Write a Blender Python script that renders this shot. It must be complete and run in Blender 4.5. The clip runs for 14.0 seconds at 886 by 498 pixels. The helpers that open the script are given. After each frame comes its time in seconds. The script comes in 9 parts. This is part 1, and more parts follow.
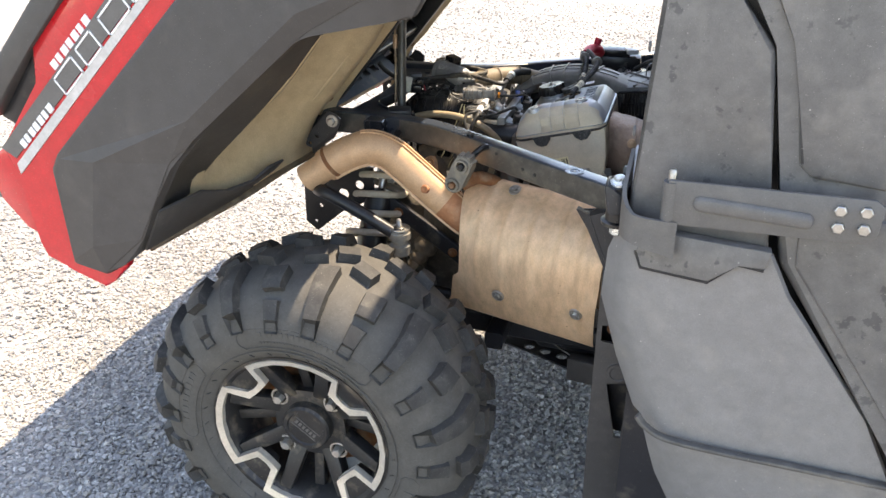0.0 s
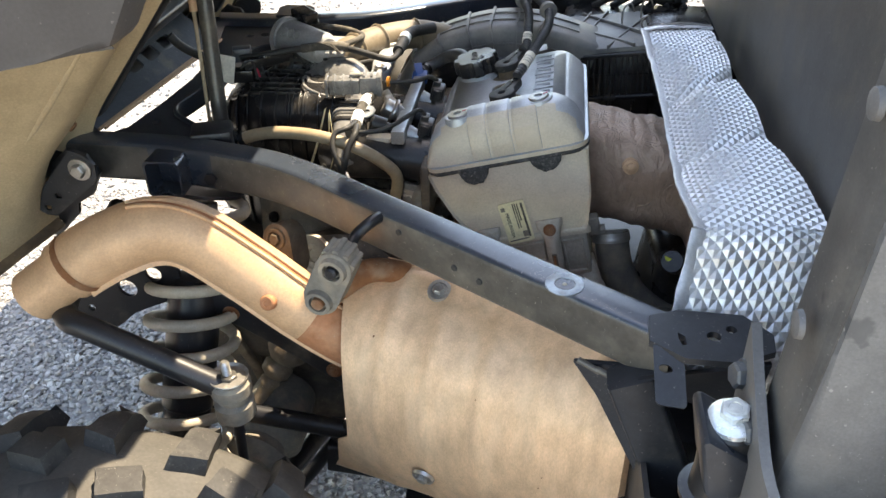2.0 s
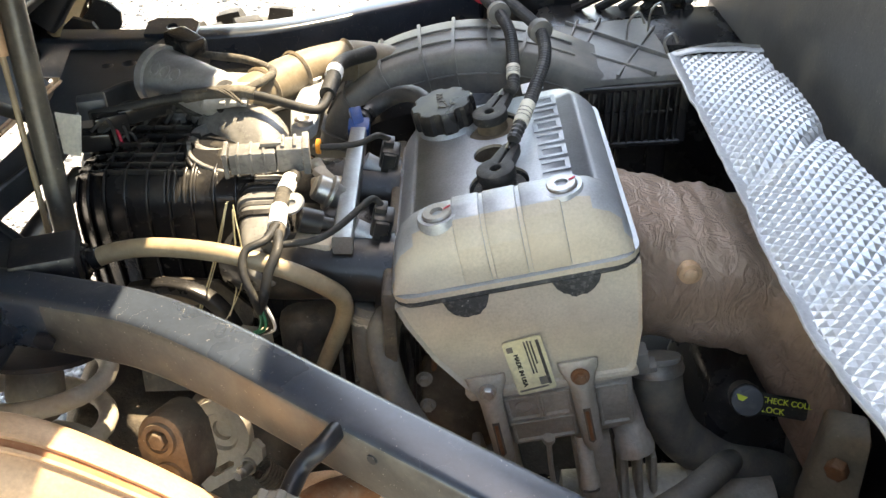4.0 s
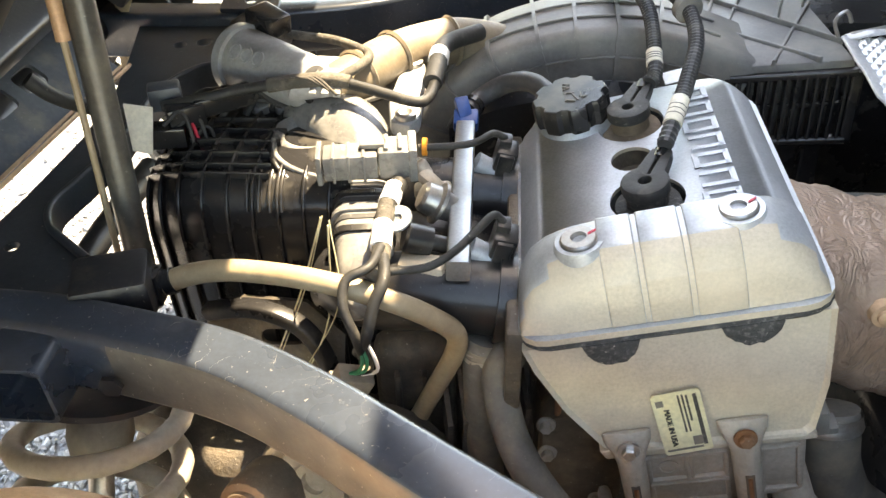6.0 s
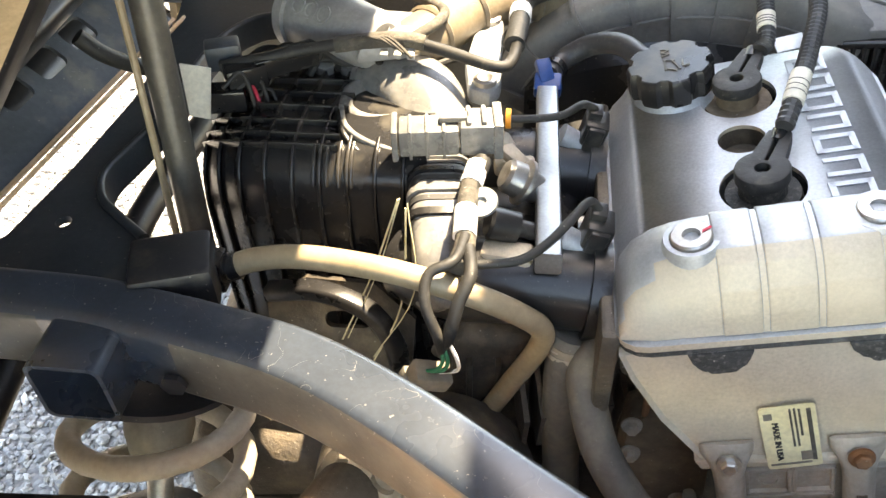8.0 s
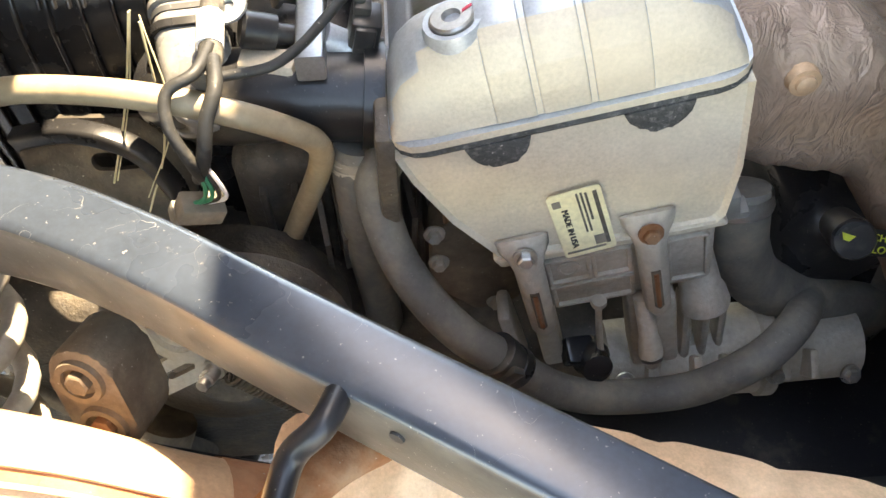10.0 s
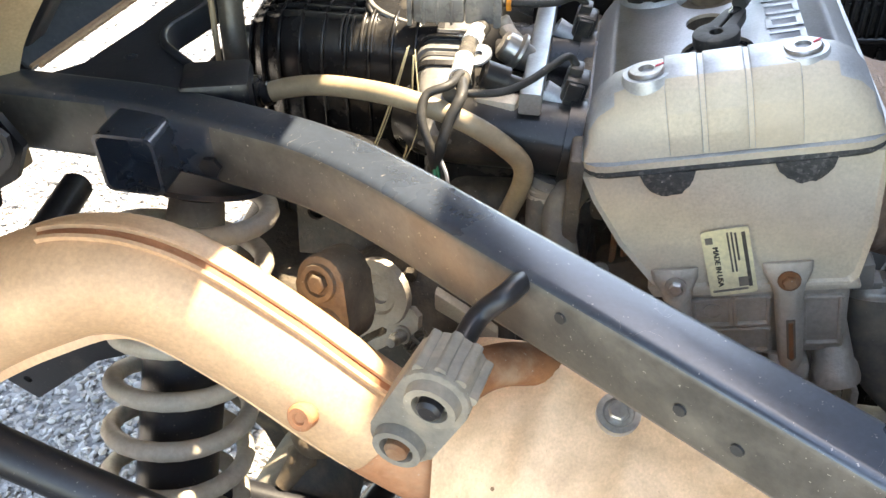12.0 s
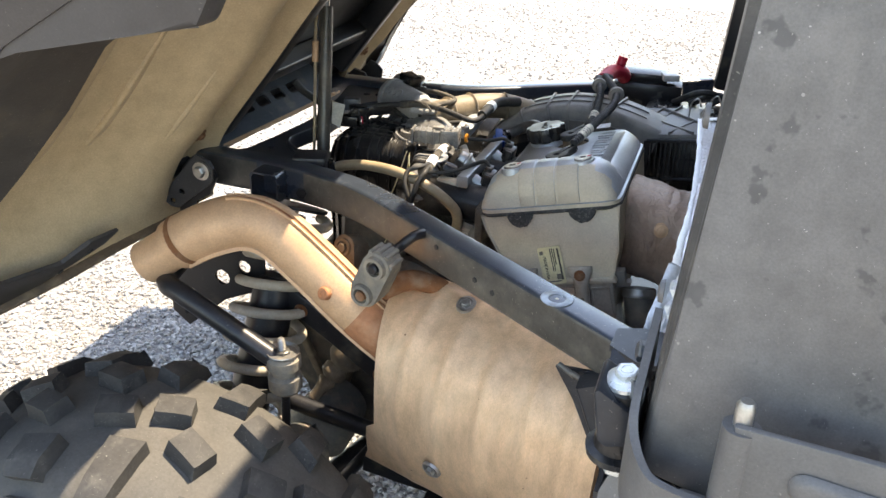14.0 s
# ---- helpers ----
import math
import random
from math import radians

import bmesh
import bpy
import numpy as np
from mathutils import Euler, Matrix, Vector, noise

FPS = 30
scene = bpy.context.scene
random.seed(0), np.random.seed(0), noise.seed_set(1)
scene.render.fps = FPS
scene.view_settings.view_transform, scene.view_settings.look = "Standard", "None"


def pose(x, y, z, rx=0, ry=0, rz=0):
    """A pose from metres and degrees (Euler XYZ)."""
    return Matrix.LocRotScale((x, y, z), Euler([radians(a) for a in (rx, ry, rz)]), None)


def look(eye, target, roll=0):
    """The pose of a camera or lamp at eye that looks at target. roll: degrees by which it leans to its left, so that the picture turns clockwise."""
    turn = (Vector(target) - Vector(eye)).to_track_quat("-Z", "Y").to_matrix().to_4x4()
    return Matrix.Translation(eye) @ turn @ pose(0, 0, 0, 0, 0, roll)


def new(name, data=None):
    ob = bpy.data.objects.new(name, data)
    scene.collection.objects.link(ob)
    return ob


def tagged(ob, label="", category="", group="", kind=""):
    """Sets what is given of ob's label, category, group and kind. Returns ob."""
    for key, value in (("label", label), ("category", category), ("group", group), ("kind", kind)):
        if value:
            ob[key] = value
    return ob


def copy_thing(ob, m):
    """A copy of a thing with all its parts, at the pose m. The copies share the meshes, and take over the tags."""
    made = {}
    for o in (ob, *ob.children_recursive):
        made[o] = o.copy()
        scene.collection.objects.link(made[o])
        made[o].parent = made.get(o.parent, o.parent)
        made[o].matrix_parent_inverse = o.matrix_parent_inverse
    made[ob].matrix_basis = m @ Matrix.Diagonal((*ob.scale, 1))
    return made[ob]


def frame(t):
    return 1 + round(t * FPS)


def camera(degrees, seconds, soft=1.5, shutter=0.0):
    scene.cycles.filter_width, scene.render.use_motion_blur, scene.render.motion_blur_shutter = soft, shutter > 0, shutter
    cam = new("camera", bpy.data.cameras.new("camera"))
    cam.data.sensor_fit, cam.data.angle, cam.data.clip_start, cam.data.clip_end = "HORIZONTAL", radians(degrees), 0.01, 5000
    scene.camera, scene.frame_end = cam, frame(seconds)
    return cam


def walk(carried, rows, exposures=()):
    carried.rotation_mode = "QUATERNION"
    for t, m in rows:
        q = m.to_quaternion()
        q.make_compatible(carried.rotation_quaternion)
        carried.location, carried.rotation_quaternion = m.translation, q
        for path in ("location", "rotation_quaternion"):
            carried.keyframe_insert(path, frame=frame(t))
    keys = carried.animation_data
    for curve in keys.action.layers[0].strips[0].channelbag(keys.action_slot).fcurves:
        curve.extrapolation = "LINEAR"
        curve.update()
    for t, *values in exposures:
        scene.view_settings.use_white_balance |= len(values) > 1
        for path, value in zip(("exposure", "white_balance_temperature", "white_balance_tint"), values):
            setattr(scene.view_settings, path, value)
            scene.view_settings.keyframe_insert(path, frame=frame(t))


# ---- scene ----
cam = camera(56.5, 14.0)
PATH = [
    (0, (0.029, 0.017, 1.372), (-0.483, 1.735, 0.486), -0.3),
    (0.5, (-0.046, 0.156, 1.353), (-0.523, 1.867, 0.432), -0.7),
    (1, (-0.132, 0.354, 1.351), (-0.541, 2.048, 0.37), -1.0),
    (1.5, (-0.156, 0.573, 1.325), (-0.481, 2.243, 0.274), -1.3),
    (2, (-0.162, 0.827, 1.271), (-0.402, 2.472, 0.158), -1.4),
    (2.5, (-0.21, 1.005, 1.245), (-0.344, 2.628, 0.084), -0.7),
    (3, (-0.241, 1.13, 1.216), (-0.272, 2.732, 0.02), 0.1),
    (3.2, (-0.249, 1.162, 1.215), (-0.244, 2.77, 0.025), 0.5),
    (5.3, (-0.276, 1.231, 1.209), (-0.339, 2.823, 0.0), -0.7),
    (5.5, (-0.282, 1.254, 1.19), (-0.361, 2.828, -0.041), -0.9),
    (6, (-0.32, 1.311, 1.18), (-0.458, 2.863, -0.074), -1.6),
    (6.5, (-0.353, 1.365, 1.185), (-0.548, 2.9, -0.082), -2.1),
    (7, (-0.363, 1.377, 1.188), (-0.597, 2.89, -0.098), -2.3),
    (7.5, (-0.365, 1.378, 1.187), (-0.618, 2.882, -0.107), -2.1),
    (8, (-0.362, 1.369, 1.173), (-0.563, 2.812, -0.197), -2.0),
    (8.5, (-0.315, 1.388, 1.144), (-0.307, 2.624, -0.428), -0.6),
    (8.7, (-0.304, 1.393, 1.13), (-0.222, 2.544, -0.503), 0.4),
    (10.8, (-0.297, 1.354, 1.13), (-0.248, 2.565, -0.461), -1.5),
    (11, (-0.309, 1.337, 1.127), (-0.33, 2.614, -0.412), -1.9),
    (11.5, (-0.315, 1.281, 1.136), (-0.504, 2.69, -0.271), -1.8),
    (12, (-0.306, 1.207, 1.122), (-0.611, 2.711, -0.162), -0.4),
    (12.5, (-0.252, 1.064, 1.161), (-0.641, 2.656, 0.014), 0.7),
    (13, (-0.159, 0.86, 1.212), (-0.613, 2.503, 0.166), 1.5),
    (13.5, (-0.093, 0.754, 1.238), (-0.615, 2.43, 0.278), 1.7),
    (14, (-0.015, 0.68, 1.266), (-0.59, 2.371, 0.367), 1.7),
]
walk(cam, [(t, look(eye, target, roll)) for t, eye, target, roll in PATH],
     exposures=((0, 2.25, 8300, 14), (1.5, 2.42, 8300, 12), (3.0, 2.78, 8700, 10), (5.5, 3.42, 9900, 11), (7.5, 3.56, 9500, 11), (8.5, 3.58, 9500, 11), (11, 3.84, 9100, 11), (12.5, 3.05, 8500, 11), (14, 2.42, 8300, 12)))

# ---- world and sun ----
world = bpy.data.worlds.new("sky")
scene.world = world
world.use_nodes = True
wn = world.node_tree.nodes
sky = wn.new("ShaderNodeTexSky")
SUN_DIR = Vector((0.30, 0.36, 1.0)).normalized()
sky.sky_type, sky.sun_disc = "NISHITA", False
sky.sun_elevation = math.asin(SUN_DIR.z)
sky.sun_rotation = math.atan2(SUN_DIR.x, SUN_DIR.y)
sky.air_density, sky.dust_density, sky.ozone_density = 1.0, 0.8, 1.6
world.node_tree.links.new(sky.outputs[0], wn["Background"].inputs[0])
wn["Background"].inputs[1].default_value = 0.15
sun = new("sun", bpy.data.lights.new("sun", "SUN"))
sun.data.energy, sun.data.angle, sun.data.color = 2.7, radians(0.53), (1.0, 0.95, 0.86)
sun.matrix_world = look((3, 4, 10), Vector((3, 4, 10)) - SUN_DIR)


# ---- materials ----
def node(nt, kind, **sets):
    n = nt.nodes.new(kind)
    for key, value in sets.items():
        n.inputs[key.replace("_", " ")].default_value = value
    return n


def rgba(c):
    return (c[0], c[1], c[2], 1.0)


def surface(name, base, second=None, rough=0.6, metal=0.0, dust=None, dust_amount=0.0, patch=6.0, grain=160.0,
            bump=0.15, spread=0.5, spots=None, spot_scale=30.0, spot_amount=0.0, coat=0.0, stretch=(1, 1, 1), flecks=0.35, fleck=(0.5, 0.46, 0.4), scratch=None, wrinkle=0.0, nicks=None, nick_scale=42.0, nick_size=0.1, spec=0.4):
    """Base colour that drifts to a second one in patches, dust in clouds, small spots, fine bumps."""
    m = bpy.data.materials.new(name)
    m.use_nodes = True
    nt = m.node_tree
    out = nt.nodes["Principled BSDF"]
    link = nt.links.new
    coord = node(nt, "ShaderNodeTexCoord")
    scale = node(nt, "ShaderNodeMapping", Scale=stretch)
    link(coord.outputs["Object"], scale.inputs["Vector"])

    def cloud(size, detail, low, high):
        tex = node(nt, "ShaderNodeTexNoise", Scale=size, Detail=detail, Roughness=0.6)
        link(scale.outputs[0], tex.inputs["Vector"])
        ramp = node(nt, "ShaderNodeMapRange")
        ramp.inputs["From Min"].default_value, ramp.inputs["From Max"].default_value = low, high
        link(tex.outputs["Fac"], ramp.inputs["Value"])
        return tex, ramp

    def mix(fac, a, b):
        n = nt.nodes.new("ShaderNodeMix")
        n.data_type = "RGBA"
        for socket, value in ((n.inputs[0], fac), (n.inputs[6], a), (n.inputs[7], b)):
            if isinstance(value, bpy.types.NodeSocket):
                link(value, socket)
            else:
                socket.default_value = value
        return n.outputs[2]

    second = second or tuple(c * 0.7 for c in base)
    tex, ramp = cloud(patch, 5, 0.5 - spread / 2, 0.5 + spread / 2)
    colour = mix(ramp.outputs[0], rgba(base), rgba(second))
    fine, fine_ramp = cloud(grain, 3, 0.25, 0.75)
    shade = node(nt, "ShaderNodeMapRange")
    shade.inputs["To Min"].default_value, shade.inputs["To Max"].default_value = 0.86, 1.12
    link(fine_ramp.outputs[0], shade.inputs["Value"])
    tint = nt.nodes.new("ShaderNodeVectorMath")
    tint.operation = "SCALE"
    link(colour, tint.inputs[0])
    link(shade.outputs[0], tint.inputs["Scale"])
    colour = tint.outputs[0]
    roughness = node(nt, "ShaderNodeMapRange")
    roughness.inputs["To Min"].default_value = max(0.03, rough - 0.09)
    roughness.inputs["To Max"].default_value = min(1, rough + 0.09)
    link(ramp.outputs[0], roughness.inputs["Value"])
    rough_out = roughness.outputs[0]
    if dust:
        _, veil = cloud(patch * 1.7 + 3, 6, 0.62 - dust_amount * 0.5, 0.78 - dust_amount * 0.2)
        veil.clamp = True
        cap = nt.nodes.new("ShaderNodeMath")
        cap.operation = "MULTIPLY"
        cap.inputs[1].default_value = min(1.0, dust_amount + 0.2)
        link(veil.outputs[0], cap.inputs[0])
        colour = mix(cap.outputs[0], colour, rgba(dust))
        worn = nt.nodes.new("ShaderNodeMix")
        link(cap.outputs[0], worn.inputs[0])
        link(rough_out, worn.inputs[2])
        worn.inputs[3].default_value = 0.9
        rough_out = worn.outputs[0]
    if spots:
        _, dots = cloud(spot_scale, 4, 0.72 - spot_amount, 0.76 - spot_amount)
        dots.clamp = True
        colour = mix(dots.outputs[0], colour, rgba(spots))
    if flecks:
        _, chips = cloud(420, 2, 0.70, 0.76)
        chips.clamp = True
        soft = nt.nodes.new("ShaderNodeMath")
        soft.operation = "MULTIPLY"
        soft.inputs[1].default_value = flecks
        link(chips.outputs[0], soft.inputs[0])
        colour = mix(soft.outputs[0], colour, rgba(fleck))
        _, grime = cloud(38, 5, 0.3, 0.7)
        tone = node(nt, "ShaderNodeMapRange")
        tone.inputs["To Min"].default_value, tone.inputs["To Max"].default_value = 1.0 - 0.35 * flecks, 1.0 + 0.3 * flecks
        link(grime.outputs[0], tone.inputs["Value"])
        dirt = nt.nodes.new("ShaderNodeVectorMath")
        dirt.operation = "SCALE"
        link(colour, dirt.inputs[0])
        link(tone.outputs[0], dirt.inputs["Scale"])
        colour = dirt.outputs[0]
    if nicks:
        # sparse small chips and pits of uneven size
        cells = node(nt, "ShaderNodeTexVoronoi", Scale=nick_scale)
        link(coord.outputs["Object"], cells.inputs["Vector"])
        pick = node(nt, "ShaderNodeSeparateColor")
        link(cells.outputs["Color"], pick.inputs[0])
        limit = node(nt, "ShaderNodeMapRange")
        limit.inputs["From Min"].default_value, limit.inputs["To Min"].default_value, limit.inputs["To Max"].default_value = 0.5, 0.0, nick_size
        link(pick.outputs[0], limit.inputs["Value"])
        inside = nt.nodes.new("ShaderNodeMath")
        inside.operation = "LESS_THAN"
        link(cells.outputs["Distance"], inside.inputs[0])
        link(limit.outputs[0], inside.inputs[1])
        faint = nt.nodes.new("ShaderNodeMath")
        faint.operation = "MULTIPLY"
        link(inside.outputs[0], faint.inputs[0])
        link(pick.outputs[1], faint.inputs[1])
        colour = mix(faint.outputs[0], colour, rgba(nicks))
    if scratch:
        web = node(nt, "ShaderNodeTexNoise", Scale=38, Detail=1.5, Roughness=0.5)
        link(scale.outputs[0], web.inputs["Vector"])
        gap = nt.nodes.new("ShaderNodeMath")
        gap.operation = "COMPARE"
        gap.inputs[1].default_value, gap.inputs[2].default_value = 0.5, 0.0006
        link(web.outputs["Fac"], gap.inputs[0])
        _, where = cloud(11, 3, 0.5, 0.56)
        where.clamp = True
        thin = nt.nodes.new("ShaderNodeMath")
        thin.operation = "MULTIPLY"
        link(gap.outputs[0], thin.inputs[0])
        link(where.outputs[0], thin.inputs[1])
        colour = mix(thin.outputs[0], colour, rgba(scratch))
    link(colour, out.inputs["Base Color"])
    link(rough_out, out.inputs["Roughness"])
    out.inputs["Metallic"].default_value = metal
    out.inputs["Specular IOR Level"].default_value = spec
    out.inputs["Coat Weight"].default_value = coat
    out.inputs["Coat Roughness"].default_value = 0.22 if scratch else 0.04
    relief = node(nt, "ShaderNodeBump", Strength=bump, Distance=0.002)
    link(fine.outputs["Fac"], relief.inputs["Height"])
    if wrinkle:
        slant = node(nt, "ShaderNodeMapping", Scale=(1.0, 1.0, 0.45), Rotation=(0.0, 0.7, 0.3))
        link(coord.outputs["Object"], slant.inputs["Vector"])
        fold = node(nt, "ShaderNodeTexNoise", Scale=46.0, Detail=3.0, Roughness=0.5, Distortion=1.2)
        link(slant.outputs[0], fold.inputs["Vector"])
        ridge = nt.nodes.new("ShaderNodeMath")
        ridge.operation = "PINGPONG"
        ridge.inputs[1].default_value = 0.09
        link(fold.outputs["Fac"], ridge.inputs[0])
        crumple = node(nt, "ShaderNodeBump", Strength=wrinkle, Distance=0.02)
        link(ridge.outputs[0], crumple.inputs["Height"])
        link(crumple.outputs[0], relief.inputs["Normal"])
    link(relief.outputs[0], out.inputs["Normal"])
    return m


DUST = (0.42, 0.34, 0.24)
PALE = (0.55, 0.50, 0.42)
M_BLACK = surface("black painted steel", (0.012, 0.0125, 0.015), (0.02, 0.02, 0.023), 0.36, 0.0, (0.3, 0.25, 0.18), 0.08, 9, 240, 0.06, flecks=0.3)
M_RAIL = surface("dusty glossy black painted steel", (0.026, 0.035, 0.05), (0.038, 0.048, 0.064), 0.3, 0.0, (0.3, 0.29, 0.265), 0.11, 7, 300, 0.02,
                 spots=(0.3, 0.28, 0.24), spot_scale=150, spot_amount=-0.045, flecks=0.5, coat=0.8, scratch=(0.3, 0.29, 0.26), nicks=(0.3, 0.28, 0.25), nick_scale=60, nick_size=0.06)
M_BRACKET = surface("scuffed black painted bracket steel", (0.022, 0.024, 0.029), (0.036, 0.037, 0.04), 0.34, 0.0, (0.24, 0.22, 0.18), 0.12, 9, 260, 0.05, flecks=0.6)
M_PAD = surface("worn bluish bare steel", (0.42, 0.46, 0.48), (0.2, 0.22, 0.24), 0.42, 0.4, (0.4, 0.34, 0.26), 0.25, 70, 300, 0.1, spread=0.3, flecks=0.7)
M_PANEL = surface("dark grey moulded plastic", (0.11, 0.104, 0.099), (0.132, 0.125, 0.118), 0.5, 0.0, (0.19, 0.17, 0.145), 0.15, 5, 500, 0.06,
                  spots=(0.3, 0.28, 0.25), spot_scale=110, spot_amount=-0.02, flecks=0.3, nicks=(0.4, 0.38, 0.35), nick_scale=40, nick_size=0.07)
M_BED = surface("near-black moulded bed plastic", (0.05, 0.046, 0.0445), (0.066, 0.06, 0.057), 0.5, 0.0, (0.15, 0.13, 0.11), 0.14, 5, 500, 0.06,
                spots=(0.25, 0.22, 0.19), spot_scale=70, spot_amount=-0.04, flecks=0.3)
# thin dust, lightened further to paint in the reflection of lit ground
M_SIDE = surface("dusty black steel with painted reflection", (0.062, 0.058, 0.052), (0.10, 0.09, 0.076), 0.34, 0.0, (0.2, 0.18, 0.145), 0.24, 16, 260, 0.06,
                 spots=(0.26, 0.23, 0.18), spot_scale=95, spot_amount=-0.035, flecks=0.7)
M_CAB = surface("dusty dark plastic cab panel", (0.19, 0.182, 0.178), (0.215, 0.206, 0.198), 0.36, 0.0, (0.34, 0.31, 0.27), 0.17, 4, 620, 0.05,
                spots=(0.12, 0.117, 0.115), spot_scale=48, spot_amount=-0.075, flecks=0.28, fleck=(0.62, 0.59, 0.54), nicks=(0.38, 0.36, 0.33), nick_scale=75, nick_size=0.11)
M_FLANGE = surface("dusty dark plastic flange", (0.04, 0.036, 0.033), (0.06, 0.053, 0.046), 0.5, 0.0, (0.2, 0.165, 0.12), 0.16, 6, 300, 0.1, flecks=0.5)
M_UPPER = surface("dark plastic upper cab panel", (0.112, 0.108, 0.106), (0.15, 0.143, 0.136), 0.38, 0.0, (0.3, 0.27, 0.235), 0.2, 4, 620, 0.05,
                  spots=(0.085, 0.083, 0.081), spot_scale=26, spot_amount=0.09, flecks=0.45, fleck=(0.55, 0.52, 0.47), nicks=(0.36, 0.34, 0.31), nick_scale=75, nick_size=0.11)
# a darker copy of the cab plastic, with shade put into its colour
M_RETURN = surface("cab plastic darkened as shade", (0.055, 0.053, 0.052), (0.09, 0.085, 0.079), 0.45, 0.0, (0.26, 0.23, 0.19), 0.3, 4, 400, 0.06,
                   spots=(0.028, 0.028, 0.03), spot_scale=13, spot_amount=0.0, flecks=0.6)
M_RED = surface("glossy red paint", (0.58, 0.012, 0.02), (0.52, 0.012, 0.02), 0.25, 0.0, None, 0, 4, 300, 0.02, coat=0.6)
M_SILVER = surface("silver stripe", (0.55, 0.54, 0.53), (0.5, 0.49, 0.48), 0.4, 0.2)
M_WHITE = surface("white decal", (0.82, 0.82, 0.82), (0.78, 0.78, 0.78), 0.4)
M_LIP = surface("muddy brown edge", (0.16, 0.11, 0.07), (0.09, 0.065, 0.045), 0.7, 0.0, (0.3, 0.22, 0.14), 0.25, 20, 200, 0.3)
M_LINER = surface("tan dust on plastic liner", (0.52, 0.40, 0.25), (0.44, 0.335, 0.205), 0.42, 0.0, (0.24, 0.185, 0.125), 0.1, 4, 420, 0.06,
                  spots=(0.18, 0.095, 0.05), spot_scale=14, spot_amount=-0.07, flecks=0.3)
M_TYRE = surface("dusty tyre rubber", (0.082, 0.078, 0.071), (0.098, 0.092, 0.083), 0.7, 0.0, (0.16, 0.145, 0.125), 0.16, 5, 300, 0.1, flecks=0.3, nicks=(0.2, 0.18, 0.15), nick_scale=60, nick_size=0.05, spec=0.1)
M_LUG = surface("worn tread rubber", (0.04, 0.039, 0.038), (0.06, 0.057, 0.053), 0.6, 0.0, (0.16, 0.15, 0.13), 0.18, 20, 260, 0.2, flecks=0.5, scratch=(0.15, 0.14, 0.12), spec=0.18)
M_RIMBLACK = surface("satin black alloy", (0.02, 0.02, 0.022), (0.04, 0.038, 0.036), 0.4, 0.3, DUST, 0.15, 12, 200, 0.08)
M_RIM = surface("machined alloy face", (0.74, 0.69, 0.6), (0.62, 0.57, 0.49), 0.35, 0.6, DUST, 0.2, 15, 300, 0.08)
M_CHROME = surface("dull zinc bolt", (0.52, 0.51, 0.49), (0.36, 0.34, 0.31), 0.34, 0.85, (0.4, 0.34, 0.26), 0.25, 60, 400, 0.05)
M_ZINC = surface("blue-white zinc plating", (0.72, 0.76, 0.78), (0.62, 0.62, 0.55), 0.3, 0.6, None, 0, 30, 300, 0.05)
M_PIPE = surface("dusty heat-stained steel pipe", (0.60, 0.385, 0.235), (0.54, 0.335, 0.195), 0.5, 0.2, (0.64, 0.46, 0.31), 0.14, 6, 380, 0.06,
                 spots=(0.27, 0.10, 0.04), spot_scale=26, spot_amount=-0.035, flecks=0.3)
M_SHIELD = surface("dusty heat shield", (0.68, 0.45, 0.28), (0.6, 0.385, 0.23), 0.46, 0.25, (0.76, 0.58, 0.40), 0.2, 5, 380, 0.06,
                   spots=(0.36, 0.18, 0.085), spot_scale=34, spot_amount=-0.07, stretch=(1.6, 1.6, 0.6), flecks=0.5, fleck=(0.3, 0.17, 0.09), nicks=(0.2, 0.1, 0.05), nick_scale=60, nick_size=0.1)
M_RUSTPIPE = surface("orange rusted pipe steel", (0.44, 0.2, 0.1), (0.33, 0.13, 0.06), 0.75, 0.1, (0.55, 0.36, 0.22), 0.25, 16, 160, 0.4)
M_RUST = surface("rusty steel", (0.26, 0.11, 0.045), (0.14, 0.055, 0.025), 0.85, 0.1, DUST, 0.25, 14, 140, 0.5)
M_RUBBER = surface("dusty grey rubber", (0.14, 0.13, 0.112), (0.2, 0.18, 0.15), 0.8, 0.0, DUST, 0.35, 16, 220, 0.2)
M_HOSE = surface("dirty black rubber hose", (0.105, 0.098, 0.087), (0.16, 0.147, 0.125), 0.65, 0.0, (0.34, 0.29, 0.21), 0.3, 14, 260, 0.15)
M_TANHOSE = surface("tan vinyl hose", (0.38, 0.29, 0.185), (0.29, 0.22, 0.135), 0.45, 0.0, (0.2, 0.15, 0.1), 0.15, 16, 220, 0.1)
M_SPRING = surface("dusty cream coil spring", (0.46, 0.41, 0.33), (0.34, 0.30, 0.24), 0.5, 0.0, DUST, 0.3, 20, 220, 0.15)
M_ALLOY = surface("cast aluminium", (0.46, 0.485, 0.505), (0.41, 0.43, 0.445), 0.46, 0.5, (0.42, 0.4, 0.36), 0.1, 8, 500, 0.05, flecks=0.25)
M_HEAD = surface("dusty cast aluminium head", (0.6, 0.53, 0.42), (0.52, 0.455, 0.355), 0.5, 0.25, (0.6, 0.52, 0.4), 0.4, 6, 450, 0.06, flecks=0.25)
M_BLOCK = surface("grimy cast block", (0.5, 0.455, 0.39), (0.35, 0.31, 0.255), 0.55, 0.35, (0.48, 0.39, 0.28), 0.35, 12, 240, 0.4)
M_GRIME = surface("oily dark casting", (0.06, 0.052, 0.044), (0.12, 0.10, 0.08), 0.5, 0.2, (0.32, 0.25, 0.17), 0.26, 18, 240, 0.5, flecks=0.7)
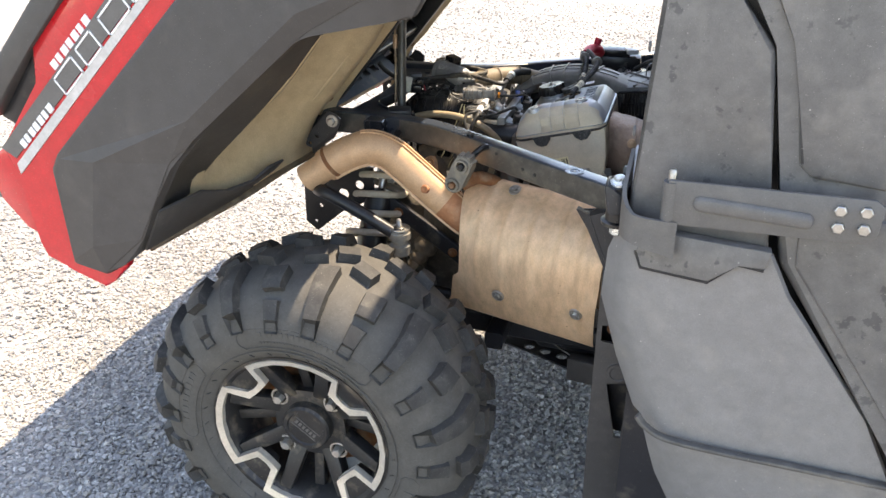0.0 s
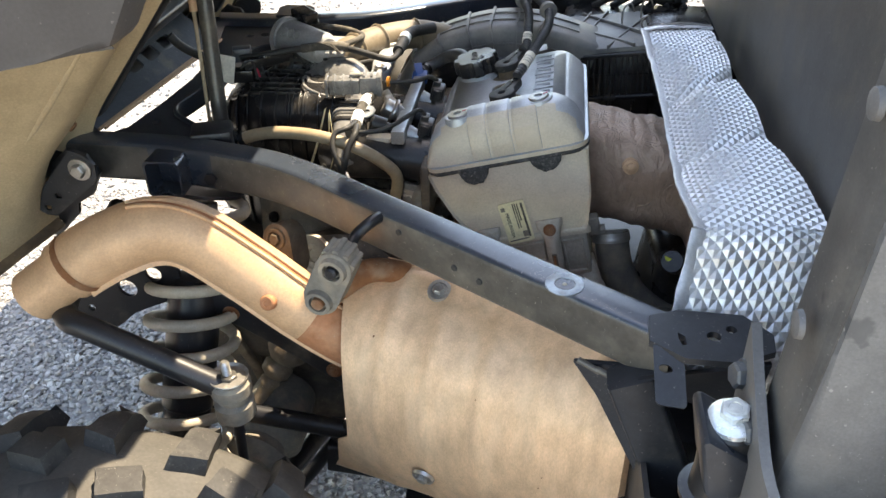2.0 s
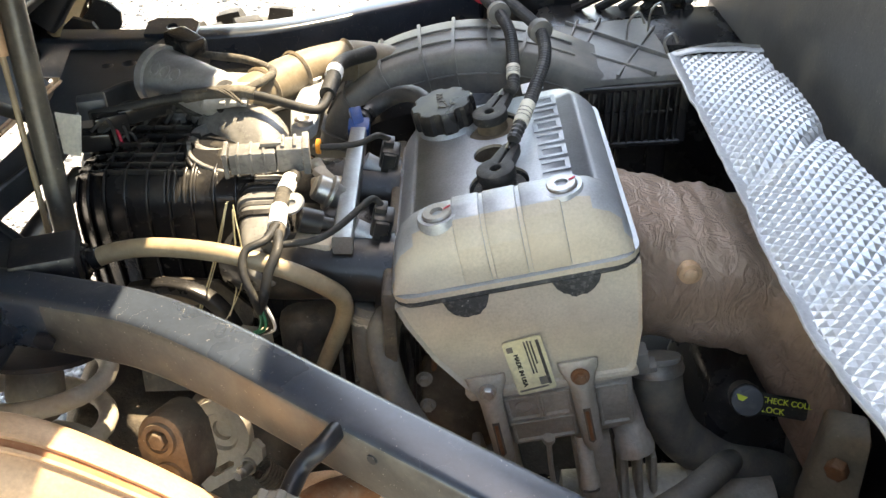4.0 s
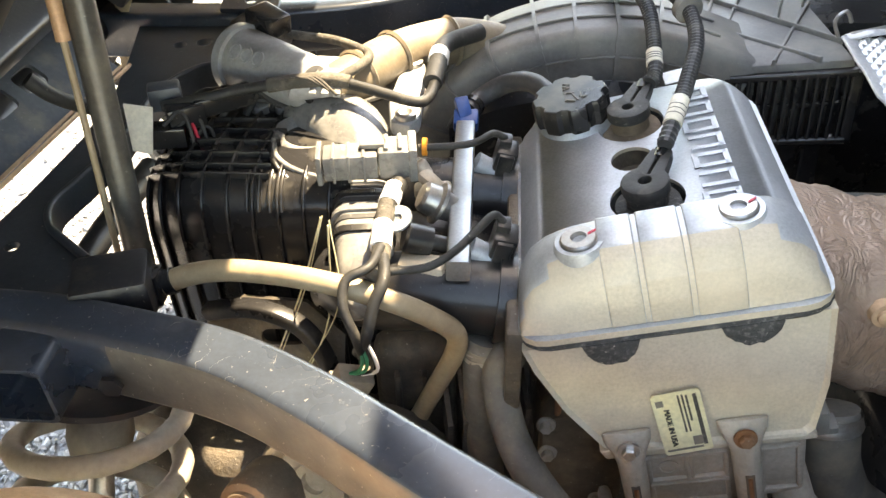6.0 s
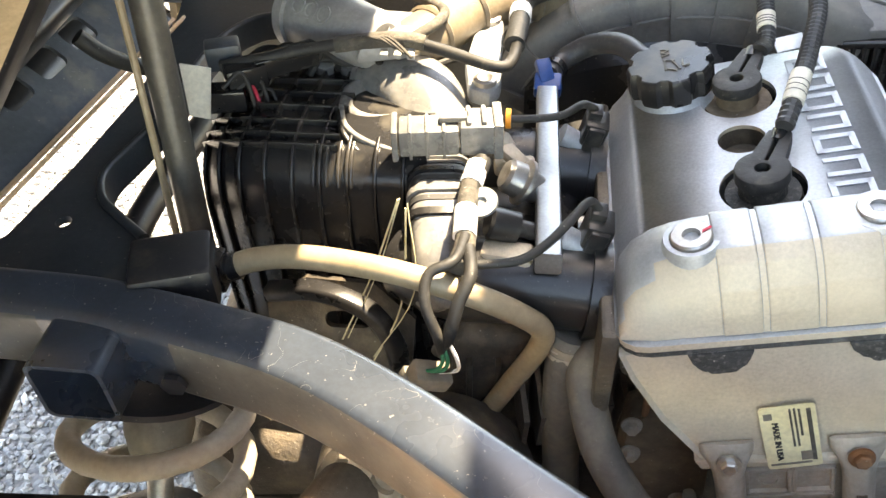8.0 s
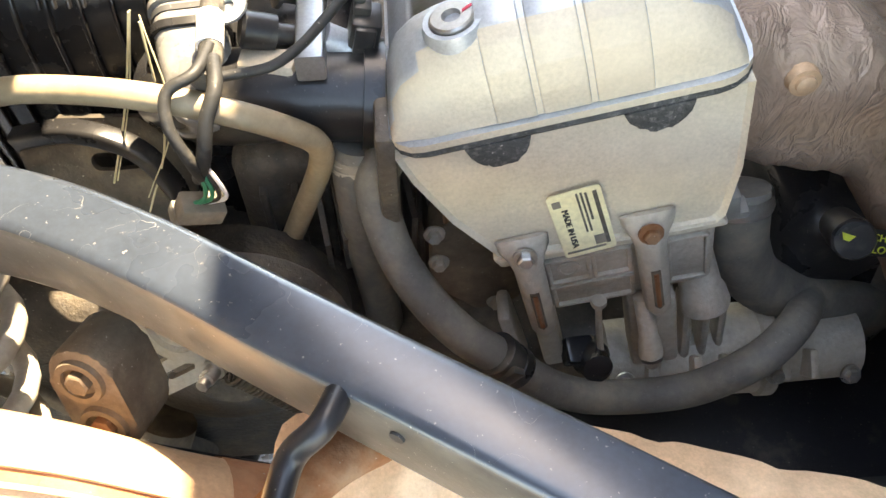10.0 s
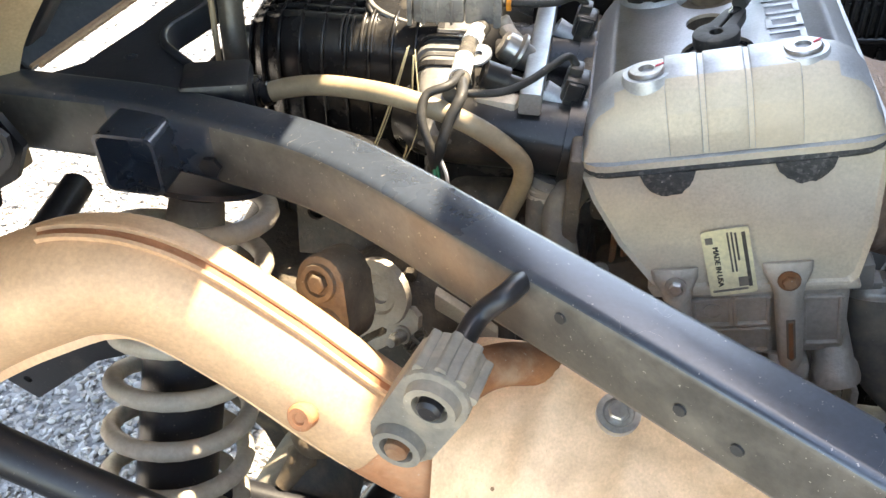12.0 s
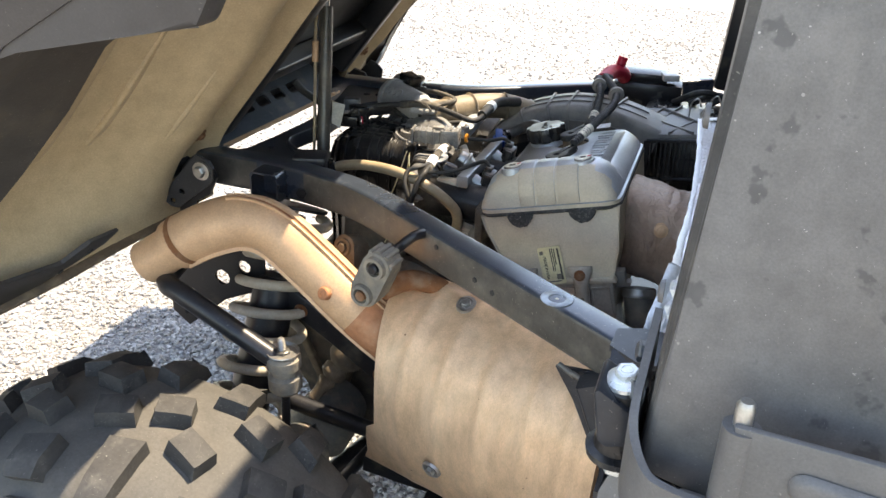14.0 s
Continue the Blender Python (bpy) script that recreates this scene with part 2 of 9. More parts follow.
M_GASKET = surface("speckled black sealant", (0.03, 0.03, 0.03), (0.07, 0.07, 0.066), 0.7, 0.0, (0.34, 0.32, 0.28), 0.2, 160, 500, 0.6, flecks=0.9)
M_PLASTIC = surface("black ribbed plastic", (0.013, 0.013, 0.014), (0.024, 0.023, 0.023), 0.27, 0.0, (0.26, 0.23, 0.18), 0.14, 10, 260, 0.06, flecks=0.25)
M_DUCT = surface("dusty grey plastic duct", (0.11, 0.108, 0.104), (0.16, 0.153, 0.144), 0.45, 0.0, (0.33, 0.3, 0.25), 0.34, 8, 300, 0.04)
M_THROTTLE = surface("grey plastic housing", (0.27, 0.267, 0.262), (0.33, 0.325, 0.315), 0.36, 0.0, (0.33, 0.3, 0.255), 0.18, 12, 260, 0.08, flecks=0.5)
M_TANDUCT = surface("tan dusty elbow", (0.22, 0.175, 0.12), (0.15, 0.12, 0.085), 0.55, 0.0, (0.34, 0.28, 0.2), 0.3, 12, 240, 0.12)
M_MOUNT = surface("brown dusty rubber", (0.17, 0.125, 0.083), (0.1, 0.076, 0.054), 0.75, 0.0, (0.3, 0.23, 0.155), 0.3, 22, 220, 0.3, flecks=0.6)
M_WRAP = surface("brown heat blanket", (0.40, 0.275, 0.205), (0.31, 0.205, 0.148), 0.45, 0.2, (0.46, 0.34, 0.25), 0.25, 10, 120, 0.5, flecks=0.4, wrinkle=0.55)
# grey lifted above the black manifold, sunlight put into the colour
M_PLENUM = surface("dusty plastic lightened for sunlit pieces", (0.13, 0.13, 0.13), (0.19, 0.187, 0.18), 0.26, 0.0, (0.42, 0.4, 0.36), 0.26, 24, 260, 0.08, flecks=0.5)
M_FOIL = surface("embossed aluminium foil", (0.74, 0.74, 0.74), (0.67, 0.67, 0.67), 0.44, 0.72, (0.66, 0.62, 0.56), 0.18, 9, 300, 0.02, flecks=0.0)
M_BAR = surface("dull square aluminium bar", (0.34, 0.36, 0.37), (0.29, 0.303, 0.31), 0.36, 0.85, (0.33, 0.3, 0.26), 0.15, 20, 400, 0.06)
M_LABEL = surface("cream paper label", (0.72, 0.66, 0.42), (0.68, 0.61, 0.38), 0.6, 0.0, None, 0, 20, 300, 0.03)
M_PAPER = surface("pale cream paper", (0.78, 0.73, 0.62), (0.74, 0.69, 0.57), 0.6, 0.0, None, 0, 20, 300, 0.03)
M_SLEEVE = surface("grey-black corrugated sleeve", (0.04, 0.04, 0.042), (0.06, 0.06, 0.06), 0.42, 0.0, (0.3, 0.28, 0.24), 0.15, 30, 300, 0.1)
M_INK = surface("black ink", (0.03, 0.03, 0.03), (0.04, 0.04, 0.04), 0.6)
M_TAPE = surface("dusty cloth harness tape", (0.05, 0.047, 0.042), (0.1, 0.09, 0.076), 0.85, 0.0, (0.34, 0.3, 0.235), 0.24, 45, 300, 0.5, flecks=0.6)
M_WIRE = surface("black wire sleeve", (0.018, 0.018, 0.018), (0.034, 0.033, 0.031), 0.6, 0.0, (0.26, 0.23, 0.18), 0.12, 30, 300, 0.2)
M_GREEN = surface("green wire", (0.03, 0.25, 0.14), (0.02, 0.2, 0.11), 0.5)
M_BLUE = surface("blue clip", (0.012, 0.07, 0.26), (0.01, 0.055, 0.21), 0.45)
M_REDCAP = surface("red rubber boot", (0.55, 0.02, 0.05), (0.45, 0.015, 0.04), 0.5, 0.0, DUST, 0.1)
M_YELLOW = surface("yellow print", (0.65, 0.7, 0.08), (0.6, 0.65, 0.08), 0.5)
M_ORANGE = surface("orange seal", (0.8, 0.3, 0.03), (0.7, 0.25, 0.03), 0.5)
M_SEAT = surface("grey painted bulkhead", (0.06, 0.058, 0.056), (0.08, 0.077, 0.072), 0.5, 0.0, (0.24, 0.21, 0.165), 0.25, 5, 300, 0.1)
M_STEELBLUE = surface("dark blue-grey steel channel", (0.062, 0.074, 0.088), (0.085, 0.094, 0.104), 0.4, 0.2, DUST, 0.15, 10, 220, 0.08, flecks=0.4)
M_GUSSET = surface("dark blue-grey painted plate", (0.03, 0.036, 0.042), (0.045, 0.05, 0.056), 0.4, 0.0, (0.2, 0.18, 0.15), 0.08, 10, 240, 0.05, flecks=0.4)
M_STRUT = surface("dull grey strut tube", (0.11, 0.105, 0.095), (0.085, 0.08, 0.072), 0.36, 0.35, (0.3, 0.26, 0.2), 0.2, 12, 260, 0.05, flecks=0.4)


def gravel_material(name, stones):
    m = bpy.data.materials.new(name)
    m.use_nodes = True
    nt = m.node_tree
    out, link = nt.nodes["Principled BSDF"], nt.links.new
    out.inputs["Roughness"].default_value = 0.9
    ramp = nt.nodes.new("ShaderNodeValToRGB")
    ramp.color_ramp.interpolation = "CONSTANT" if stones else "LINEAR"
    shades = ((0.0, (0.2, 0.195, 0.19)), (0.16, (0.275, 0.265, 0.255)), (0.34, (0.335, 0.312, 0.285)), (0.5, (0.245, 0.243, 0.243)),
              (0.62, (0.375, 0.362, 0.345)), (0.8, (0.30, 0.278, 0.252)), (0.92, (0.45, 0.435, 0.41)))
    # the bed is darkened to paint shade into the gaps between stones
    if not stones:
        shades = tuple((at, tuple(0.72 * k for k in c)) for at, c in shades)
    ramp.color_ramp.elements[0].color = rgba(shades[0][1])
    ramp.color_ramp.elements[1].position, ramp.color_ramp.elements[1].color = shades[1][0], rgba(shades[1][1])
    for at, c in shades[2:]:
        ramp.color_ramp.elements.new(at).color = rgba(c)
    coord = node(nt, "ShaderNodeTexCoord")
    if stones:
        info = node(nt, "ShaderNodeNewGeometry")
        link(info.outputs["Random Per Island"], ramp.inputs[0])
        fine = node(nt, "ShaderNodeTexNoise", Scale=300.0, Detail=3.0)
        link(coord.outputs["Object"], fine.inputs["Vector"])
        height = fine.outputs["Fac"]
        gain = 0.3
    else:
        cells = node(nt, "ShaderNodeTexVoronoi", Scale=85.0)
        link(coord.outputs["Object"], cells.inputs["Vector"])
        pick = node(nt, "ShaderNodeSeparateColor")
        link(cells.outputs["Color"], pick.inputs[0])
        link(pick.outputs[0], ramp.inputs[0])
        height = cells.outputs["Distance"]
        gain = 0.9
    wide = node(nt, "ShaderNodeTexNoise", Scale=1.3, Detail=4.0)
    link(coord.outputs["Object"], wide.inputs["Vector"])
    drift = node(nt, "ShaderNodeMapRange")
    drift.inputs["From Min"].default_value, drift.inputs["From Max"].default_value = 0.3, 0.7
    drift.inputs["To Min"].default_value, drift.inputs["To Max"].default_value = 0.88, 1.15
    link(wide.outputs["Fac"], drift.inputs["Value"])
    tint = nt.nodes.new("ShaderNodeVectorMath")
    tint.operation = "SCALE"
    link(ramp.outputs[0], tint.inputs[0])
    link(drift.outputs[0], tint.inputs["Scale"])
    link(tint.outputs[0], out.inputs["Base Color"])
    relief = node(nt, "ShaderNodeBump", Strength=gain, Distance=0.006)
    relief.invert = not stones
    link(height, relief.inputs["Height"])
    link(relief.outputs[0], out.inputs["Normal"])
    return m


M_GRAVEL = gravel_material("crushed gravel bed", False)
M_STONES = gravel_material("loose gravel stones", True)


# ---- building helpers ----
def thing(name, base, label, category, group="", kind=""):
    ob = new(name)
    ob.location = base
    ob.empty_display_size = 0.05
    return tagged(ob, label, category, group, kind)


def finish(name, bm, mat, smooth=35):
    me = bpy.data.meshes.new(name)
    bmesh.ops.recalc_face_normals(bm, faces=bm.faces)
    bm.to_mesh(me)
    bm.free()
    me.materials.append(mat)
    if smooth:
        me.polygons.foreach_set("use_smooth", [True] * len(me.polygons))
        me.set_sharp_from_angle(angle=radians(smooth))
    return me


def part(name, bm, mat, parent, label="", smooth=35):
    """One mesh under a thing or a part; its vertices are given in world coordinates."""
    ob = new(name, finish(name, bm, mat, smooth))
    ob.parent = parent
    if parent.type == "EMPTY":
        ob.matrix_parent_inverse = Matrix.Translation(-Vector(parent.location))
    return tagged(ob, label)


def single(name, bm, mat, label, category, group="", kind="", smooth=35):
    return tagged(new(name, finish(name, bm, mat, smooth)), label, category, group, kind)


def mesh():
    return bmesh.new()


def box(bm, centre, size, turn=(0, 0, 0), bevel=0.0, steps=2):
    m = pose(*centre, *turn) @ Matrix.Diagonal((*size, 1))
    made = bmesh.ops.create_cube(bm, size=1.0, matrix=m)
    if bevel:
        edges = list({e for v in made["verts"] for e in v.link_edges})
        bmesh.ops.bevel(bm, geom=edges, offset=bevel, segments=steps, profile=0.5, affect="EDGES")
    return bm


def block(bm, size, m):
    """A plain box of a size at a pose."""
    bmesh.ops.create_cube(bm, size=1.0, matrix=m @ Matrix.Diagonal((*size, 1)))
    return bm


def prism(bm, outline, push, bevel=0.0):
    """A slab: an outline of points in space, pushed along a vector."""
    push = Vector(push)
    a = [bm.verts.new(Vector(p)) for p in outline]
    b = [bm.verts.new(Vector(p) + push) for p in outline]
    faces = [bm.faces.new(a), bm.faces.new(b[::-1])]
    for i in range(len(a)):
        j = (i + 1) % len(a)
        faces.append(bm.faces.new((a[i], b[i], b[j], a[j])))
    if bevel:
        edges = list({e for f in faces for e in f.edges})
        bmesh.ops.bevel(bm, geom=edges, offset=bevel, segments=2, profile=0.5, affect="EDGES")
    return bm


def curve(points, n=8, closed=False):
    """Points along a smooth line through the given ones."""
    p = [Vector(q) for q in points]
    out = []
    last = len(p) if closed else len(p) - 1
    for i in range(last):
        if closed:
            a, b, c, d = p[i - 1], p[i], p[(i + 1) % len(p)], p[(i + 2) % len(p)]
        else:
            b, c = p[i], p[i + 1]
            a = p[i - 1] if i else b * 2 - c
            d = p[i + 2] if i + 2 < len(p) else c * 2 - b
        for k in range(n):
            t = k / n
            out.append(0.5 * (2 * b + (c - a) * t + (2 * a - 5 * b + 4 * c - d) * t * t + (3 * b - a - 3 * c + d) * t ** 3))
    if not closed:
        out.append(p[-1])
    return out


def sweep(bm, path, section, up=None, caps=True, scale=None):
    """A section, points (sideways, up), drawn along a path."""
    path = [Vector(p) for p in path]
    rings, normal = [], None
    for i, p in enumerate(path):
        along = (path[min(i + 1, len(path) - 1)] - path[max(i - 1, 0)]).normalized()
        if up is not None:
            side = along.cross(Vector(up)).normalized()
            top = side.cross(along)
        else:
            if normal is None:
                normal = along.orthogonal().normalized()
            normal = (normal - along * normal.dot(along)).normalized()
            top, side = normal, along.cross(normal)
        k = scale[i] if scale else 1.0
        rings.append([bm.verts.new(p + side * (a * k) + top * (b * k)) for a, b in section])
    n = len(section)
    for r, s in zip(rings, rings[1:]):
        for i in range(n):
            j = (i + 1) % n
            bm.faces.new((r[i], r[j], s[j], s[i]))
    if caps:
        bm.faces.new(rings[0][::-1])
        bm.faces.new(rings[-1])
    return bm


def circle(r, n=14):
    return [(r * math.cos(2 * math.pi * i / n), r * math.sin(2 * math.pi * i / n)) for i in range(n)]


def rounded(w, h, r, n=3):
    pts = []
    for cx, cy, a0 in ((w / 2 - r, h / 2 - r, 0), (-w / 2 + r, h / 2 - r, 90), (-w / 2 + r, -h / 2 + r, 180), (w / 2 - r, -h / 2 + r, 270)):
        for k in range(n + 1):
            a = radians(a0 + 90 * k / n)
            pts.append((cx + r * math.cos(a), cy + r * math.sin(a)))
    return pts


def tube(bm, points, r, n=14, smooth=8, caps=True):
    path = curve(points, smooth) if smooth else points
    return sweep(bm, path, circle(r, n), caps=caps)


def ribbed(bm, points, r, pitch=0.004, depth=0.12, n=12):
    """A corrugated sleeve."""
    path = curve(points, 12)
    dense, run = [path[0]], 0.0
    for a, b in zip(path, path[1:]):
        steps = max(1, int((b - a).length / (pitch / 2)))
        for k in range(1, steps + 1):
            dense.append(a.lerp(b, k / steps))
    scale = [1.0 + (depth if i % 2 else -depth * 0.3) for i in range(len(dense))]
    return sweep(bm, dense, circle(r, n), scale=scale)


def lathe(bm, profile, m, n=32, caps=True):
    """A profile (along, radius) turned round the local z axis of the pose m."""
    rings = []
    for z, r in profile:
        rings.append([bm.verts.new(m @ Vector((r * math.cos(2 * math.pi * i / n), r * math.sin(2 * math.pi * i / n), z))) for i in range(n)])
    for r, s in zip(rings, rings[1:]):
        for i in range(n):
            j = (i + 1) % n
            bm.faces.new((r[i], r[j], s[j], s[i]))
    if caps:
        bm.faces.new(rings[0][::-1])
        bm.faces.new(rings[-1])
    return bm


def facing(at, way, spin=0):
    """A pose at a point whose local z axis looks along way."""
    q = Vector(way).to_track_quat("Z", "Y")
    return Matrix.Translation(at) @ q.to_matrix().to_4x4() @ Matrix.Rotation(radians(spin), 4, "Z")


def bolt(bm, at, way, r=0.009, h=0.007, flange=0.0):
    m = facing(at, way)
    if flange:
        lathe(bm, [(0, flange), (h * 0.25, flange * 0.96), (h * 0.3, r * 1.02)], m, 20)
    lathe(bm, [(0, r), (h * 0.85, r), (h, r * 0.82)], m, 6)
    return bm


def lettering(name, words, size, at, along, up, mat, parent, label="", depth=0.0004):
    """A line of writing, its left end at a point, running along one direction."""
    data = bpy.data.curves.new(name, "FONT")
    data.body, data.size, data.extrude = words, size, depth
    text = new(name + "_source", data)
    bpy.context.view_layer.update()
    me = bpy.data.meshes.new_from_object(text.evaluated_get(bpy.context.evaluated_depsgraph_get()))
    bpy.data.objects.remove(text)
    x, z = Vector(along).normalized(), Vector(up).normalized()
    n = x.cross(z).normalized()
    m = Matrix((x, z, n)).transposed().to_4x4()
    m.translation = at
    me.transform(m)
    me.materials.clear()
    me.materials.append(mat)
    ob = new(name, me)
    ob.parent = parent
    if parent.type == "EMPTY":
        ob.matrix_parent_inverse = Matrix.Translation(-Vector(parent.location))
    return tagged(ob, label)


def plate_with_holes(bm, outline, holes, axis_a, axis_b, origin, thick):
    """A flat plate with round or square holes; outline and holes in plate coordinates."""
    a, b = Vector(axis_a).normalized(), Vector(axis_b).normalized()
    n = a.cross(b).normalized()
    loops = []
    edges = []
    for loop in [outline, *holes]:
        vs = [bm.verts.new(Vector(origin) + a * p + b * q) for p, q in loop]
        edges += [bm.edges.new((vs[i], vs[(i + 1) % len(vs)])) for i in range(len(vs))]
        loops.append(vs)
    made = bmesh.ops.triangle_fill(bm, use_beauty=True, use_dissolve=False, edges=edges)
    faces = [f for f in made["geom"] if isinstance(f, bmesh.types.BMFace)]
    up = bmesh.ops.extrude_face_region(bm, geom=faces, use_keep_orig=True)
    bmesh.ops.translate(bm, vec=n * thick, verts=[v for v in up["geom"] if isinstance(v, bmesh.types.BMVert)])
    return bm


def ring_hole(cx, cy, r, n=16):
    return [(cx + r * math.cos(2 * math.pi * i / n), cy + r * math.sin(2 * math.pi * i / n)) for i in range(n)]


def square_hole(cx, cy, w, h, r=0.004):
    return [(cx + p, cy + q) for p, q in rounded(w, h, r)]


def ground_map(x, y):
    return 0.006 * noise.noise((x * 0.9, y * 0.9, 3.1)) + 0.004 * noise.noise((x * 3.1, y * 3.1, 8.2))


MID = 1.90      # the vehicle's middle line
GROUND = 0.02

# ---- ground ----
bm = mesh()
xs = sorted({-400, -60, -15, 15, 60, 400, *np.arange(-6, 4.01, 0.25).round(3).tolist()})
ys = sorted({-400, -60, -15, 18, 60, 400, *np.arange(-3, 8.01, 0.25).round(3).tolist()})
grid = [[bm.verts.new((x, y, GROUND + (ground_map(x, y) if abs(x) < 6 and -3 < y < 8 else 0))) for x in xs] for y in ys]
for r, s in zip(grid, grid[1:]):
    for i in range(len(xs) - 1):
        bm.faces.new((r[i], r[i + 1], s[i + 1], s[i]))
ground = single("ground", bm, M_GRAVEL, "wide yard of crushed grey gravel", "ground", kind="structure")


def gravel_stones(count, x0, x1, y0, y1, low, high, seed):
    """Loose stones: squashed, uneven twelve-cornered lumps, all in one mesh."""
    rng = np.random.RandomState(seed)
    g = (1 + 5 ** 0.5) / 2
    v = np.array([(-1, g, 0), (1, g, 0), (-1, -g, 0), (1, -g, 0), (0, -1, g), (0, 1, g), (0, -1, -g), (0, 1, -g),
                  (g, 0, -1), (g, 0, 1), (-g, 0, -1), (-g, 0, 1)]) / 1.9
    f = np.array([(0, 11, 5), (0, 5, 1), (0, 1, 7), (0, 7, 10), (0, 10, 11), (1, 5, 9), (5, 11, 4), (11, 10, 2), (10, 7, 6), (7, 1, 8),
                  (3, 9, 4), (3, 4, 2), (3, 2, 6), (3, 6, 8), (3, 8, 9), (4, 9, 5), (2, 4, 11), (6, 2, 10), (8, 6, 7), (9, 8, 1)])
    at = np.column_stack([rng.uniform(x0, x1, count), rng.uniform(y0, y1, count)])
    size = low + (high - low) * rng.rand(count) ** 2
    z = np.array([GROUND + ground_map(x, y) for x, y in at]) + size * rng.uniform(0.0, 0.35, count)
    shape = v[None] * (1 + 0.28 * rng.randn(count, 12, 1)) * (size[:, None, None] * 0.5)
    shape = shape * np.stack([rng.uniform(0.8, 1.35, count), rng.uniform(0.7, 1.1, count), rng.uniform(0.55, 0.9, count)], 1)[:, None]
    a = rng.uniform(0, 6.283, count)
    c, s = np.cos(a)[:, None], np.sin(a)[:, None]
    x, y = shape[..., 0] * c - shape[..., 1] * s, shape[..., 0] * s + shape[..., 1] * c
    verts = np.stack([x + at[:, :1], y + at[:, 1:], shape[..., 2] + z[:, None]], -1).reshape(-1, 3)
    faces = (f[None] + 12 * np.arange(count)[:, None, None]).reshape(-1, 3)
    me = bpy.data.meshes.new("gravel")
    me.from_pydata(verts.tolist(), [], faces.tolist())
    me.materials.append(M_STONES)
    return me


for count, x0, x1, y0, y1, low, high, seed in ((66000, -1.75, 0.25, 0.75, 2.9, 0.0075, 0.016, 5), (12000, -2.8, -1.75, 0.75, 2.9, 0.009, 0.019, 6), (5000, 0.25, 0.8, 0.75, 2.9, 0.009, 0.019, 7),
                                               (36000, -5.0, 2.5, 2.9, 8.0, 0.010, 0.020, 9)):
    tagged(new("gravel", gravel_stones(count, x0, x1, y0, y1, low, high, seed)), "loose crushed grey and white gravel stones", "gravel", kind="stuff")

# ---- rear wheel ----
AXLE = Vector((-0.592, 1.13, 0.355))
TURN_OUT = Matrix.Translation(AXLE) @ Matrix.Rotation(radians(90), 4, "X")      # local z looks out of the wheel, towards -y
SIDE = [(-0.255, 0.185), (-0.268, 0.23), (-0.262, 0.285), (-0.235, 0.312), (-0.19, 0.322), (-0.135, 0.325), (-0.08, 0.322), (-0.035, 0.312),
        (-0.008, 0.285), (0.008, 0.255), (0.012, 0.225), (0.006, 0.197), (-0.006, 0.180), (-0.02, 0.172)]


def tyre_radius(z):
    for (a, r), (b, s) in zip(SIDE, SIDE[1:]):
        if a <= z <= b and z > -0.26:
            return r + (s - r) * (z - a) / (b - a)
    return 0.3


def tread_block(corners, height, sub=4):
    """A rubber lug: corners (degrees round the wheel, place across), bent over the tyre."""
    bm = mesh()
    grid_low, grid_high = [], []
    (a0, z0), (a1, z1), (a2, z2), (a3, z3) = corners
    for i in range(sub + 1):
        s = i / sub
        low, high = [], []
        for j in range(3):
            t = j / 2
            deg = (a0 * (1 - t) + a1 * t) * (1 - s) + (a3 * (1 - t) + a2 * t) * s
            z = (z0 * (1 - t) + z1 * t) * (1 - s) + (z3 * (1 - t) + z2 * t) * s
            r = tyre_radius(z)
            slope = (tyre_radius(z + 0.006) - tyre_radius(z - 0.006)) / 0.012
            nr, nz = 1 / math.hypot(1, slope), -slope / math.hypot(1, slope)
            h = height * (0.93 if j != 1 or i in (0, sub) else 1.0)
            inset = 0.09 if j == 0 else (-0.09 if j == 2 else 0)
            draw = (0.0035 if i == 0 else -0.0035 if i == sub else 0.0) * (1 if z3 > z0 else -1)
            for rows, k, pull in ((low, -0.006, 0.0), (high, h, inset)):
                d = radians(deg + pull * 8)
                rr, zz = r + nr * k, z + nz * k + (draw if k > 0 else 0)
                rows.append(bm.verts.new((rr * math.cos(d), rr * math.sin(d), zz)))
        grid_low.append(low)
        grid_high.append(high)
    for r, s in zip(grid_high, grid_high[1:]):
        for j in range(2):
            bm.faces.new((r[j], r[j + 1], s[j + 1], s[j]))
    for r, s, p, q in zip(grid_low, grid_low[1:], grid_high, grid_high[1:]):
        bm.faces.new((r[0], p[0], q[0], s[0]))
        bm.faces.new((r[2], s[2], q[2], p[2]))
    for low, high in ((grid_low[0], grid_high[0]), (grid_low[-1], grid_high[-1])):
        for j in range(2):
            bm.faces.new((low[j], low[j + 1], high[j + 1], high[j]))
    return finish("tread_block", bm, M_LUG, 30)


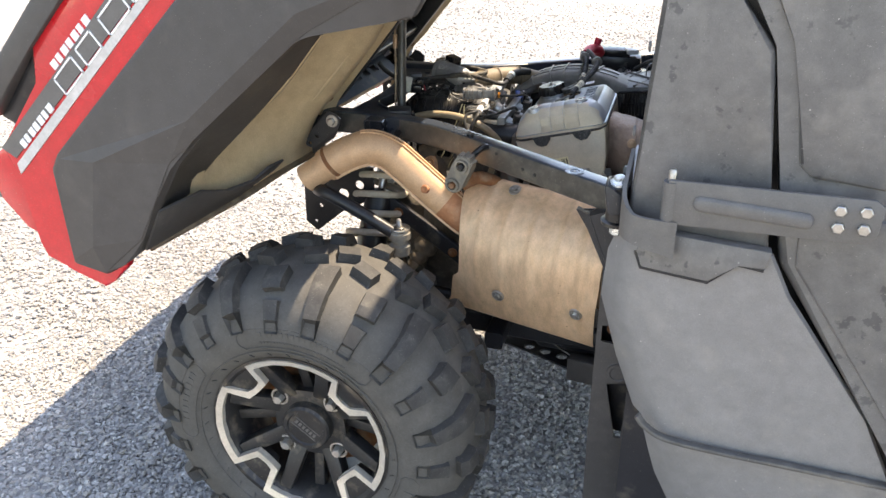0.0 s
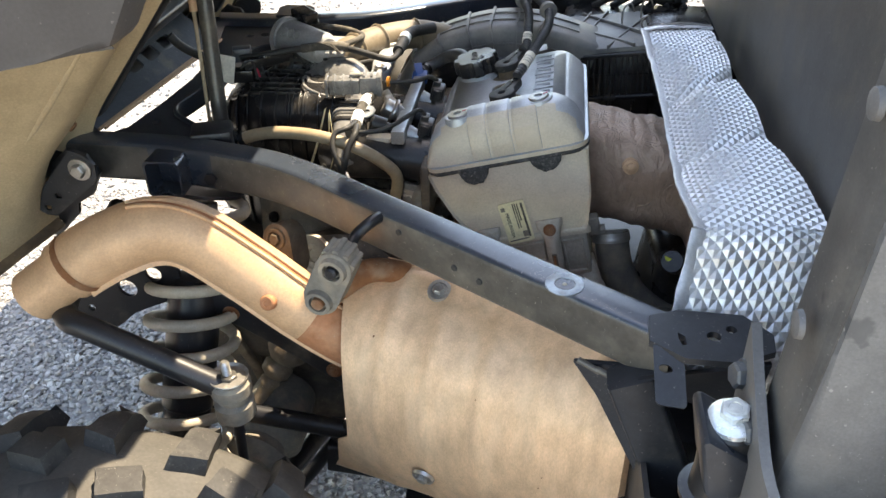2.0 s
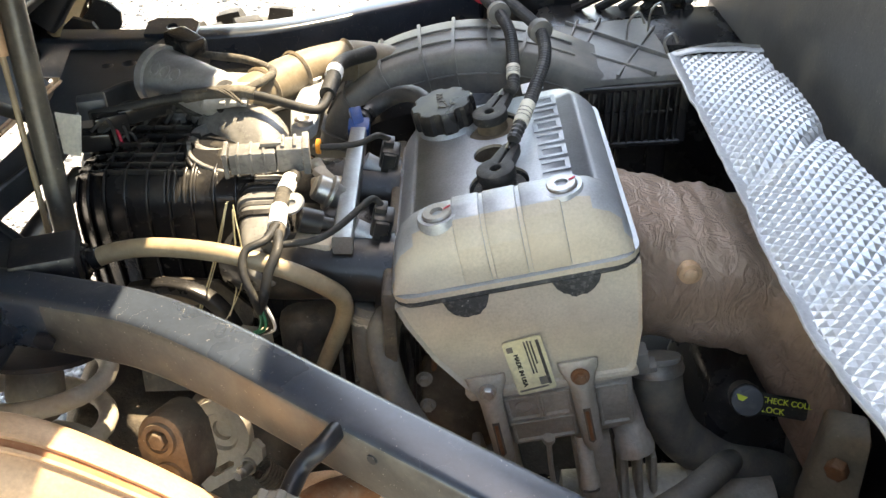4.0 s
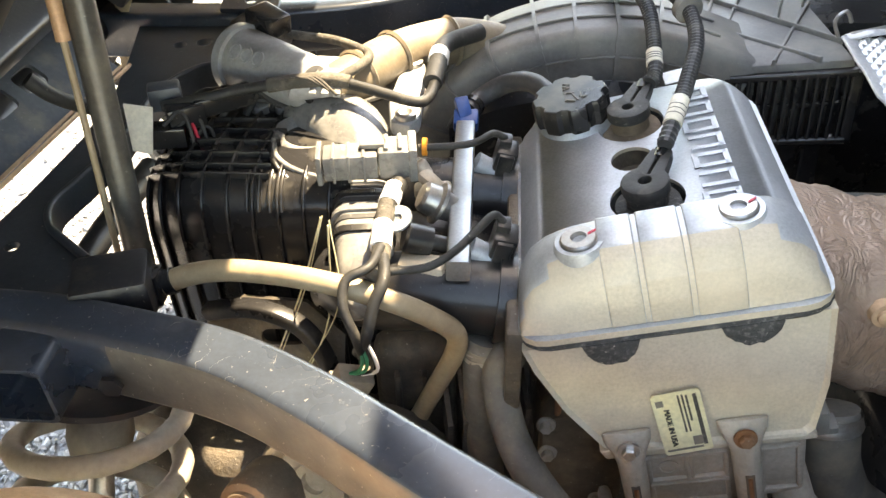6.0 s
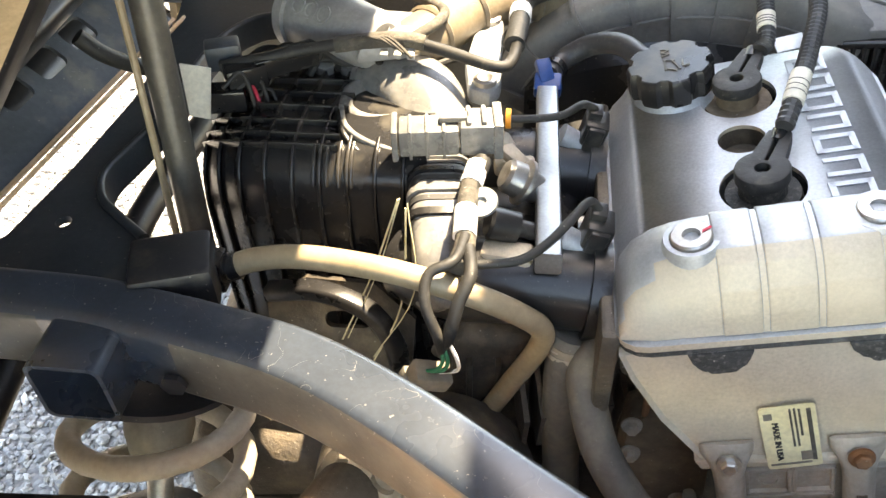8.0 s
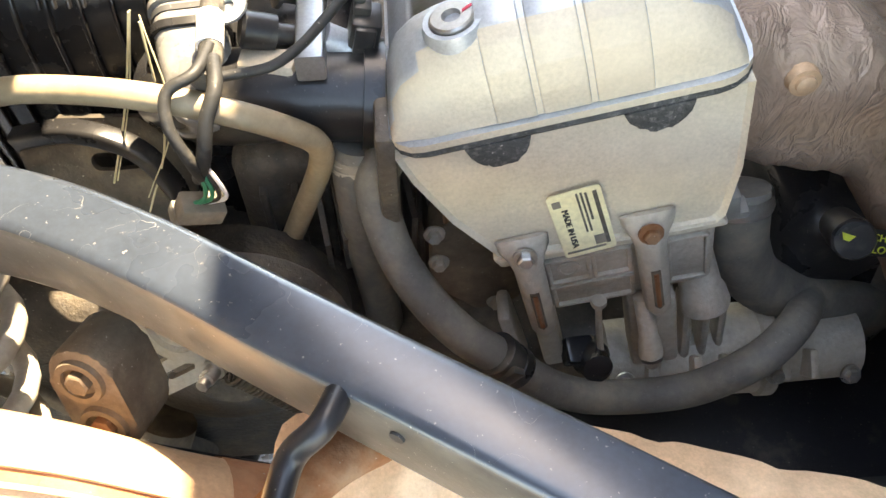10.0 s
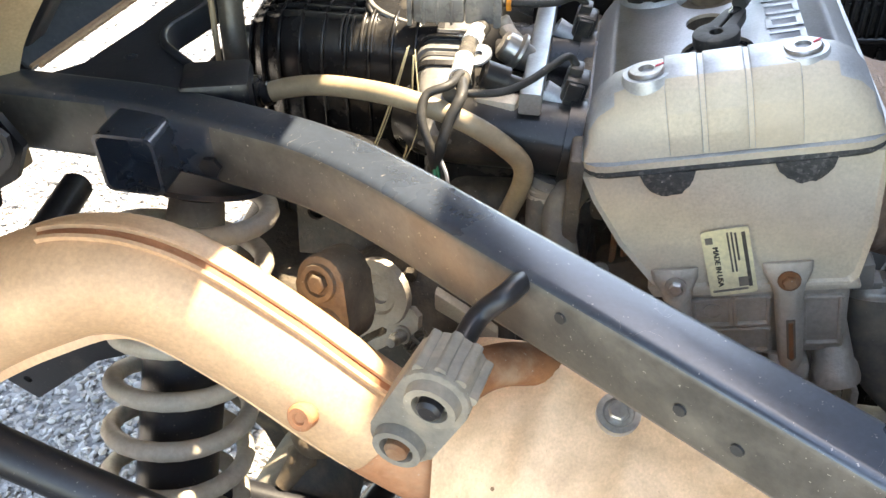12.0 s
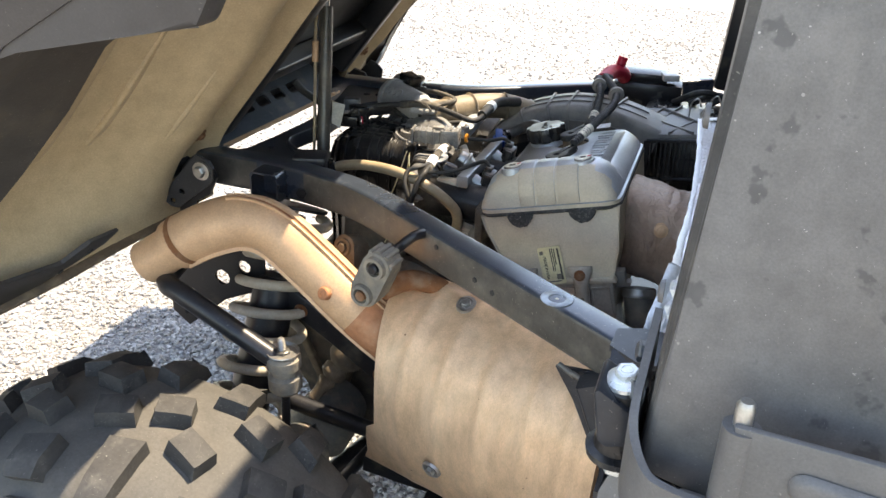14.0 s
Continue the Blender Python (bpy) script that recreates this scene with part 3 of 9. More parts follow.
def rear_wheel(label):
    wheel = thing("rear_wheel", (AXLE.x, AXLE.y, AXLE.z), label, "wheel", "vehicle wheels")
    bm = mesh()
    lathe(bm, [(z, r) for z, r in SIDE], TURN_OUT, 72, caps=False)
    tyre = part("tyre", bm, M_TYRE, wheel, "dusty black all-terrain tyre with chunky tread", 50)
    # long shoulder lugs reaching down the sidewall, short ones over a low pad, staggered crown lugs, inner shoulder lugs
    shapes = [(0.0, tread_block(((-2.0, -0.098), (5.8, -0.088), (3.0, 0.009), (-3.2, 0.009)), 0.019, 8)),
              (18.0, tread_block(((-3.4, -0.074), (4.6, -0.066), (3.9, -0.026), (-3.8, -0.028)), 0.021, 4)),
              (18.0, tread_block(((-3.4, -0.016), (3.6, -0.016), (3.0, 0.0095), (-3.0, 0.0095)), 0.008, 4)),
              (10.0, tread_block(((-5.0, -0.118), (2.9, -0.102), (5.4, -0.136), (-2.6, -0.150)), 0.020, 4)),
              (27.0, tread_block(((-3.9, -0.090), (4.6, -0.104), (3.2, -0.138), (-5.2, -0.126)), 0.020, 4)),
              (0.0, tread_block(((-5.0, -0.144), (2.6, -0.130), (5.0, -0.164), (-2.8, -0.178)), 0.020, 4)),
              (18.0, tread_block(((-3.6, -0.160), (4.8, -0.170), (3.4, -0.204), (-4.8, -0.194)), 0.020, 4)),
              (8.0, tread_block(((-3.5, -0.194), (3.8, -0.204), (2.8, -0.266), (-2.8, -0.262)), 0.018, 5)),
              (27.0, tread_block(((-3.5, -0.198), (3.8, -0.190), (2.8, -0.262), (-2.8, -0.266)), 0.018, 5))]
    for k in range(11):
        for start, me in shapes:
            ob = new("tread_block", me)
            ob.parent = tyre
            ob.matrix_basis = TURN_OUT @ Matrix.Rotation(radians((36 * k + start) * 10 / 11 + 14), 4, "Z")
    # raised rings, framed plaques and rows of low moulded bars where lettering stands
    on_side = lambda d, r, lift=0.0: TURN_OUT @ Vector((r * math.cos(radians(d)), r * math.sin(radians(d)), 0.0128 - 0.32 * abs(r - 0.222) ** 1.2 + lift))
    bm = mesh()
    lathe(bm, [(0.0075, 0.200), (0.0095, 0.201), (0.0098, 0.2025), (0.0085, 0.2035)], TURN_OUT, 72, caps=False)
    part("sidewall_ring", bm, M_TYRE, tyre, "", 30)
    for low, high in ((50, 112), (146, 186), (-68, -10)):
        bm = mesh()
        loop = [on_side(low + (high - low) * k / 16, 0.248) for k in range(17)] + [on_side(high + 2.6, 0.236), on_side(high + 2.6, 0.222)]
        loop += [on_side(high - (high - low) * k / 16, 0.211) for k in range(17)] + [on_side(low - 2.6, 0.222), on_side(low - 2.6, 0.236), on_side(low, 0.248)]
        sweep(bm, loop, circle(0.0011, 6), caps=False)
        part("plaque_rim", bm, M_TYRE, tyre, "", 40)
    for low, count, step, r, tall, wide in ((58, 18, 2.6, 0.238, 0.009, 0.0075), (60, 26, 1.7, 0.222, 0.0045, 0.004), (150, 9, 3.6, 0.232, 0.014, 0.009), (-60, 8, 6.0, 0.232, 0.018, 0.015)):
        for k in range(count):
            bm = mesh()
            box(bm, (0, 0, 0), (tall, wide, 0.002), (0, 0, 0), 0.0004, 1)
            m = Matrix.Rotation(radians(low + k * step), 4, "Z")
            bmesh.ops.transform(bm, matrix=Matrix.Translation(on_side(low + k * step, r, -0.0001)) @ (TURN_OUT.to_3x3().to_4x4() @ m), verts=bm.verts)
            part("moulded_bar", bm, M_TYRE, tyre, "", 0)
    bm = mesh()
    for k in range(32):
        m = TURN_OUT @ Matrix.Rotation(radians(11.25 * k), 4, "Z") @ Matrix.Translation((0.193, 0, 0.0045)) @ Matrix.Rotation(radians(-25), 4, "Y") @ Matrix.Rotation(radians(35), 4, "Z")
        block(bm, (0.010, 0.0012, 0.0016), m)
    tagged(part("moulded_ticks", bm, M_INK, tyre, "", 0), kind="stuff")
    # rim
    bm = mesh()
    lathe(bm, [(-0.24, 0.176), (-0.22, 0.165), (-0.06, 0.158), (-0.03, 0.163), (-0.012, 0.176), (-0.004, 0.180), (-0.004, 0.172), (-0.02, 0.160),
               (-0.05, 0.153), (-0.21, 0.155)], TURN_OUT, 64, caps=False)
    rim = part("rim", bm, M_RIMBLACK, wheel, "satin black alloy rim", 40)
    # machined face: a narrow ring that dips inwards round a black wedge at each spoke pair
    bm = mesh()
    inner, outer = [], []
    for k in range(4):
        v = 46 + 90 * k
        for d, e, r, q in ((-13, -16, 0.1755, 0.163), (-8, -13.5, 0.131, 0.121), (-2, -5, 0.127, 0.1165), (2, 5, 0.127, 0.1165), (8, 13.5, 0.131, 0.121), (13, 16, 0.1755, 0.163), (22, 24, 0.1755, 0.163), (32, 32, 0.1755, 0.1635),
                           (45, 45, 0.1755, 0.1635), (58, 58, 0.1755, 0.1635), (68, 66, 0.1755, 0.163)):
            outer.append((v + d, r))
            inner.append((v + e, q))
    deep = lambda r: -0.001 if r > 0.17 else (-0.005 if r > 0.15 else -0.017)
    hi = [bm.verts.new(TURN_OUT @ Vector((r * math.cos(radians(d)), r * math.sin(radians(d)), deep(r)))) for d, r in inner]
    ho = [bm.verts.new(TURN_OUT @ Vector((r * math.cos(radians(d)), r * math.sin(radians(d)), deep(r)))) for d, r in outer]
    li = [bm.verts.new(v.co + Vector((0, 0.014, 0))) for v in hi]
    lo = [bm.verts.new(v.co + Vector((0, 0.014, 0))) for v in ho]
    n = len(hi)
    for i in range(n):
        j = (i + 1) % n
        bm.faces.new((hi[i], ho[i], ho[j], hi[j]))
        bm.faces.new((hi[i], hi[j], li[j], li[i]))
        bm.faces.new((ho[j], ho[i], lo[i], lo[j]))
    part("machined_face", bm, M_RIM, rim, "bare machined alloy ring dipping in at the spokes", 25)
    for k in range(4):
        bm = mesh()
        v = 46 + 90 * k
        prism(bm, [TURN_OUT @ Vector((r * math.cos(radians(v + d)), r * math.sin(radians(v + d)), -0.010 if r > 0.15 else -0.024)) for d, r in ((-14, 0.176), (0, 0.177), (14, 0.176), (8, 0.126), (-8, 0.126))], (0, 0.03, 0), 0.002)
        part("black_wedge", bm, M_RIMBLACK, rim)
    for k in range(4):
        for off in (-21, 22):
            bm = mesh()
            d0, d1 = radians(49 + 90 * k + off * 0.75), radians(49 + 90 * k + off)
            a = Vector((0.06 * math.cos(d0), 0.06 * math.sin(d0), -0.056))
            b = Vector((0.158 * math.cos(d1), 0.158 * math.sin(d1), -0.02))
            side = (b - a).cross(Vector((0, 0, 1))).normalized() * 0.013
            prism(bm, [TURN_OUT @ p for p in (a + side * 1.3, a - side * 1.3, b - side, b + side)], (0, 0.03, 0), 0.003)
            part("spoke", bm, M_RIMBLACK, rim)
        bm = mesh()
        d = radians(4 + 90 * k)
        a, b = Vector((0.055 * math.cos(d), 0.055 * math.sin(d), -0.075)), Vector((0.156 * math.cos(d), 0.156 * math.sin(d), -0.05))
        side = (b - a).cross(Vector((0, 0, 1))).normalized() * 0.011
        prism(bm, [TURN_OUT @ p for p in (a + side, a - side, b - side, b + side)], (0, 0.02, 0), 0.003)
        part("back_spoke", bm, M_RIMBLACK, rim)
    bm = mesh()
    hub = []
    for k in range(16):
        r = 0.098 if k % 4 in (0,) else (0.083 if k % 4 in (1, 3) else 0.07)
        d = radians(49 + 22.5 * k)
        hub.append(TURN_OUT @ Vector((r * math.cos(d), r * math.sin(d), -0.054)))
    prism(bm, hub, (0, 0.05, 0), 0.004)
    part("hub", bm, M_RIMBLACK, rim)
    bm = mesh()
    lathe(bm, [(-0.054, 0.05), (-0.036, 0.049), (-0.031, 0.045), (-0.031, 0.038), (-0.034, 0.036), (-0.033, 0.0)], TURN_OUT, 40, caps=False)
    cap = part("centre_cap", bm, M_RIMBLACK, rim, "round dark plastic centre cap", 30)
    bm = mesh()
    m = TURN_OUT @ Matrix.Translation((0, 0, -0.033)) @ Matrix.Rotation(radians(-38), 4, "Z")
    for off in (-0.009, 0.009):
        box(bm, (0, off, 0), (0.06, 0.0012, 0.0016))
    for k in range(6):
        box(bm, (-0.022 + k * 0.0088, 0, 0), (0.005, 0.008, 0.0016))
    bmesh.ops.transform(bm, matrix=m, verts=bm.verts)
    part("cap_emblem", bm, M_PANEL, cap, "", 0)
    for k in range(4):
        d = radians(48 + 90 * k)
        at = TURN_OUT @ Vector((0.078 * math.cos(d), 0.078 * math.sin(d), -0.054))
        bm = mesh()
        lathe(bm, [(0, 0.019), (0.004, 0.018), (0.004, 0.0145), (0.0005, 0.0135)], facing(at, (0, -1, 0)), 24, caps=False)
        bolt(bm, at, (0, -1, 0), 0.0105, 0.017)
        part("lug_nut", bm, M_CHROME, rim, "bright hexagonal lug nut")
    bm = mesh()
    lathe(bm, [(-0.18, 0.05), (-0.13, 0.135), (-0.115, 0.135), (-0.115, 0.03)], TURN_OUT, 40, caps=False)
    part("brake_disc", bm, M_RUST, wheel, "dusty steel brake disc")
    return wheel


near_wheel = rear_wheel("dusty black all-terrain tyre on a black and bare alloy rim")
far_wheel = copy_thing(near_wheel, Matrix.Translation((AXLE.x, 2 * MID - AXLE.y, AXLE.z)) @ Matrix.Rotation(radians(180), 4, "Z"))

# ---- tilted dump bed ----
PIVOT = Vector((-0.711, 0.0, 0.818))
TILT_BED = radians(51)


def bed_at(u, y, w):
    """u forward along the bed floor, w up from it, y across the vehicle."""
    c, s = math.cos(TILT_BED), math.sin(TILT_BED)
    return Vector((PIVOT.x + u * c - w * s, y, PIVOT.z + u * s + w * c))


bed = thing("dump_bed", (PIVOT.x, MID, PIVOT.z), "raised plastic dump bed, dark grey with red painted sides", "cargo bed")
UP_BED = bed_at(0, 0, 1) - bed_at(0, 0, 0)
GREY = [(-0.298, 0.09), (-0.331, 0.154), (-0.185, 0.276), (-0.151, 0.281), (0.56, 0.197), (0.56, -0.06), (0.48, -0.072), (0.451, -0.047), (0.358, 0.036), (0.335, 0.05), (0.243, 0.07),
        (0.123, 0.088), (0.062, 0.093), (-0.01, 0.104), (-0.087, 0.088), (-0.165, 0.071), (-0.21, 0.064), (-0.25, 0.073)]
RED = [(-0.332, 0.082), (-0.35, 0.148), (-0.369, 0.207), (-0.349, 0.23), (-0.241, 0.332), (-0.228, 0.376), (-0.17, 0.372), (-0.06, 0.366), (-0.01, 0.404), (0.56, 0.345), (0.56, 0.186), (-0.15, 0.27), (-0.18, 0.264), (-0.318, 0.154), (-0.288, 0.1), (-0.236, 0.078), (-0.255, 0.068), (-0.305, 0.074)]
for side, out in ((1.15, 1), (2 * MID - 1.15, -1)):
    bm = mesh()
    prism(bm, [bed_at(u, side, w) for u, w in GREY], (0, 0.03 * out, 0), 0.006)
    panel = part("side_panel", bm, M_BED, bed, "dark grey moulded side panel with scuffs")
    # the raised field and the facets that fall away from it
    corner = {"e": (-0.098, 0.212, 0.013), "g": (-0.252, 0.136, 0.013), "p": (-0.318, 0.156, 0.003), "q": (-0.183, 0.266, 0.003), "r": (-0.151, 0.271, 0.003), "s": (0.555, 0.187, 0.003),
              "t": (0.555, -0.04, 0.003), "a": (0.352, 0.041, 0.002), "v": (0.37, 0.066, 0.013), "b": (0.10, 0.115, 0.013), "c": (0.0, 0.105, 0.002), "d": (-0.171, 0.073, 0.002), "k": (-0.292, 0.094, 0.002)}
    for name, ring in (("raised_field", "egpqrstvb"), ("facet", "ebc"), ("facet", "ecdg"), ("facet", "gdkp"), ("facet", "bvac"), ("facet", "vta")):
        bm = mesh()
        front = [bm.verts.new(bed_at(corner[k][0], side - corner[k][2] * out, corner[k][1])) for k in ring]
        back = [bm.verts.new(v.co + Vector((0, 0.0015 * out + 0.5 * (side - 0.0 - v.co.y), 0))) for v in front]
        bm.faces.new(front)
        bm.faces.new(back[::-1])
        for i in range(len(ring)):
            j = (i + 1) % len(ring)
            bm.faces.new((front[i], back[i], back[j], front[j]))
        bmesh.ops.triangulate(bm, faces=[f for f in bm.faces if len(f.verts) > 4])
        part(name, bm, M_BED, panel, "", 12)
    bm = mesh()
    prism(bm, [bed_at(u, side + 0.006 * out, w) for u, w in RED], (0, 0.024 * out, 0), 0.005)
    red = part("red_panel", bm, M_RED, bed, "glossy red painted upper side")
    bm = mesh()
    prism(bm, [bed_at(u, side + 0.003 * out, w) for u, w in ((-0.245, 0.321), (0.56, 0.2275), (0.56, 0.2395), (-0.231, 0.336))], (0, 0.004 * out, 0))
    part("stripe", bm, M_SILVER, red, "silver decal stripe")
    bm = mesh()
    prism(bm, [bed_at(u, side + 0.003 * out, w) for u, w in ((-0.222, 0.342), (-0.034, 0.318), (0.201, 0.288), (0.56, 0.246), (0.56, 0.287), (0.161, 0.329), (0.004, 0.346), (-0.226, 0.374))], (0, 0.004 * out, 0))
    part("decal", bm, M_PANEL, red, "dark grey decal band")
    # decal marks: plain shapes in place of the maker's name
    for u0, w0, n, wide, tall, gap in ((-0.19, 0.335, 7, 0.0125, 0.014, 0.0168), (-0.036, 0.312, 6, 0.062, 0.034, 0.076), (-0.012, 0.350, 7, 0.0135, 0.0135, 0.0182)):
        for k in range(n):
            bm = mesh()
            u = u0 + k * gap
            wk = wide * (1.0, 0.8, 1.05, 0.9)[k % 4]
            thin = 0.003
            bars = ((0, 0, wk, tall),) if tall < 0.02 else ((0, 0, wk, thin), (0, tall - thin, wk, tall), (0, 0, thin, tall), (wk - thin, 0, wk, tall))
            for a0, b0, a1, b1 in bars:
                prism(bm, [bed_at(u + a + b * 0.25, side + (0.0015 if w0 < 0.345 else 0.004) * out, w0 + b - 0.124 * (u + a - u0)) for a, b in ((a0, b0), (a1, b0), (a1, b1), (a0, b1))], (0, 0.002 * out, 0))
            part("decal_mark", bm, M_WHITE, red, "", 0)
    bm = mesh()
    prism(bm, [bed_at(u, side - 0.004 * out, w) for u, w in ((-0.18, 0.404), (-0.185, 0.43), (-0.12, 0.452), (0.57, 0.395), (0.57, 0.343), (-0.01, 0.402))], (0, 0.06 * out, 0), 0.008)
    part("top_rail", bm, M_BED, bed, "dark grey plastic bed rail")
    bm = mesh()
    prism(bm, [bed_at(u, side + 0.016 * out, w) for u, w in ((-0.172, 0.37), (-0.18, 0.406), (-0.01, 0.404), (-0.055, 0.364))], (0, 0.02 * out, 0), 0.004)
    part("grip_recess", bm, M_BLACK, bed)
    bm = mesh()
    prism(bm, [bed_at(u, side + 0.02 * out, w) for u, w in ((-0.226, 0.378), (-0.222, 0.344), (-0.28, 0.293), (-0.347, 0.23), (-0.36, 0.27), (-0.345, 0.34), (-0.30, 0.40))], (0, 0.05 * out, 0), 0.008)
    part("corner_post", bm, M_RED, bed, "red painted rear corner")
    # return flange of the wheel arch, turned inwards
    outer_edge = [(0.48, -0.072), (0.358, 0.036), (0.243, 0.07), (0.123, 0.088), (0.062, 0.093), (-0.01, 0.104), (-0.087, 0.088), (-0.165, 0.071), (-0.21, 0.064)]
    inner_edge = [(0.41, 0.03), (0.29, 0.055), (0.20, 0.056), (0.09, 0.066), (0.02, 0.075), (-0.04, 0.083), (-0.105, 0.088), (-0.145, 0.07), (-0.17, 0.045)]
    bm = mesh()
    rows = []
    for (u, w), (p, q) in zip(outer_edge, inner_edge):
        a, b = bed_at(u, side + 0.004 * out, w), bed_at(p, side + 0.16 * out, q)
        thick = UP_BED * 0.012
        rows.append([bm.verts.new(v) for v in (a, a.lerp(b, 0.5) + UP_BED * 0.012, b, b + thick, a.lerp(b, 0.5) + UP_BED * 0.026, a + thick)])
    for r, s in zip(rows, rows[1:]):
        for i in range(6):
            bm.faces.new((r[i], r[(i + 1) % 6], s[(i + 1) % 6], s[i]))
    part("arch_flange", bm, M_FLANGE, bed, "dark plastic wheel arch return", 40)
    # dusty wheel well liner
    bm = mesh()
    rows = []
    sect = [(0.115, 0.108), (0.155, 0.092), (0.19, 0.112), (0.25, 0.128), (0.31, 0.120), (0.36, 0.098), (0.39, 0.066), (0.415, 0.04), (0.44, 0.032), (0.465, 0.04), (0.49, 0.046), (0.52, 0.034), (0.532, 0.022)]
    for k in range(31):
        row = []
        for y, w in sect:
            back = -0.21 + 0.27 * y
            u = back + (0.545 - back) * k / 30
            bow = 0.012 * math.sin((u + 0.33) * 3.6)
            drop = max(0.0, 0.12 - (u - back)) / 0.12
            low = 0.066 - 0.1625 * y
            dent = 0.005 * noise.noise((u * 7, y * 12, 5)) + 0.0035 * noise.noise((u * 16, y * 30, 9))
            level = w - bow * (0.25 < y < 0.46) + dent * (y < 0.5)
            row.append(bm.verts.new(bed_at(u, side + (y + 0.004 * noise.noise((u * 9, y * 9, 1))) * out, level + (low - level) * drop ** 2)))
        rows.append(row)
    for r, s in zip(rows, rows[1:]):
        for i in range(len(r) - 1):
            bm.faces.new((r[i], r[i + 1], s[i + 1], s[i]))
    up = bmesh.ops.extrude_face_region(bm, geom=list(bm.faces), use_keep_orig=True)
    bmesh.ops.translate(bm, vec=UP_BED * 0.008, verts=[v for v in up["geom"] if isinstance(v, bmesh.types.BMVert)])
    liner = part("wheel_well_liner", bm, M_LINER, bed, "tan dust-covered plastic wheel well liner", 60)
    for y, wide in ((0.20, 0.012), (0.265, 0.02), (0.335, 0.016), (0.40, 0.012)):
        i = max(k for k in range(len(sect) - 1) if sect[k][0] <= y)
        f = (y - sect[i][0]) / (sect[i + 1][0] - sect[i][0])
        level = sect[i][1] + (sect[i + 1][1] - sect[i][1]) * f
        back = -0.21 + 0.27 * y
        line = []
        for k in range(14):
            u = back + 0.14 + (0.50 - back - 0.14) * k / 13
            fade = max(0.0, math.sin(math.pi * k / 13)) ** 0.4
            line.append(bed_at(u, side + (y + 0.012 * math.sin(u * 5.0)) * out, level - (0.012 * math.sin((u + 0.33) * 3.6) if 0.25 < y < 0.46 else 0.0) + 0.004 - 0.007 * fade))
        bm = mesh()
        sweep(bm, line, rounded(wide, 0.008, 0.003, 3), up=UP_BED)
        part("liner_ridge", bm, M_LINER, liner, "", 50)
    # rear lip of the well, running slantwise, with a dark rubber band and tab
    def lip(y, du, dw):
        return bed_at(-0.21 + 0.27 * y + du, side + y * out, 0.066 - 0.1625 * y + dw)
    bm = mesh()
    sweep(bm, curve([lip(y, -0.002, -0.004 + 0.003 * math.sin(y * 40)) for y in (0.03, 0.15, 0.27, 0.38, 0.47)], 6), rounded(0.008, 0.014, 0.003), up=UP_BED)
    part("rear_lip", bm, M_LIP, bed, "muddy brown rear lip of the well")
    bm = mesh()
    prism(bm, [lip(y, du, dw) for y, du, dw in ((0.02, 0.0, -0.004), (0.25, 0.004, -0.004), (0.33, 0.03, -0.003), (0.345, 0.05, -0.002), (0.30, 0.056, -0.002), (0.27, 0.032, -0.003), (0.19, 0.05, 0.0), (0.12, 0.085, 0.012), (0.02, 0.09, 0.016))], UP_BED * 0.006, 0.001)
    band = part("mount_tab", bm, M_BED, bed, "dark rubber band with a mounting tab")
    for y, du in ((0.305, 0.036), (0.27, 0.018)):
        bm = mesh()
        lathe(bm, [(0, 0.0045), (0.0012, 0.004)], facing(lip(y, du, -0.005), -UP_BED), 14)
        part("tab_hole", bm, M_INK, band)
    for u, y, w in ((0.02, 0.22, 0.118), (-0.10, 0.21, 0.115), (0.19, 0.20, 0.11), (0.05, 0.47, 0.03)):
        bm = mesh()
        bolt(bm, bed_at(u, side + y * out, w), -UP_BED, 0.006, 0.006, 0.011)
        part("liner_screw", bm, M_RUST, liner, "rusty screw")
    bm = mesh()
    prism(bm, [bed_at(u, side + y * out, w) for u, y, w in ((0.215, 0.165, 0.070), (0.262, 0.165, 0.070), (0.27, 0.185, 0.088), (0.225, 0.19, 0.092))], UP_BED * -0.003, 0.001)
    part("drain_slot", bm, M_INK, liner, "dark slot in the liner")
# floor, walls and the frame below
bm = mesh()
prism(bm, [bed_at(-0.08, 1.683, 0.06), bed_at(-0.08, 2 * MID - 1.683, 0.06), bed_at(0.56, 2 * MID - 1.683, 0.06), bed_at(0.56, 1.683, 0.06)], UP_BED * 0.03, 0.003)
part("bed_floor", bm, M_BLACK, bed, "black plastic bed floor seen from below")
bm = mesh()
prism(bm, [bed_at(-0.33, 1.30, 0.135), bed_at(-0.33, 2 * MID - 1.30, 0.135), bed_at(0.56, 2 * MID - 1.30, 0.135), bed_at(0.56, 1.30, 0.135)], UP_BED * 0.012)
part("load_floor", bm, M_BED, bed)
for name, u, low in (("front_wall", 0.548, 0.022), ("tailgate", -0.352, 0.14)):
    bm = mesh()
    prism(bm, [bed_at(u, 1.18, max(low, 0.05)), bed_at(u, 1.53, max(low, 0.05)), bed_at(u, 1.54, low), bed_at(u, 2 * MID - 1.54, low), bed_at(u, 2 * MID - 1.53, max(low, 0.05)), bed_at(u, 2 * MID - 1.18, max(low, 0.05)), bed_at(u, 2 * MID - 1.18, 0.42), bed_at(u, 1.18, 0.42)], bed_at(0.03, 0, 0) - bed_at(0, 0, 0), 0.004)
    part(name, bm, M_BED, bed)
# lip out of view, added to place the bed's shadow edge on the rail
bm = mesh()
box(bm, (0, 0, 0), (0.035, 0.72, 0.028), (0, 0, 0), 0.004)
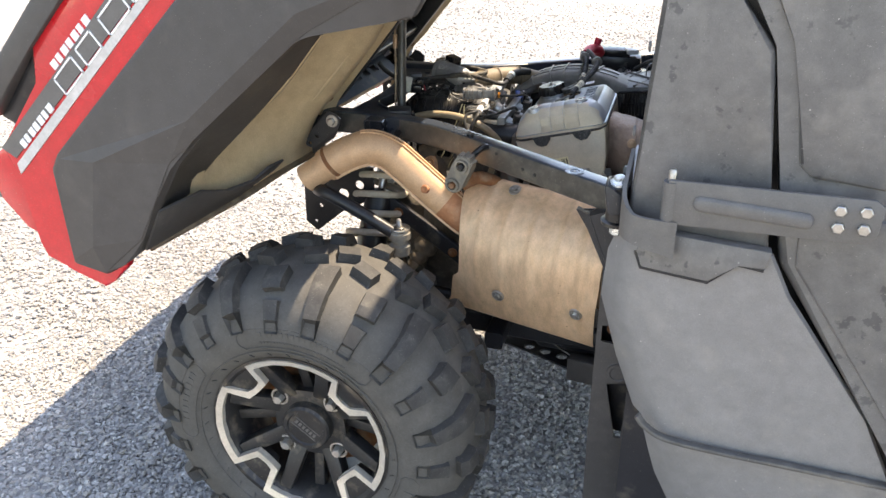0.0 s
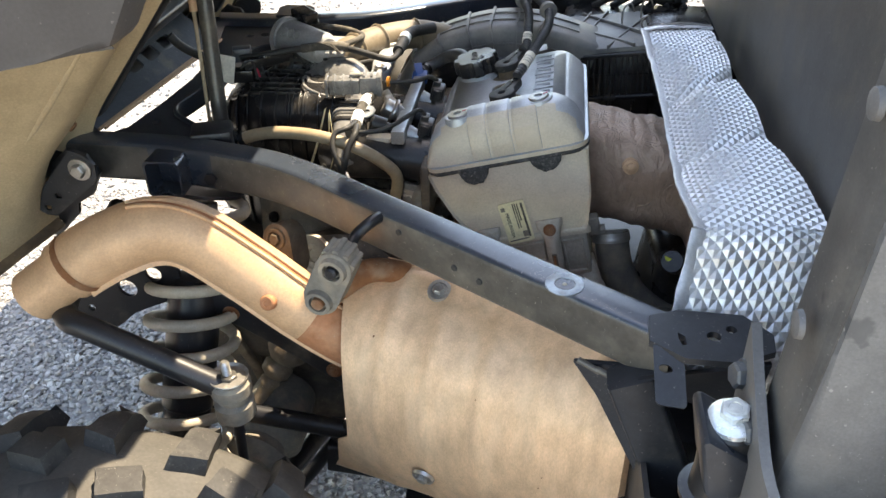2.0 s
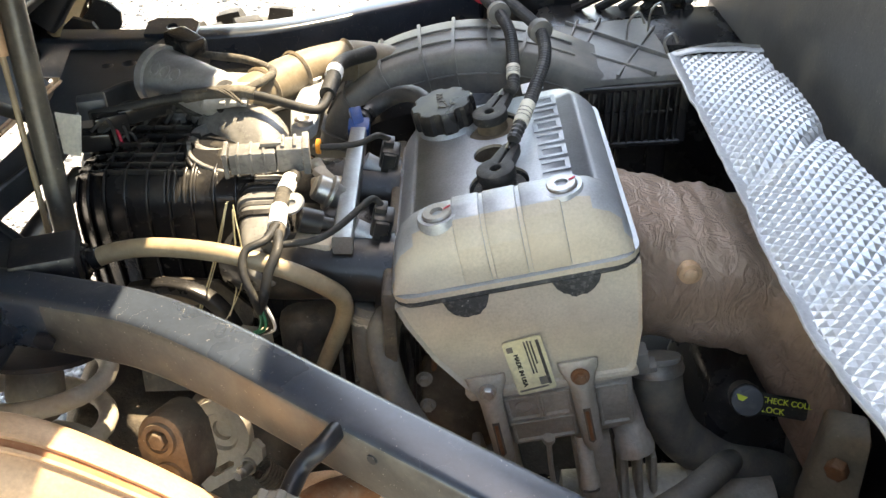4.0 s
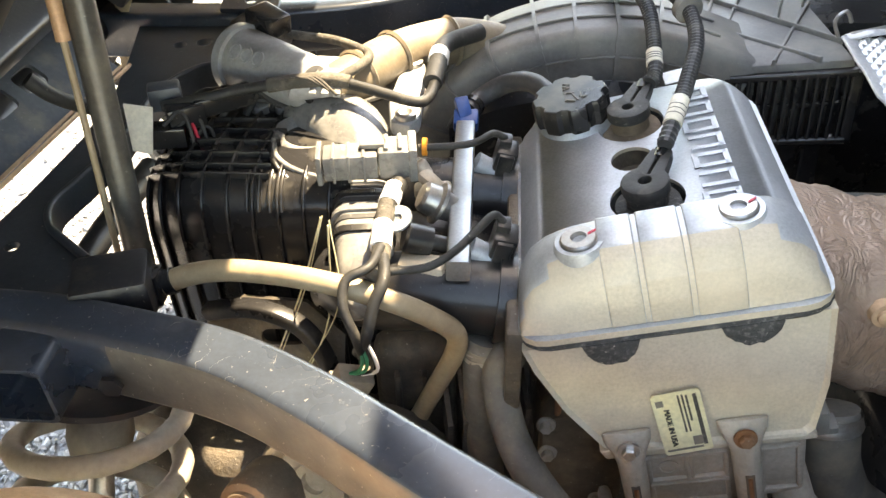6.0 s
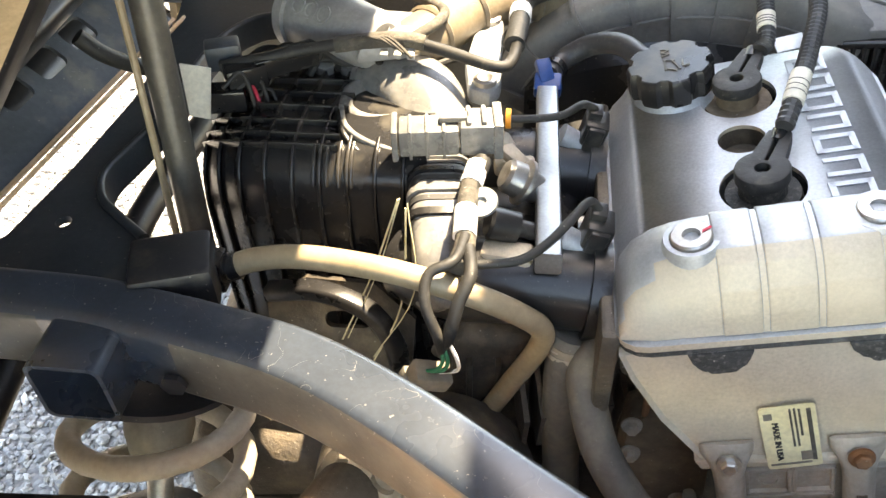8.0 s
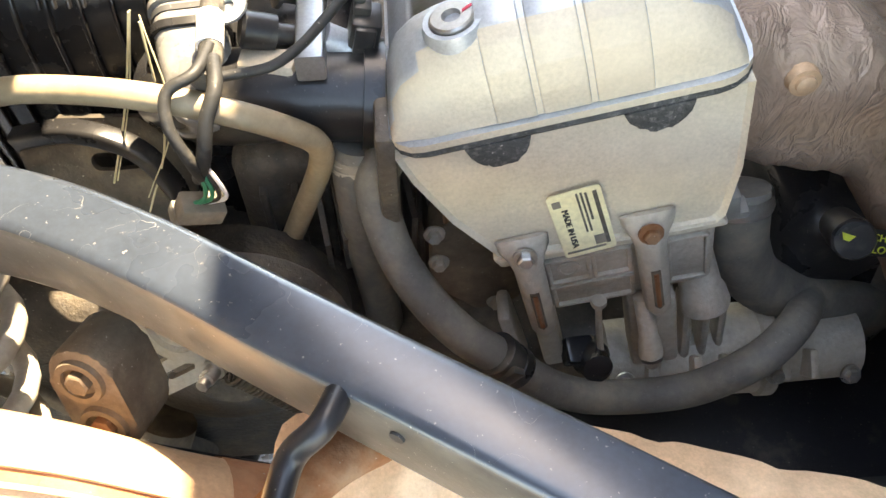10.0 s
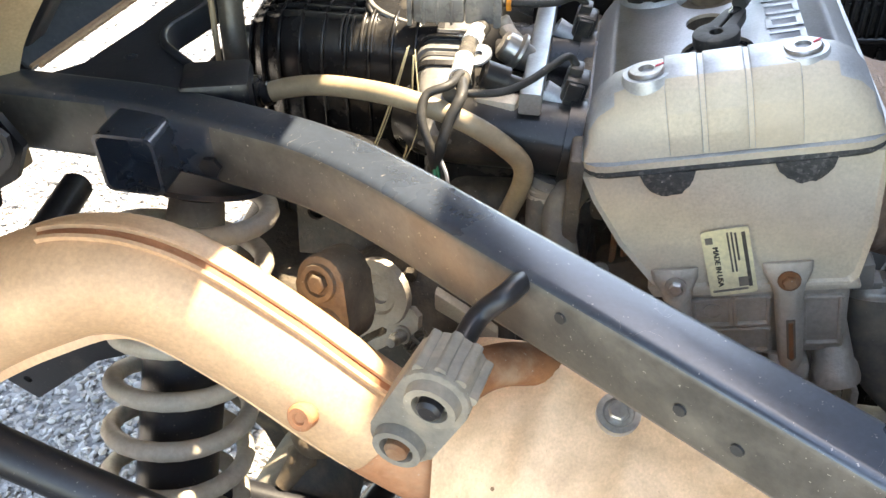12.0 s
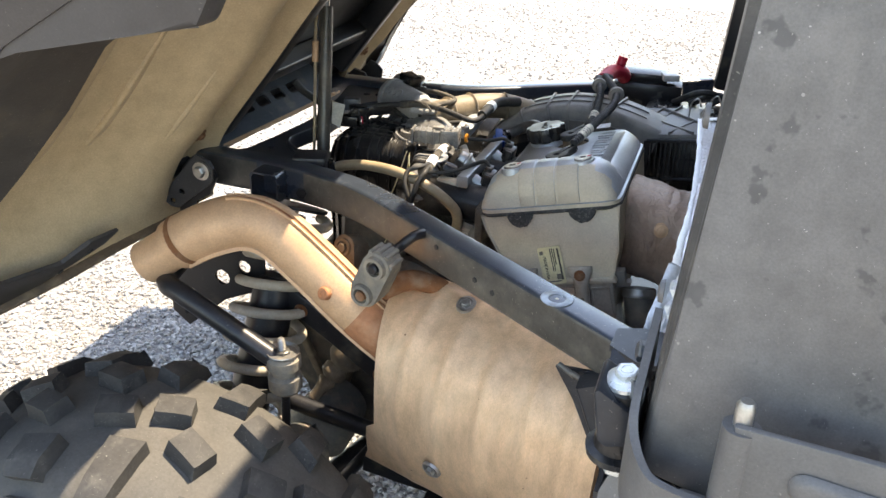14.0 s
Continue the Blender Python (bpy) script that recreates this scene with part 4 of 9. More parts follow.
bmesh.ops.transform(bm, matrix=Matrix.Translation(bed_at(0.562, MID, 0.034)) @ Matrix.Rotation(-TILT_BED, 4, "Y"), verts=bm.verts)
part("front_lip", bm, M_BED, bed, "unseen lip that sets the bed's shadow edge")
# pierced cross channel behind the hinge, its lower flange bare at the edges
CH0, CH1 = Vector((-0.715, 1.69, 0.832)), Vector((-0.660, 1.955, 0.851))
CHA = (CH1 - CH0).normalized()
CHW = (UP_BED - CHA * UP_BED.dot(CHA)).normalized()
LONG_CH = (CH1 - CH0).length
bm = mesh()
plate_with_holes(bm, [(0, 0), (LONG_CH, 0), (LONG_CH, 0.072), (0, 0.072)], [square_hole(0.05 + 0.038 * k, 0.042, 0.026, 0.021, 0.005) for k in range(5)], CHA, CHW, CH0, 0.004)
channel = part("pierced_channel", bm, M_STEELBLUE, bed, "blue-grey steel channel with square holes")
CHN = CHA.cross(CHW).normalized()
if CHN.z < 0:
    CHN = -CHN
for d, lift in ((0.002, 0.0), (0.012, -0.006)):
    bm = mesh()
    prism(bm, [CH0 + CHN * d + CHW * lift, CH1 + CHN * d + CHW * lift, CH1 + CHN * (d + 0.005) + CHW * lift, CH0 + CHN * (d + 0.005) + CHW * lift], CHW * 0.0025)
    part("bare_edge", bm, M_PIPE, channel, "thin bare metal edge")
for y in (1.70, 2.10):
    bm = mesh()
    sweep(bm, [bed_at(0.03, y, 0.04), bed_at(0.54, y, 0.04)], rounded(0.03, 0.04, 0.005), up=UP_BED)
    part("floor_beam", bm, M_BLACK, bed)
for u in (0.12, 0.36, 0.54):
    bm = mesh()
    sweep(bm, [bed_at(u, 1.69, 0.045), bed_at(u, 2.11, 0.045)], rounded(0.025, 0.03, 0.004), up=UP_BED)
    part("cross_beam", bm, M_BLACK, bed)
# hinge ear with its bolt
for y, out in ((1.628, 1), (2 * MID - 1.628, -1)):
    bm = mesh()
    plate_with_holes(bm, [(-0.118, 0.002), (-0.108, -0.022), (-0.06, -0.028), (-0.045, -0.021), (-0.02, -0.03), (0.012, -0.024), (0.023, 0.0), (0.013, 0.022), (-0.018, 0.028), (-0.05, 0.018), (-0.09, 0.024)],
                     [square_hole(-0.085, 0.005, 0.012, 0.01, 0.002), square_hole(-0.09, -0.013, 0.012, 0.008, 0.002)],
                     bed_at(1, 0, 0) - bed_at(0, 0, 0), UP_BED, bed_at(0, y, 0), 0.006)
    ear = part("hinge_ear", bm, M_BLACK, bed, "black steel hinge plate")
    bm = mesh()
    plate_with_holes(bm, [(-0.6975, 0.855), (-0.683, 0.850), (-0.671, 0.838), (-0.673, 0.822), (-0.680, 0.812), (-0.7365, 0.7672), (-0.749, 0.768), (-0.757, 0.7735), (-0.7562, 0.785), (-0.743, 0.806)],
                     [square_hole(-0.7277, 0.7948, 0.008, 0.007, 0.0015), square_hole(-0.7452, 0.7773, 0.008, 0.007, 0.0015)], (1, 0, 0), (0, 0, 1), (0, y - 0.028 * out, 0), 0.004)
    part("hinge_gusset", bm, M_BRACKET, ear, "dusty black hinge plate with square holes")
    bm = mesh()
    bolt(bm, Vector((-0.6895, y - 0.0325 * out, 0.8325)), (0, -out, 0), 0.0085, 0.010, 0.014)
    part("pivot_bolt", bm, M_CHROME, ear, "bright hinge bolt")

# ---- vehicle frame ----
frame_thing = thing("vehicle_frame", (-0.4, MID, 0.8), "black painted steel rear frame of a utility vehicle", "vehicle frame")
RAIL = [(-0.80, 1.671), (-0.72, 1.671), (-0.62, 1.668), (-0.58, 1.662), (-0.54, 1.654), (-0.48, 1.638), (-0.42, 1.608), (-0.34, 1.557), (-0.22, 1.481), (-0.14, 1.430), (-0.045, 1.370)]


def flip(p):
    return (p[0], 2 * MID - p[1], *p[2:])


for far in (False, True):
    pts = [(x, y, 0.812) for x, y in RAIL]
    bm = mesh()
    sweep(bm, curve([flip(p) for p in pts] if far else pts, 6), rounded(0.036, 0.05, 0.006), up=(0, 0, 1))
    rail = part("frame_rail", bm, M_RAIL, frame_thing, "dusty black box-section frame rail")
    # outer faces take the lightened copy, as if mirroring lit ground
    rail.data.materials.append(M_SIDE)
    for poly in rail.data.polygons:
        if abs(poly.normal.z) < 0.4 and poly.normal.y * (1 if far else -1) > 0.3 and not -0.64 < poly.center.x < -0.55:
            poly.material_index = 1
    if not far:
        bm = mesh()
        lathe(bm, [(0, 0.0175), (0.0008, 0.017), (0.0008, 0.0095), (-0.001, 0.0085), (-0.0015, 0.0)], facing((-0.141, 1.4235, 0.8372), (0, 0, 1)), 28, caps=False)
        pad = part("bare_pad", bm, M_PAD, rail, "round bare metal spot with a dark middle")
        bm = mesh()
        lathe(bm, [(0, 0.0022), (0.0004, 0.0018), (0.0005, 0.0)], facing((-0.141, 1.4235, 0.8373), (0, 0, 1)), 12, caps=False)
        part("bare_dot", bm, M_HEAD, pad)
        for x, y, z in ((-0.307, 1.514, 0.823), (-0.246, 1.475, 0.811), (-0.220, 1.459, 0.808)):
            bm = mesh()
            lathe(bm, [(0, 0.0035), (0.0012, 0.0033)], facing((x, y + 0.0005, z), (-0.53, -0.85, 0)), 14)
            part("rail_hole", bm, M_INK, rail)
        bm = mesh()
        bolt(bm, (-0.553, 1.634, 0.806), (0, -1, 0), 0.008, 0.004)
        part("rail_plug", bm, M_BLACK, rail)
    # square stub bracket on the outside of the rail
    s = -1 if far else 1
    y0 = 2 * MID - 1.635 if far else 1.635
    bm = mesh()
    shape = rounded(0.044, 0.046, 0.006)
    hollow = rounded(0.039, 0.041, 0.005)
    a = [[bm.verts.new((-0.604 + p, y0 + d * s, 0.811 + q)) for p, q in ring] for ring, d in ((shape, 0.03), (shape, -0.018), (hollow, -0.018), (hollow, 0.02))]
    for r, t in zip(a, a[1:]):
        for i in range(len(r)):
            bm.faces.new((r[i], r[(i + 1) % len(r)], t[(i + 1) % len(r)], t[i]))
    bm.faces.new(a[3])
    part("stub_bracket", bm, M_RAIL, frame_thing, "open square steel stub")
    # strut base block
    bm = mesh()
    box(bm, (-0.572, (2 * MID - 1.70) if far else 1.70, 0.824), (0.05, 0.042, 0.034), (0, 0, 18 if not far else -18), 0.005)
    part("strut_block", bm, M_BLACK, frame_thing, "folded black steel strut mount")
# U-shaped plate between the rails, with a wide rounded cut-out and folded rim
U_OUTER = [(-0.80, 1.668), (-0.722, 1.69), (-0.694, 1.725), (-0.682, 1.797), (-0.673, 1.885), (-0.676, 1.964), (-0.689, 2.035), (-0.706, 2.111), (-0.73, 2.132)]
U_INNER = [(-0.585, 2.132), (-0.583, 2.06), (-0.592, 2.027), (-0.612, 2.015), (-0.630, 1.985), (-0.638, 1.94), (-0.639, 1.873), (-0.648, 1.825), (-0.655, 1.79), (-0.646, 1.765), (-0.629, 1.749), (-0.602, 1.728), (-0.60, 1.668)]
bm = mesh()
plate_with_holes(bm, U_OUTER + U_INNER, [ring_hole(-0.663, 1.741, 0.0055), ring_hole(-0.625, 2.075, 0.0085), ring_hole(-0.648, 2.068, 0.007)], (1, 0, 0), (0, 1, 0), (0, 0, 0.818), 0.006)
gusset = part("gusset", bm, M_GUSSET, frame_thing, "black steel gusset plate with a rounded cut-out")
bm = mesh()
rim = curve([(x, y, 0.816) for x, y in U_INNER[1:-1]], 4)
sweep(bm, rim, rounded(0.006, 0.026, 0.0025), up=(0, 0, 1))
part("folded_rim", bm, M_GUSSET, gusset, "rounded folded edge", 60)
bm = mesh()
tube(bm, [(-0.70, 1.675, 0.826), (-0.66, 1.672, 0.827), (-0.61, 1.674, 0.826)], 0.0055, 10, 4)
part("weld_bead", bm, M_BLACK, gusset, "rough painted weld bead")
bm = mesh()
tube(bm, [(-0.762, 1.60, 0.822), (-0.762, 2 * MID - 1.60, 0.822)], 0.02, 20, 0)
part("pivot_tube", bm, M_BLACK, frame_thing, "black cross tube at the bed hinge")
bm = mesh()
tube(bm, [(-0.672, 1.77, 0.72), (-0.687, 1.86, 0.72), (-0.68, 2.0, 0.72)], 0.0125, 16, 4)
part("diagonal_brace", bm, M_BLACK, frame_thing)
for x, z in ((-0.3, 0.40), (0.0, 0.40)):
    bm = mesh()
    sweep(bm, [(x, 1.5, z), (x, 2 * MID - 1.5, z)], rounded(0.04, 0.04, 0.006), up=(0, 0, 1))
    part("cross_member", bm, M_BLACK, frame_thing)
for y in (1.60, 2 * MID - 1.60):
    bm = mesh()
    sweep(bm, curve([(-0.44, y, 0.40), (-0.3, y, 0.39), (0.1, y, 0.38), (0.6, y, 0.38)], 4), rounded(0.04, 0.05, 0.006), up=(0, 0, 1))
    part("lower_rail", bm, M_BLACK, frame_thing)
# front end of the upper rail: clevis, folded gusset and brace down
bm = mesh()
plate_with_holes(bm, [(-0.072, 1.378), (-0.047, 1.388), (0.004, 1.386), (0.024, 1.363), (0.022, 1.342), (-0.01, 1.326), (-0.048, 1.327), (-0.074, 1.346)],
                 [ring_hole(-0.023, 1.356, 0.0058), ring_hole(-0.008, 1.366, 0.0045), [(-0.051, 1.358), (-0.0455, 1.354), (-0.0455, 1.343), (-0.049, 1.343), (-0.051, 1.350)]],
                 (1, 0, 0), (0, 1, 0), (0, 0, 0.838), 0.006)
part("clevis_top", bm, M_BRACKET, frame_thing, "black steel top plate with holes")
bm = mesh()
fa, fb = Vector((0.022, -0.004, 0.001)), Vector((0.002, -0.038, -0.026))
plate_with_holes(bm, [(0, 0), (0.0235, 0), (0.0235, 0.044), (0.021, 0.047), (0.002, 0.047), (0, 0.044)], [[(0.009 + 0.0055 * math.cos(a), 0.018 + 0.0034 * math.sin(a)) for a in [k * 0.524 for k in range(12)]]],
                 fa, fb, (-0.0715, 1.342, 0.843), 0.004)
part("clevis_cheek", bm, M_BRACKET, frame_thing, "folded black steel flap with a hole")
bm = mesh()
prism(bm, [(-0.078, 1.352, 0.795), (0.02, 1.336, 0.835), (0.02, 1.345, 0.80), (-0.03, 1.355, 0.77)], (0.0, 0.006, 0.0), 0.001)
part("clevis_web", bm, M_BLACK, frame_thing)
bm = mesh()
plate_with_holes(bm, [(0.026, -0.010), (0.085, 0.004), (0.115, -0.09), (0.098, -0.13), (0.084, -0.105), (0.05, -0.042)], [[(0.060, -0.016), (0.074, -0.018), (0.080, -0.024), (0.070, -0.028), (0.064, -0.042), (0.060, -0.03)]],
                 (0.95, -0.3, 0), (0, 0, 1), (-0.153, 1.402, 0.788), 0.005)
part("corner_gusset", bm, M_BRACKET, frame_thing, "dusty black steel corner gusset")
for k, (x, z) in enumerate(((-0.116, 0.781), (-0.10, 0.780), (-0.085, 0.776))):
    bm = mesh()
    tube(bm, [(x - 0.010, 1.388 + (-0.12 - x) * 0.62, z + 0.003), (x, 1.384 + (-0.12 - x) * 0.62, z + 0.001 * (k % 2)), (x + 0.009, 1.379 + (-0.12 - x) * 0.62, z - 0.002)], 0.003, 8, 4)
    part("weld_bead", bm, M_SIDE, frame_thing, "rough weld bead")
bm = mesh()
sweep(bm, [(-0.083, 1.362, 0.792), (-0.069, 1.360, 0.757), (-0.0425, 1.360, 0.69), (-0.005, 1.36, 0.58), (0.02, 1.36, 0.50)], rounded(0.030, 0.040, 0.004), up=(1, 0, 0))
part("corner_brace", bm, M_BRACKET, frame_thing, "black steel brace")
bm = mesh()
plate_with_holes(bm, [(-0.066, 0.71), (0.05, 0.71), (0.11, 0.40), (0.14, 0.10), (-0.064, 0.10), (-0.0675, 0.40)],
                 [[(-0.058, 0.60), (-0.03, 0.604), (-0.024, 0.564), (-0.058, 0.568)], [(-0.041, 0.478), (-0.003, 0.486), (-0.006, 0.36), (-0.018, 0.36)]],
                 (1, 0, 0), (0, 0, 1), (0.0, 1.303, 0.0), 0.006)
prism(bm, [(-0.066, 1.303, 0.71), (-0.066, 1.40, 0.70), (-0.064, 1.40, 0.10), (-0.064, 1.303, 0.10)], (0.005, 0, 0))
post = part("side_post", bm, M_BED, frame_thing, "dark dusty folded steel side post with cut-outs")
bm = mesh()
bolt(bm, (-0.041, 1.318, 0.583), (-0.2, -1, 0), 0.007, 0.008, 0.010)
part("post_bolt", bm, M_RUST, post)
bm = mesh()
lathe(bm, [(0, 0.021), (0.003, 0.0195), (0.003, 0.015), (0.001, 0.013), (0.001, 0)], facing((-0.0225, 1.297, 0.504), (0, -1, 0)), 28, caps=False)
part("pressed_boss", bm, M_BED, post)
# black sheet added to stand for the shade inside the cut-outs
bm = mesh()
prism(bm, [(-0.06, 1.345, 0.62), (0.02, 1.345, 0.62), (0.02, 1.345, 0.34), (-0.06, 1.345, 0.34)], (0, 0.003, 0))
part("post_back", bm, M_BLACK, post)
bm = mesh()
plate_with_holes(bm, [(-0.12, -0.012), (-0.04, -0.017), (0.075, -0.034), (0.13, -0.04), (0.13, 0.15), (-0.12, 0.15)], [ring_hole(0.043 * k - 0.042, 0.0, 0.0125) for k in range(3)],
                 (1, -0.36, 0.06), (0.36, 1, 0.0), (-0.206, 1.635, 0.30), 0.005)
part("pierced_skid", bm, M_BLACK, frame_thing, "black skid plate with round holes")
bm = mesh()
box(bm, (-0.098, 1.56, 0.322), (0.09, 0.03, 0.056), (0, 0, -8), 0.004)
part("skid_end", bm, M_BED, frame_thing)
bm = mesh()
tube(bm, [(-0.205, 1.60, 0.372), (-0.17, 1.585, 0.355), (-0.135, 1.575, 0.342)], 0.0022, 8, 4)
part("thin_rod", bm, M_STRUT, frame_thing, "thin grey rod")

# ---- bed strut ----
strut = thing("lift_strut", (-0.598, 1.79, 0.79), "dull dark grey gas strut holding up the raised bed", "gas strut")
S0, S1 = Vector((-0.5985, 1.788, 0.79)), Vector((-0.6115, 1.845, 1.025))
bm = mesh()
tube(bm, [S0 - (S1 - S0) * 0.22, S1], 0.0105, 18, 0)
part("cylinder", bm, M_STRUT, strut)
bm = mesh()
tube(bm, [S1, S1 + (S1 - S0) * 0.16], 0.005, 12, 0)
part("rod", bm, M_CHROME, strut)
bm = mesh()
bmesh.ops.create_uvsphere(bm, u_segments=16, v_segments=10, radius=0.012, matrix=Matrix.Translation(S1 + (S1 - S0) * 0.19))
part("ball_end", bm, M_CHROME, strut, "bright ball stud")
bm = mesh()
tube(bm, [S0 - (S1 - S0) * 0.2 + Vector((-0.0105, -0.010, 0)), S0.lerp(S1, 0.5) + Vector((-0.0115, -0.0105, 0)), S1 + Vector((-0.012, -0.0105, -0.01)), S1 + (S1 - S0) * 0.2], 0.0026, 8, 6)
cable = part("safety_cable", bm, M_TANHOSE, strut, "thin steel safety cable")
bm = mesh()
tube(bm, [S0.lerp(S1, 0.66) + Vector((-0.0118, -0.011, 0)), S0.lerp(S1, 0.79) + Vector((-0.012, -0.0108, 0))], 0.0052, 12, 0)
part("crimp_sleeve", bm, M_PIPE, cable, "dull crimp sleeve")

# ---- suspension ----
shock = thing("coil_shock", (-0.61, 1.52, 0.42), "coil-over shock absorber with a dusty cream spring", "shock absorber")
C0, C1 = Vector((-0.617, 1.513, 0.42)), Vector((-0.585, 1.660, 0.758))
axis = (C1 - C0).normalized()
e1 = axis.cross(Vector((0, 1, 0))).normalized()
e2 = axis.cross(e1)
bm = mesh()
helix = []
TURNS = 8.7
for i in range(int(TURNS * 22) + 1):
    a = 2 * math.pi * i / 22
    k = i / (TURNS * 22)
    helix.append(C0.lerp(C1, k) + e1 * (0.054 * math.cos(a)) + e2 * (0.054 * math.sin(a)))
sweep(bm, helix, circle(0.0076, 12))
part("coil_spring", bm, M_SPRING, shock, "cream painted coil spring")
bm = mesh()
lathe(bm, [(0.0, 0.03), (0.10, 0.03), (0.104, 0.033), (0.275, 0.033), (0.28, 0.012)], facing(C0, axis), 24)
part("shock_body", bm, M_BLACK, shock, "black shock body")
bm = mesh()
lathe(bm, [(0.27, 0.0085), (0.375, 0.0085)], facing(C0, axis), 16)
part("piston_rod", bm, M_CHROME, shock, "bright piston rod")
bm = mesh()
lathe(bm, [(-0.012, 0.05), (-0.004, 0.064), (0.006, 0.064), (0.008, 0.03)], facing(C0, axis), 28)
part("spring_seat", bm, M_SPRING, shock)
bm = mesh()
lathe(bm, [(0.008, 0.02), (0.010, 0.05), (0.014, 0.05), (0.016, 0.02)], facing(C1, axis), 28)
part("top_seat", bm, M_BLACK, shock)
bm = mesh()
lathe(bm, [(0.325, 0.018), (0.345, 0.022), (0.37, 0.02)], facing(C0, axis), 20)
part("bump_stop", bm, M_HOSE, shock)

swaybar = thing("sway_bar", (-0.6, 1.45, 0.7), "black sway bar with rubber link bushing", "sway bar")
bm = mesh()
tube(bm, [(-0.735, 1.72, 0.705), (-0.715, 1.60, 0.708), (-0.688, 1.50, 0.717), (-0.662, 1.459, 0.727), (-0.638, 1.45, 0.724), (-0.583, 1.447, 0.700), (-0.512, 1.448, 0.662), (-0.492, 1.450, 0.650)], 0.0135, 16, 8)
part("bar", bm, M_BLACK, swaybar)
LINK = (-0.490, 1.452, 0.643)
bm = mesh()
lathe(bm, [(-0.035, 0.018), (-0.03, 0.022), (-0.012, 0.022), (-0.008, 0.017), (0.000, 0.017), (0.003, 0.0225), (0.016, 0.0225), (0.020, 0.019), (0.021, 0.008)], facing(LINK, (0, 0, 1)), 24)
bush = part("link_bushing", bm, M_RUBBER, swaybar, "rubber link bushing with cup washers")
bm = mesh()
profile = [(0.018, 0.0065)]
for k in range(11):
    profile += [(0.024 + 0.0018 * k, 0.0052), (0.0249 + 0.0018 * k, 0.0043)]
lathe(bm, profile + [(0.0445, 0.003)], facing(LINK, (-0.05, 0, 1)), 14)
part("link_stud", bm, M_CHROME, bush, "threaded stud with nut")
bm = mesh()
bolt(bm, (LINK[0], LINK[1], LINK[2] + 0.020), (0, 0, 1), 0.0095, 0.007)
part("link_nut", bm, M_STRUT, bush)
bm = mesh()
tube(bm, [(-0.490, 1.452, 0.61), (-0.50, 1.45, 0.42)], 0.006, 12, 0)
part("link_rod", bm, M_BLACK, swaybar)
bm = mesh()
lathe(bm, [(0.021, 0.0195), (0.0245, 0.0215), (0.0255, 0.021), (0.0225, 0.018), (0.0225, 0.008)], facing(LINK, (0, 0, 1)), 24)
part("cup_washer", bm, M_CHROME, bush)
bm = mesh()
plate_with_holes(bm, [(-0.068, 0.028), (0.02, 0.075), (0.10, 0.085), (0.10, 0.01), (0.03, -0.022), (-0.043, -0.084), (-0.07, -0.062)], [ring_hole(0.027, 0.015, 0.0125), ring_hole(0.066, 0.04, 0.0105), ring_hole(-0.03, -0.02, 0.005), ring_hole(-0.045, -0.06, 0.004)],
                 (1, 0.0, 0), (0, 0.0, 1), (-0.70, 1.60, 0.65), 0.005)
part("bar_bracket", bm, M_BLACK, swaybar, "black bracket with round lightening holes")
for p, q, r in (((-0.66, 1.602, 0.472), (-0.36, 1.60, 0.434), 0.0135), ((-0.66, 1.42, 0.40), (-0.70, 1.75, 0.42), 0.016), ((-0.50, 1.60, 0.31), (-0.405, 1.60, 0.455), 0.010),
                ((-0.60, 1.42, 0.30), (-0.45, 1.78, 0.34), 0.015)):
    bm = mesh()
    tube(bm, [p, q], r, 14, 0)
    single("control_arm", bm, M_BLACK, "black tubular suspension arm", "control arm", "suspension arms")
link = thing("suspension_link", (-0.48, 1.61, 0.58), "flat black steel suspension link", "control arm")
bm = mesh()
sweep(bm, [(-0.595, 1.605, 0.668), (-0.487, 1.605, 0.600), (-0.405, 1.605, 0.543), (-0.34, 1.61, 0.50)], rounded(0.012, 0.036, 0.003), up=(0, 0, 1))
part("link_bar", bm, M_BLACK, link)
for at in ((-0.545, 1.598, 0.634), (-0.42, 1.598, 0.551)):
    bm = mesh()
    bolt(bm, at, (0, -1, 0), 0.007, 0.007, 0.011)
    part("link_bolt", bm, M_RUST, link)
halfshaft = thing("drive_shaft", (-0.53, 1.6, 0.42), "rear axle shaft with ribbed dusty boots", "axle shaft")
bm = mesh()
m = facing((-0.56, 1.40, 0.375), (0.10, 1, 0.12))
lathe(bm, [(0, 0.02), (0.10, 0.02), (0.105, 0.036), (0.125, 0.026), (0.14, 0.042), (0.16, 0.03), (0.178, 0.048), (0.198, 0.036), (0.216, 0.054), (0.25, 0.052), (0.3, 0.045)], m, 28)
part("boot", bm, M_RUBBER, halfshaft, "ribbed rubber boot", 60)
bm = mesh()
lathe(bm, [(-0.17, 0.013), (0.5, 0.013)], m, 14)
part("shaft", bm, M_RUST, halfshaft)
bm = mesh()
m = facing((-0.497, 1.665, 0.535), (-0.45, -0.55, -0.7)) @ Matrix.Scale(0.8, 4)
lathe(bm, [(0, 0.034), (0.022, 0.036), (0.03, 0.030), (0.04, 0.02), (0.046, 0.026), (0.062, 0.025), (0.07, 0.015), (0.078, 0.019), (0.088, 0.014), (0.12, 0.010)], m, 24)
single("ball_joint_boot", bm, M_MOUNT, "dusty ribbed rubber joint boot", "rubber boot", smooth=60)

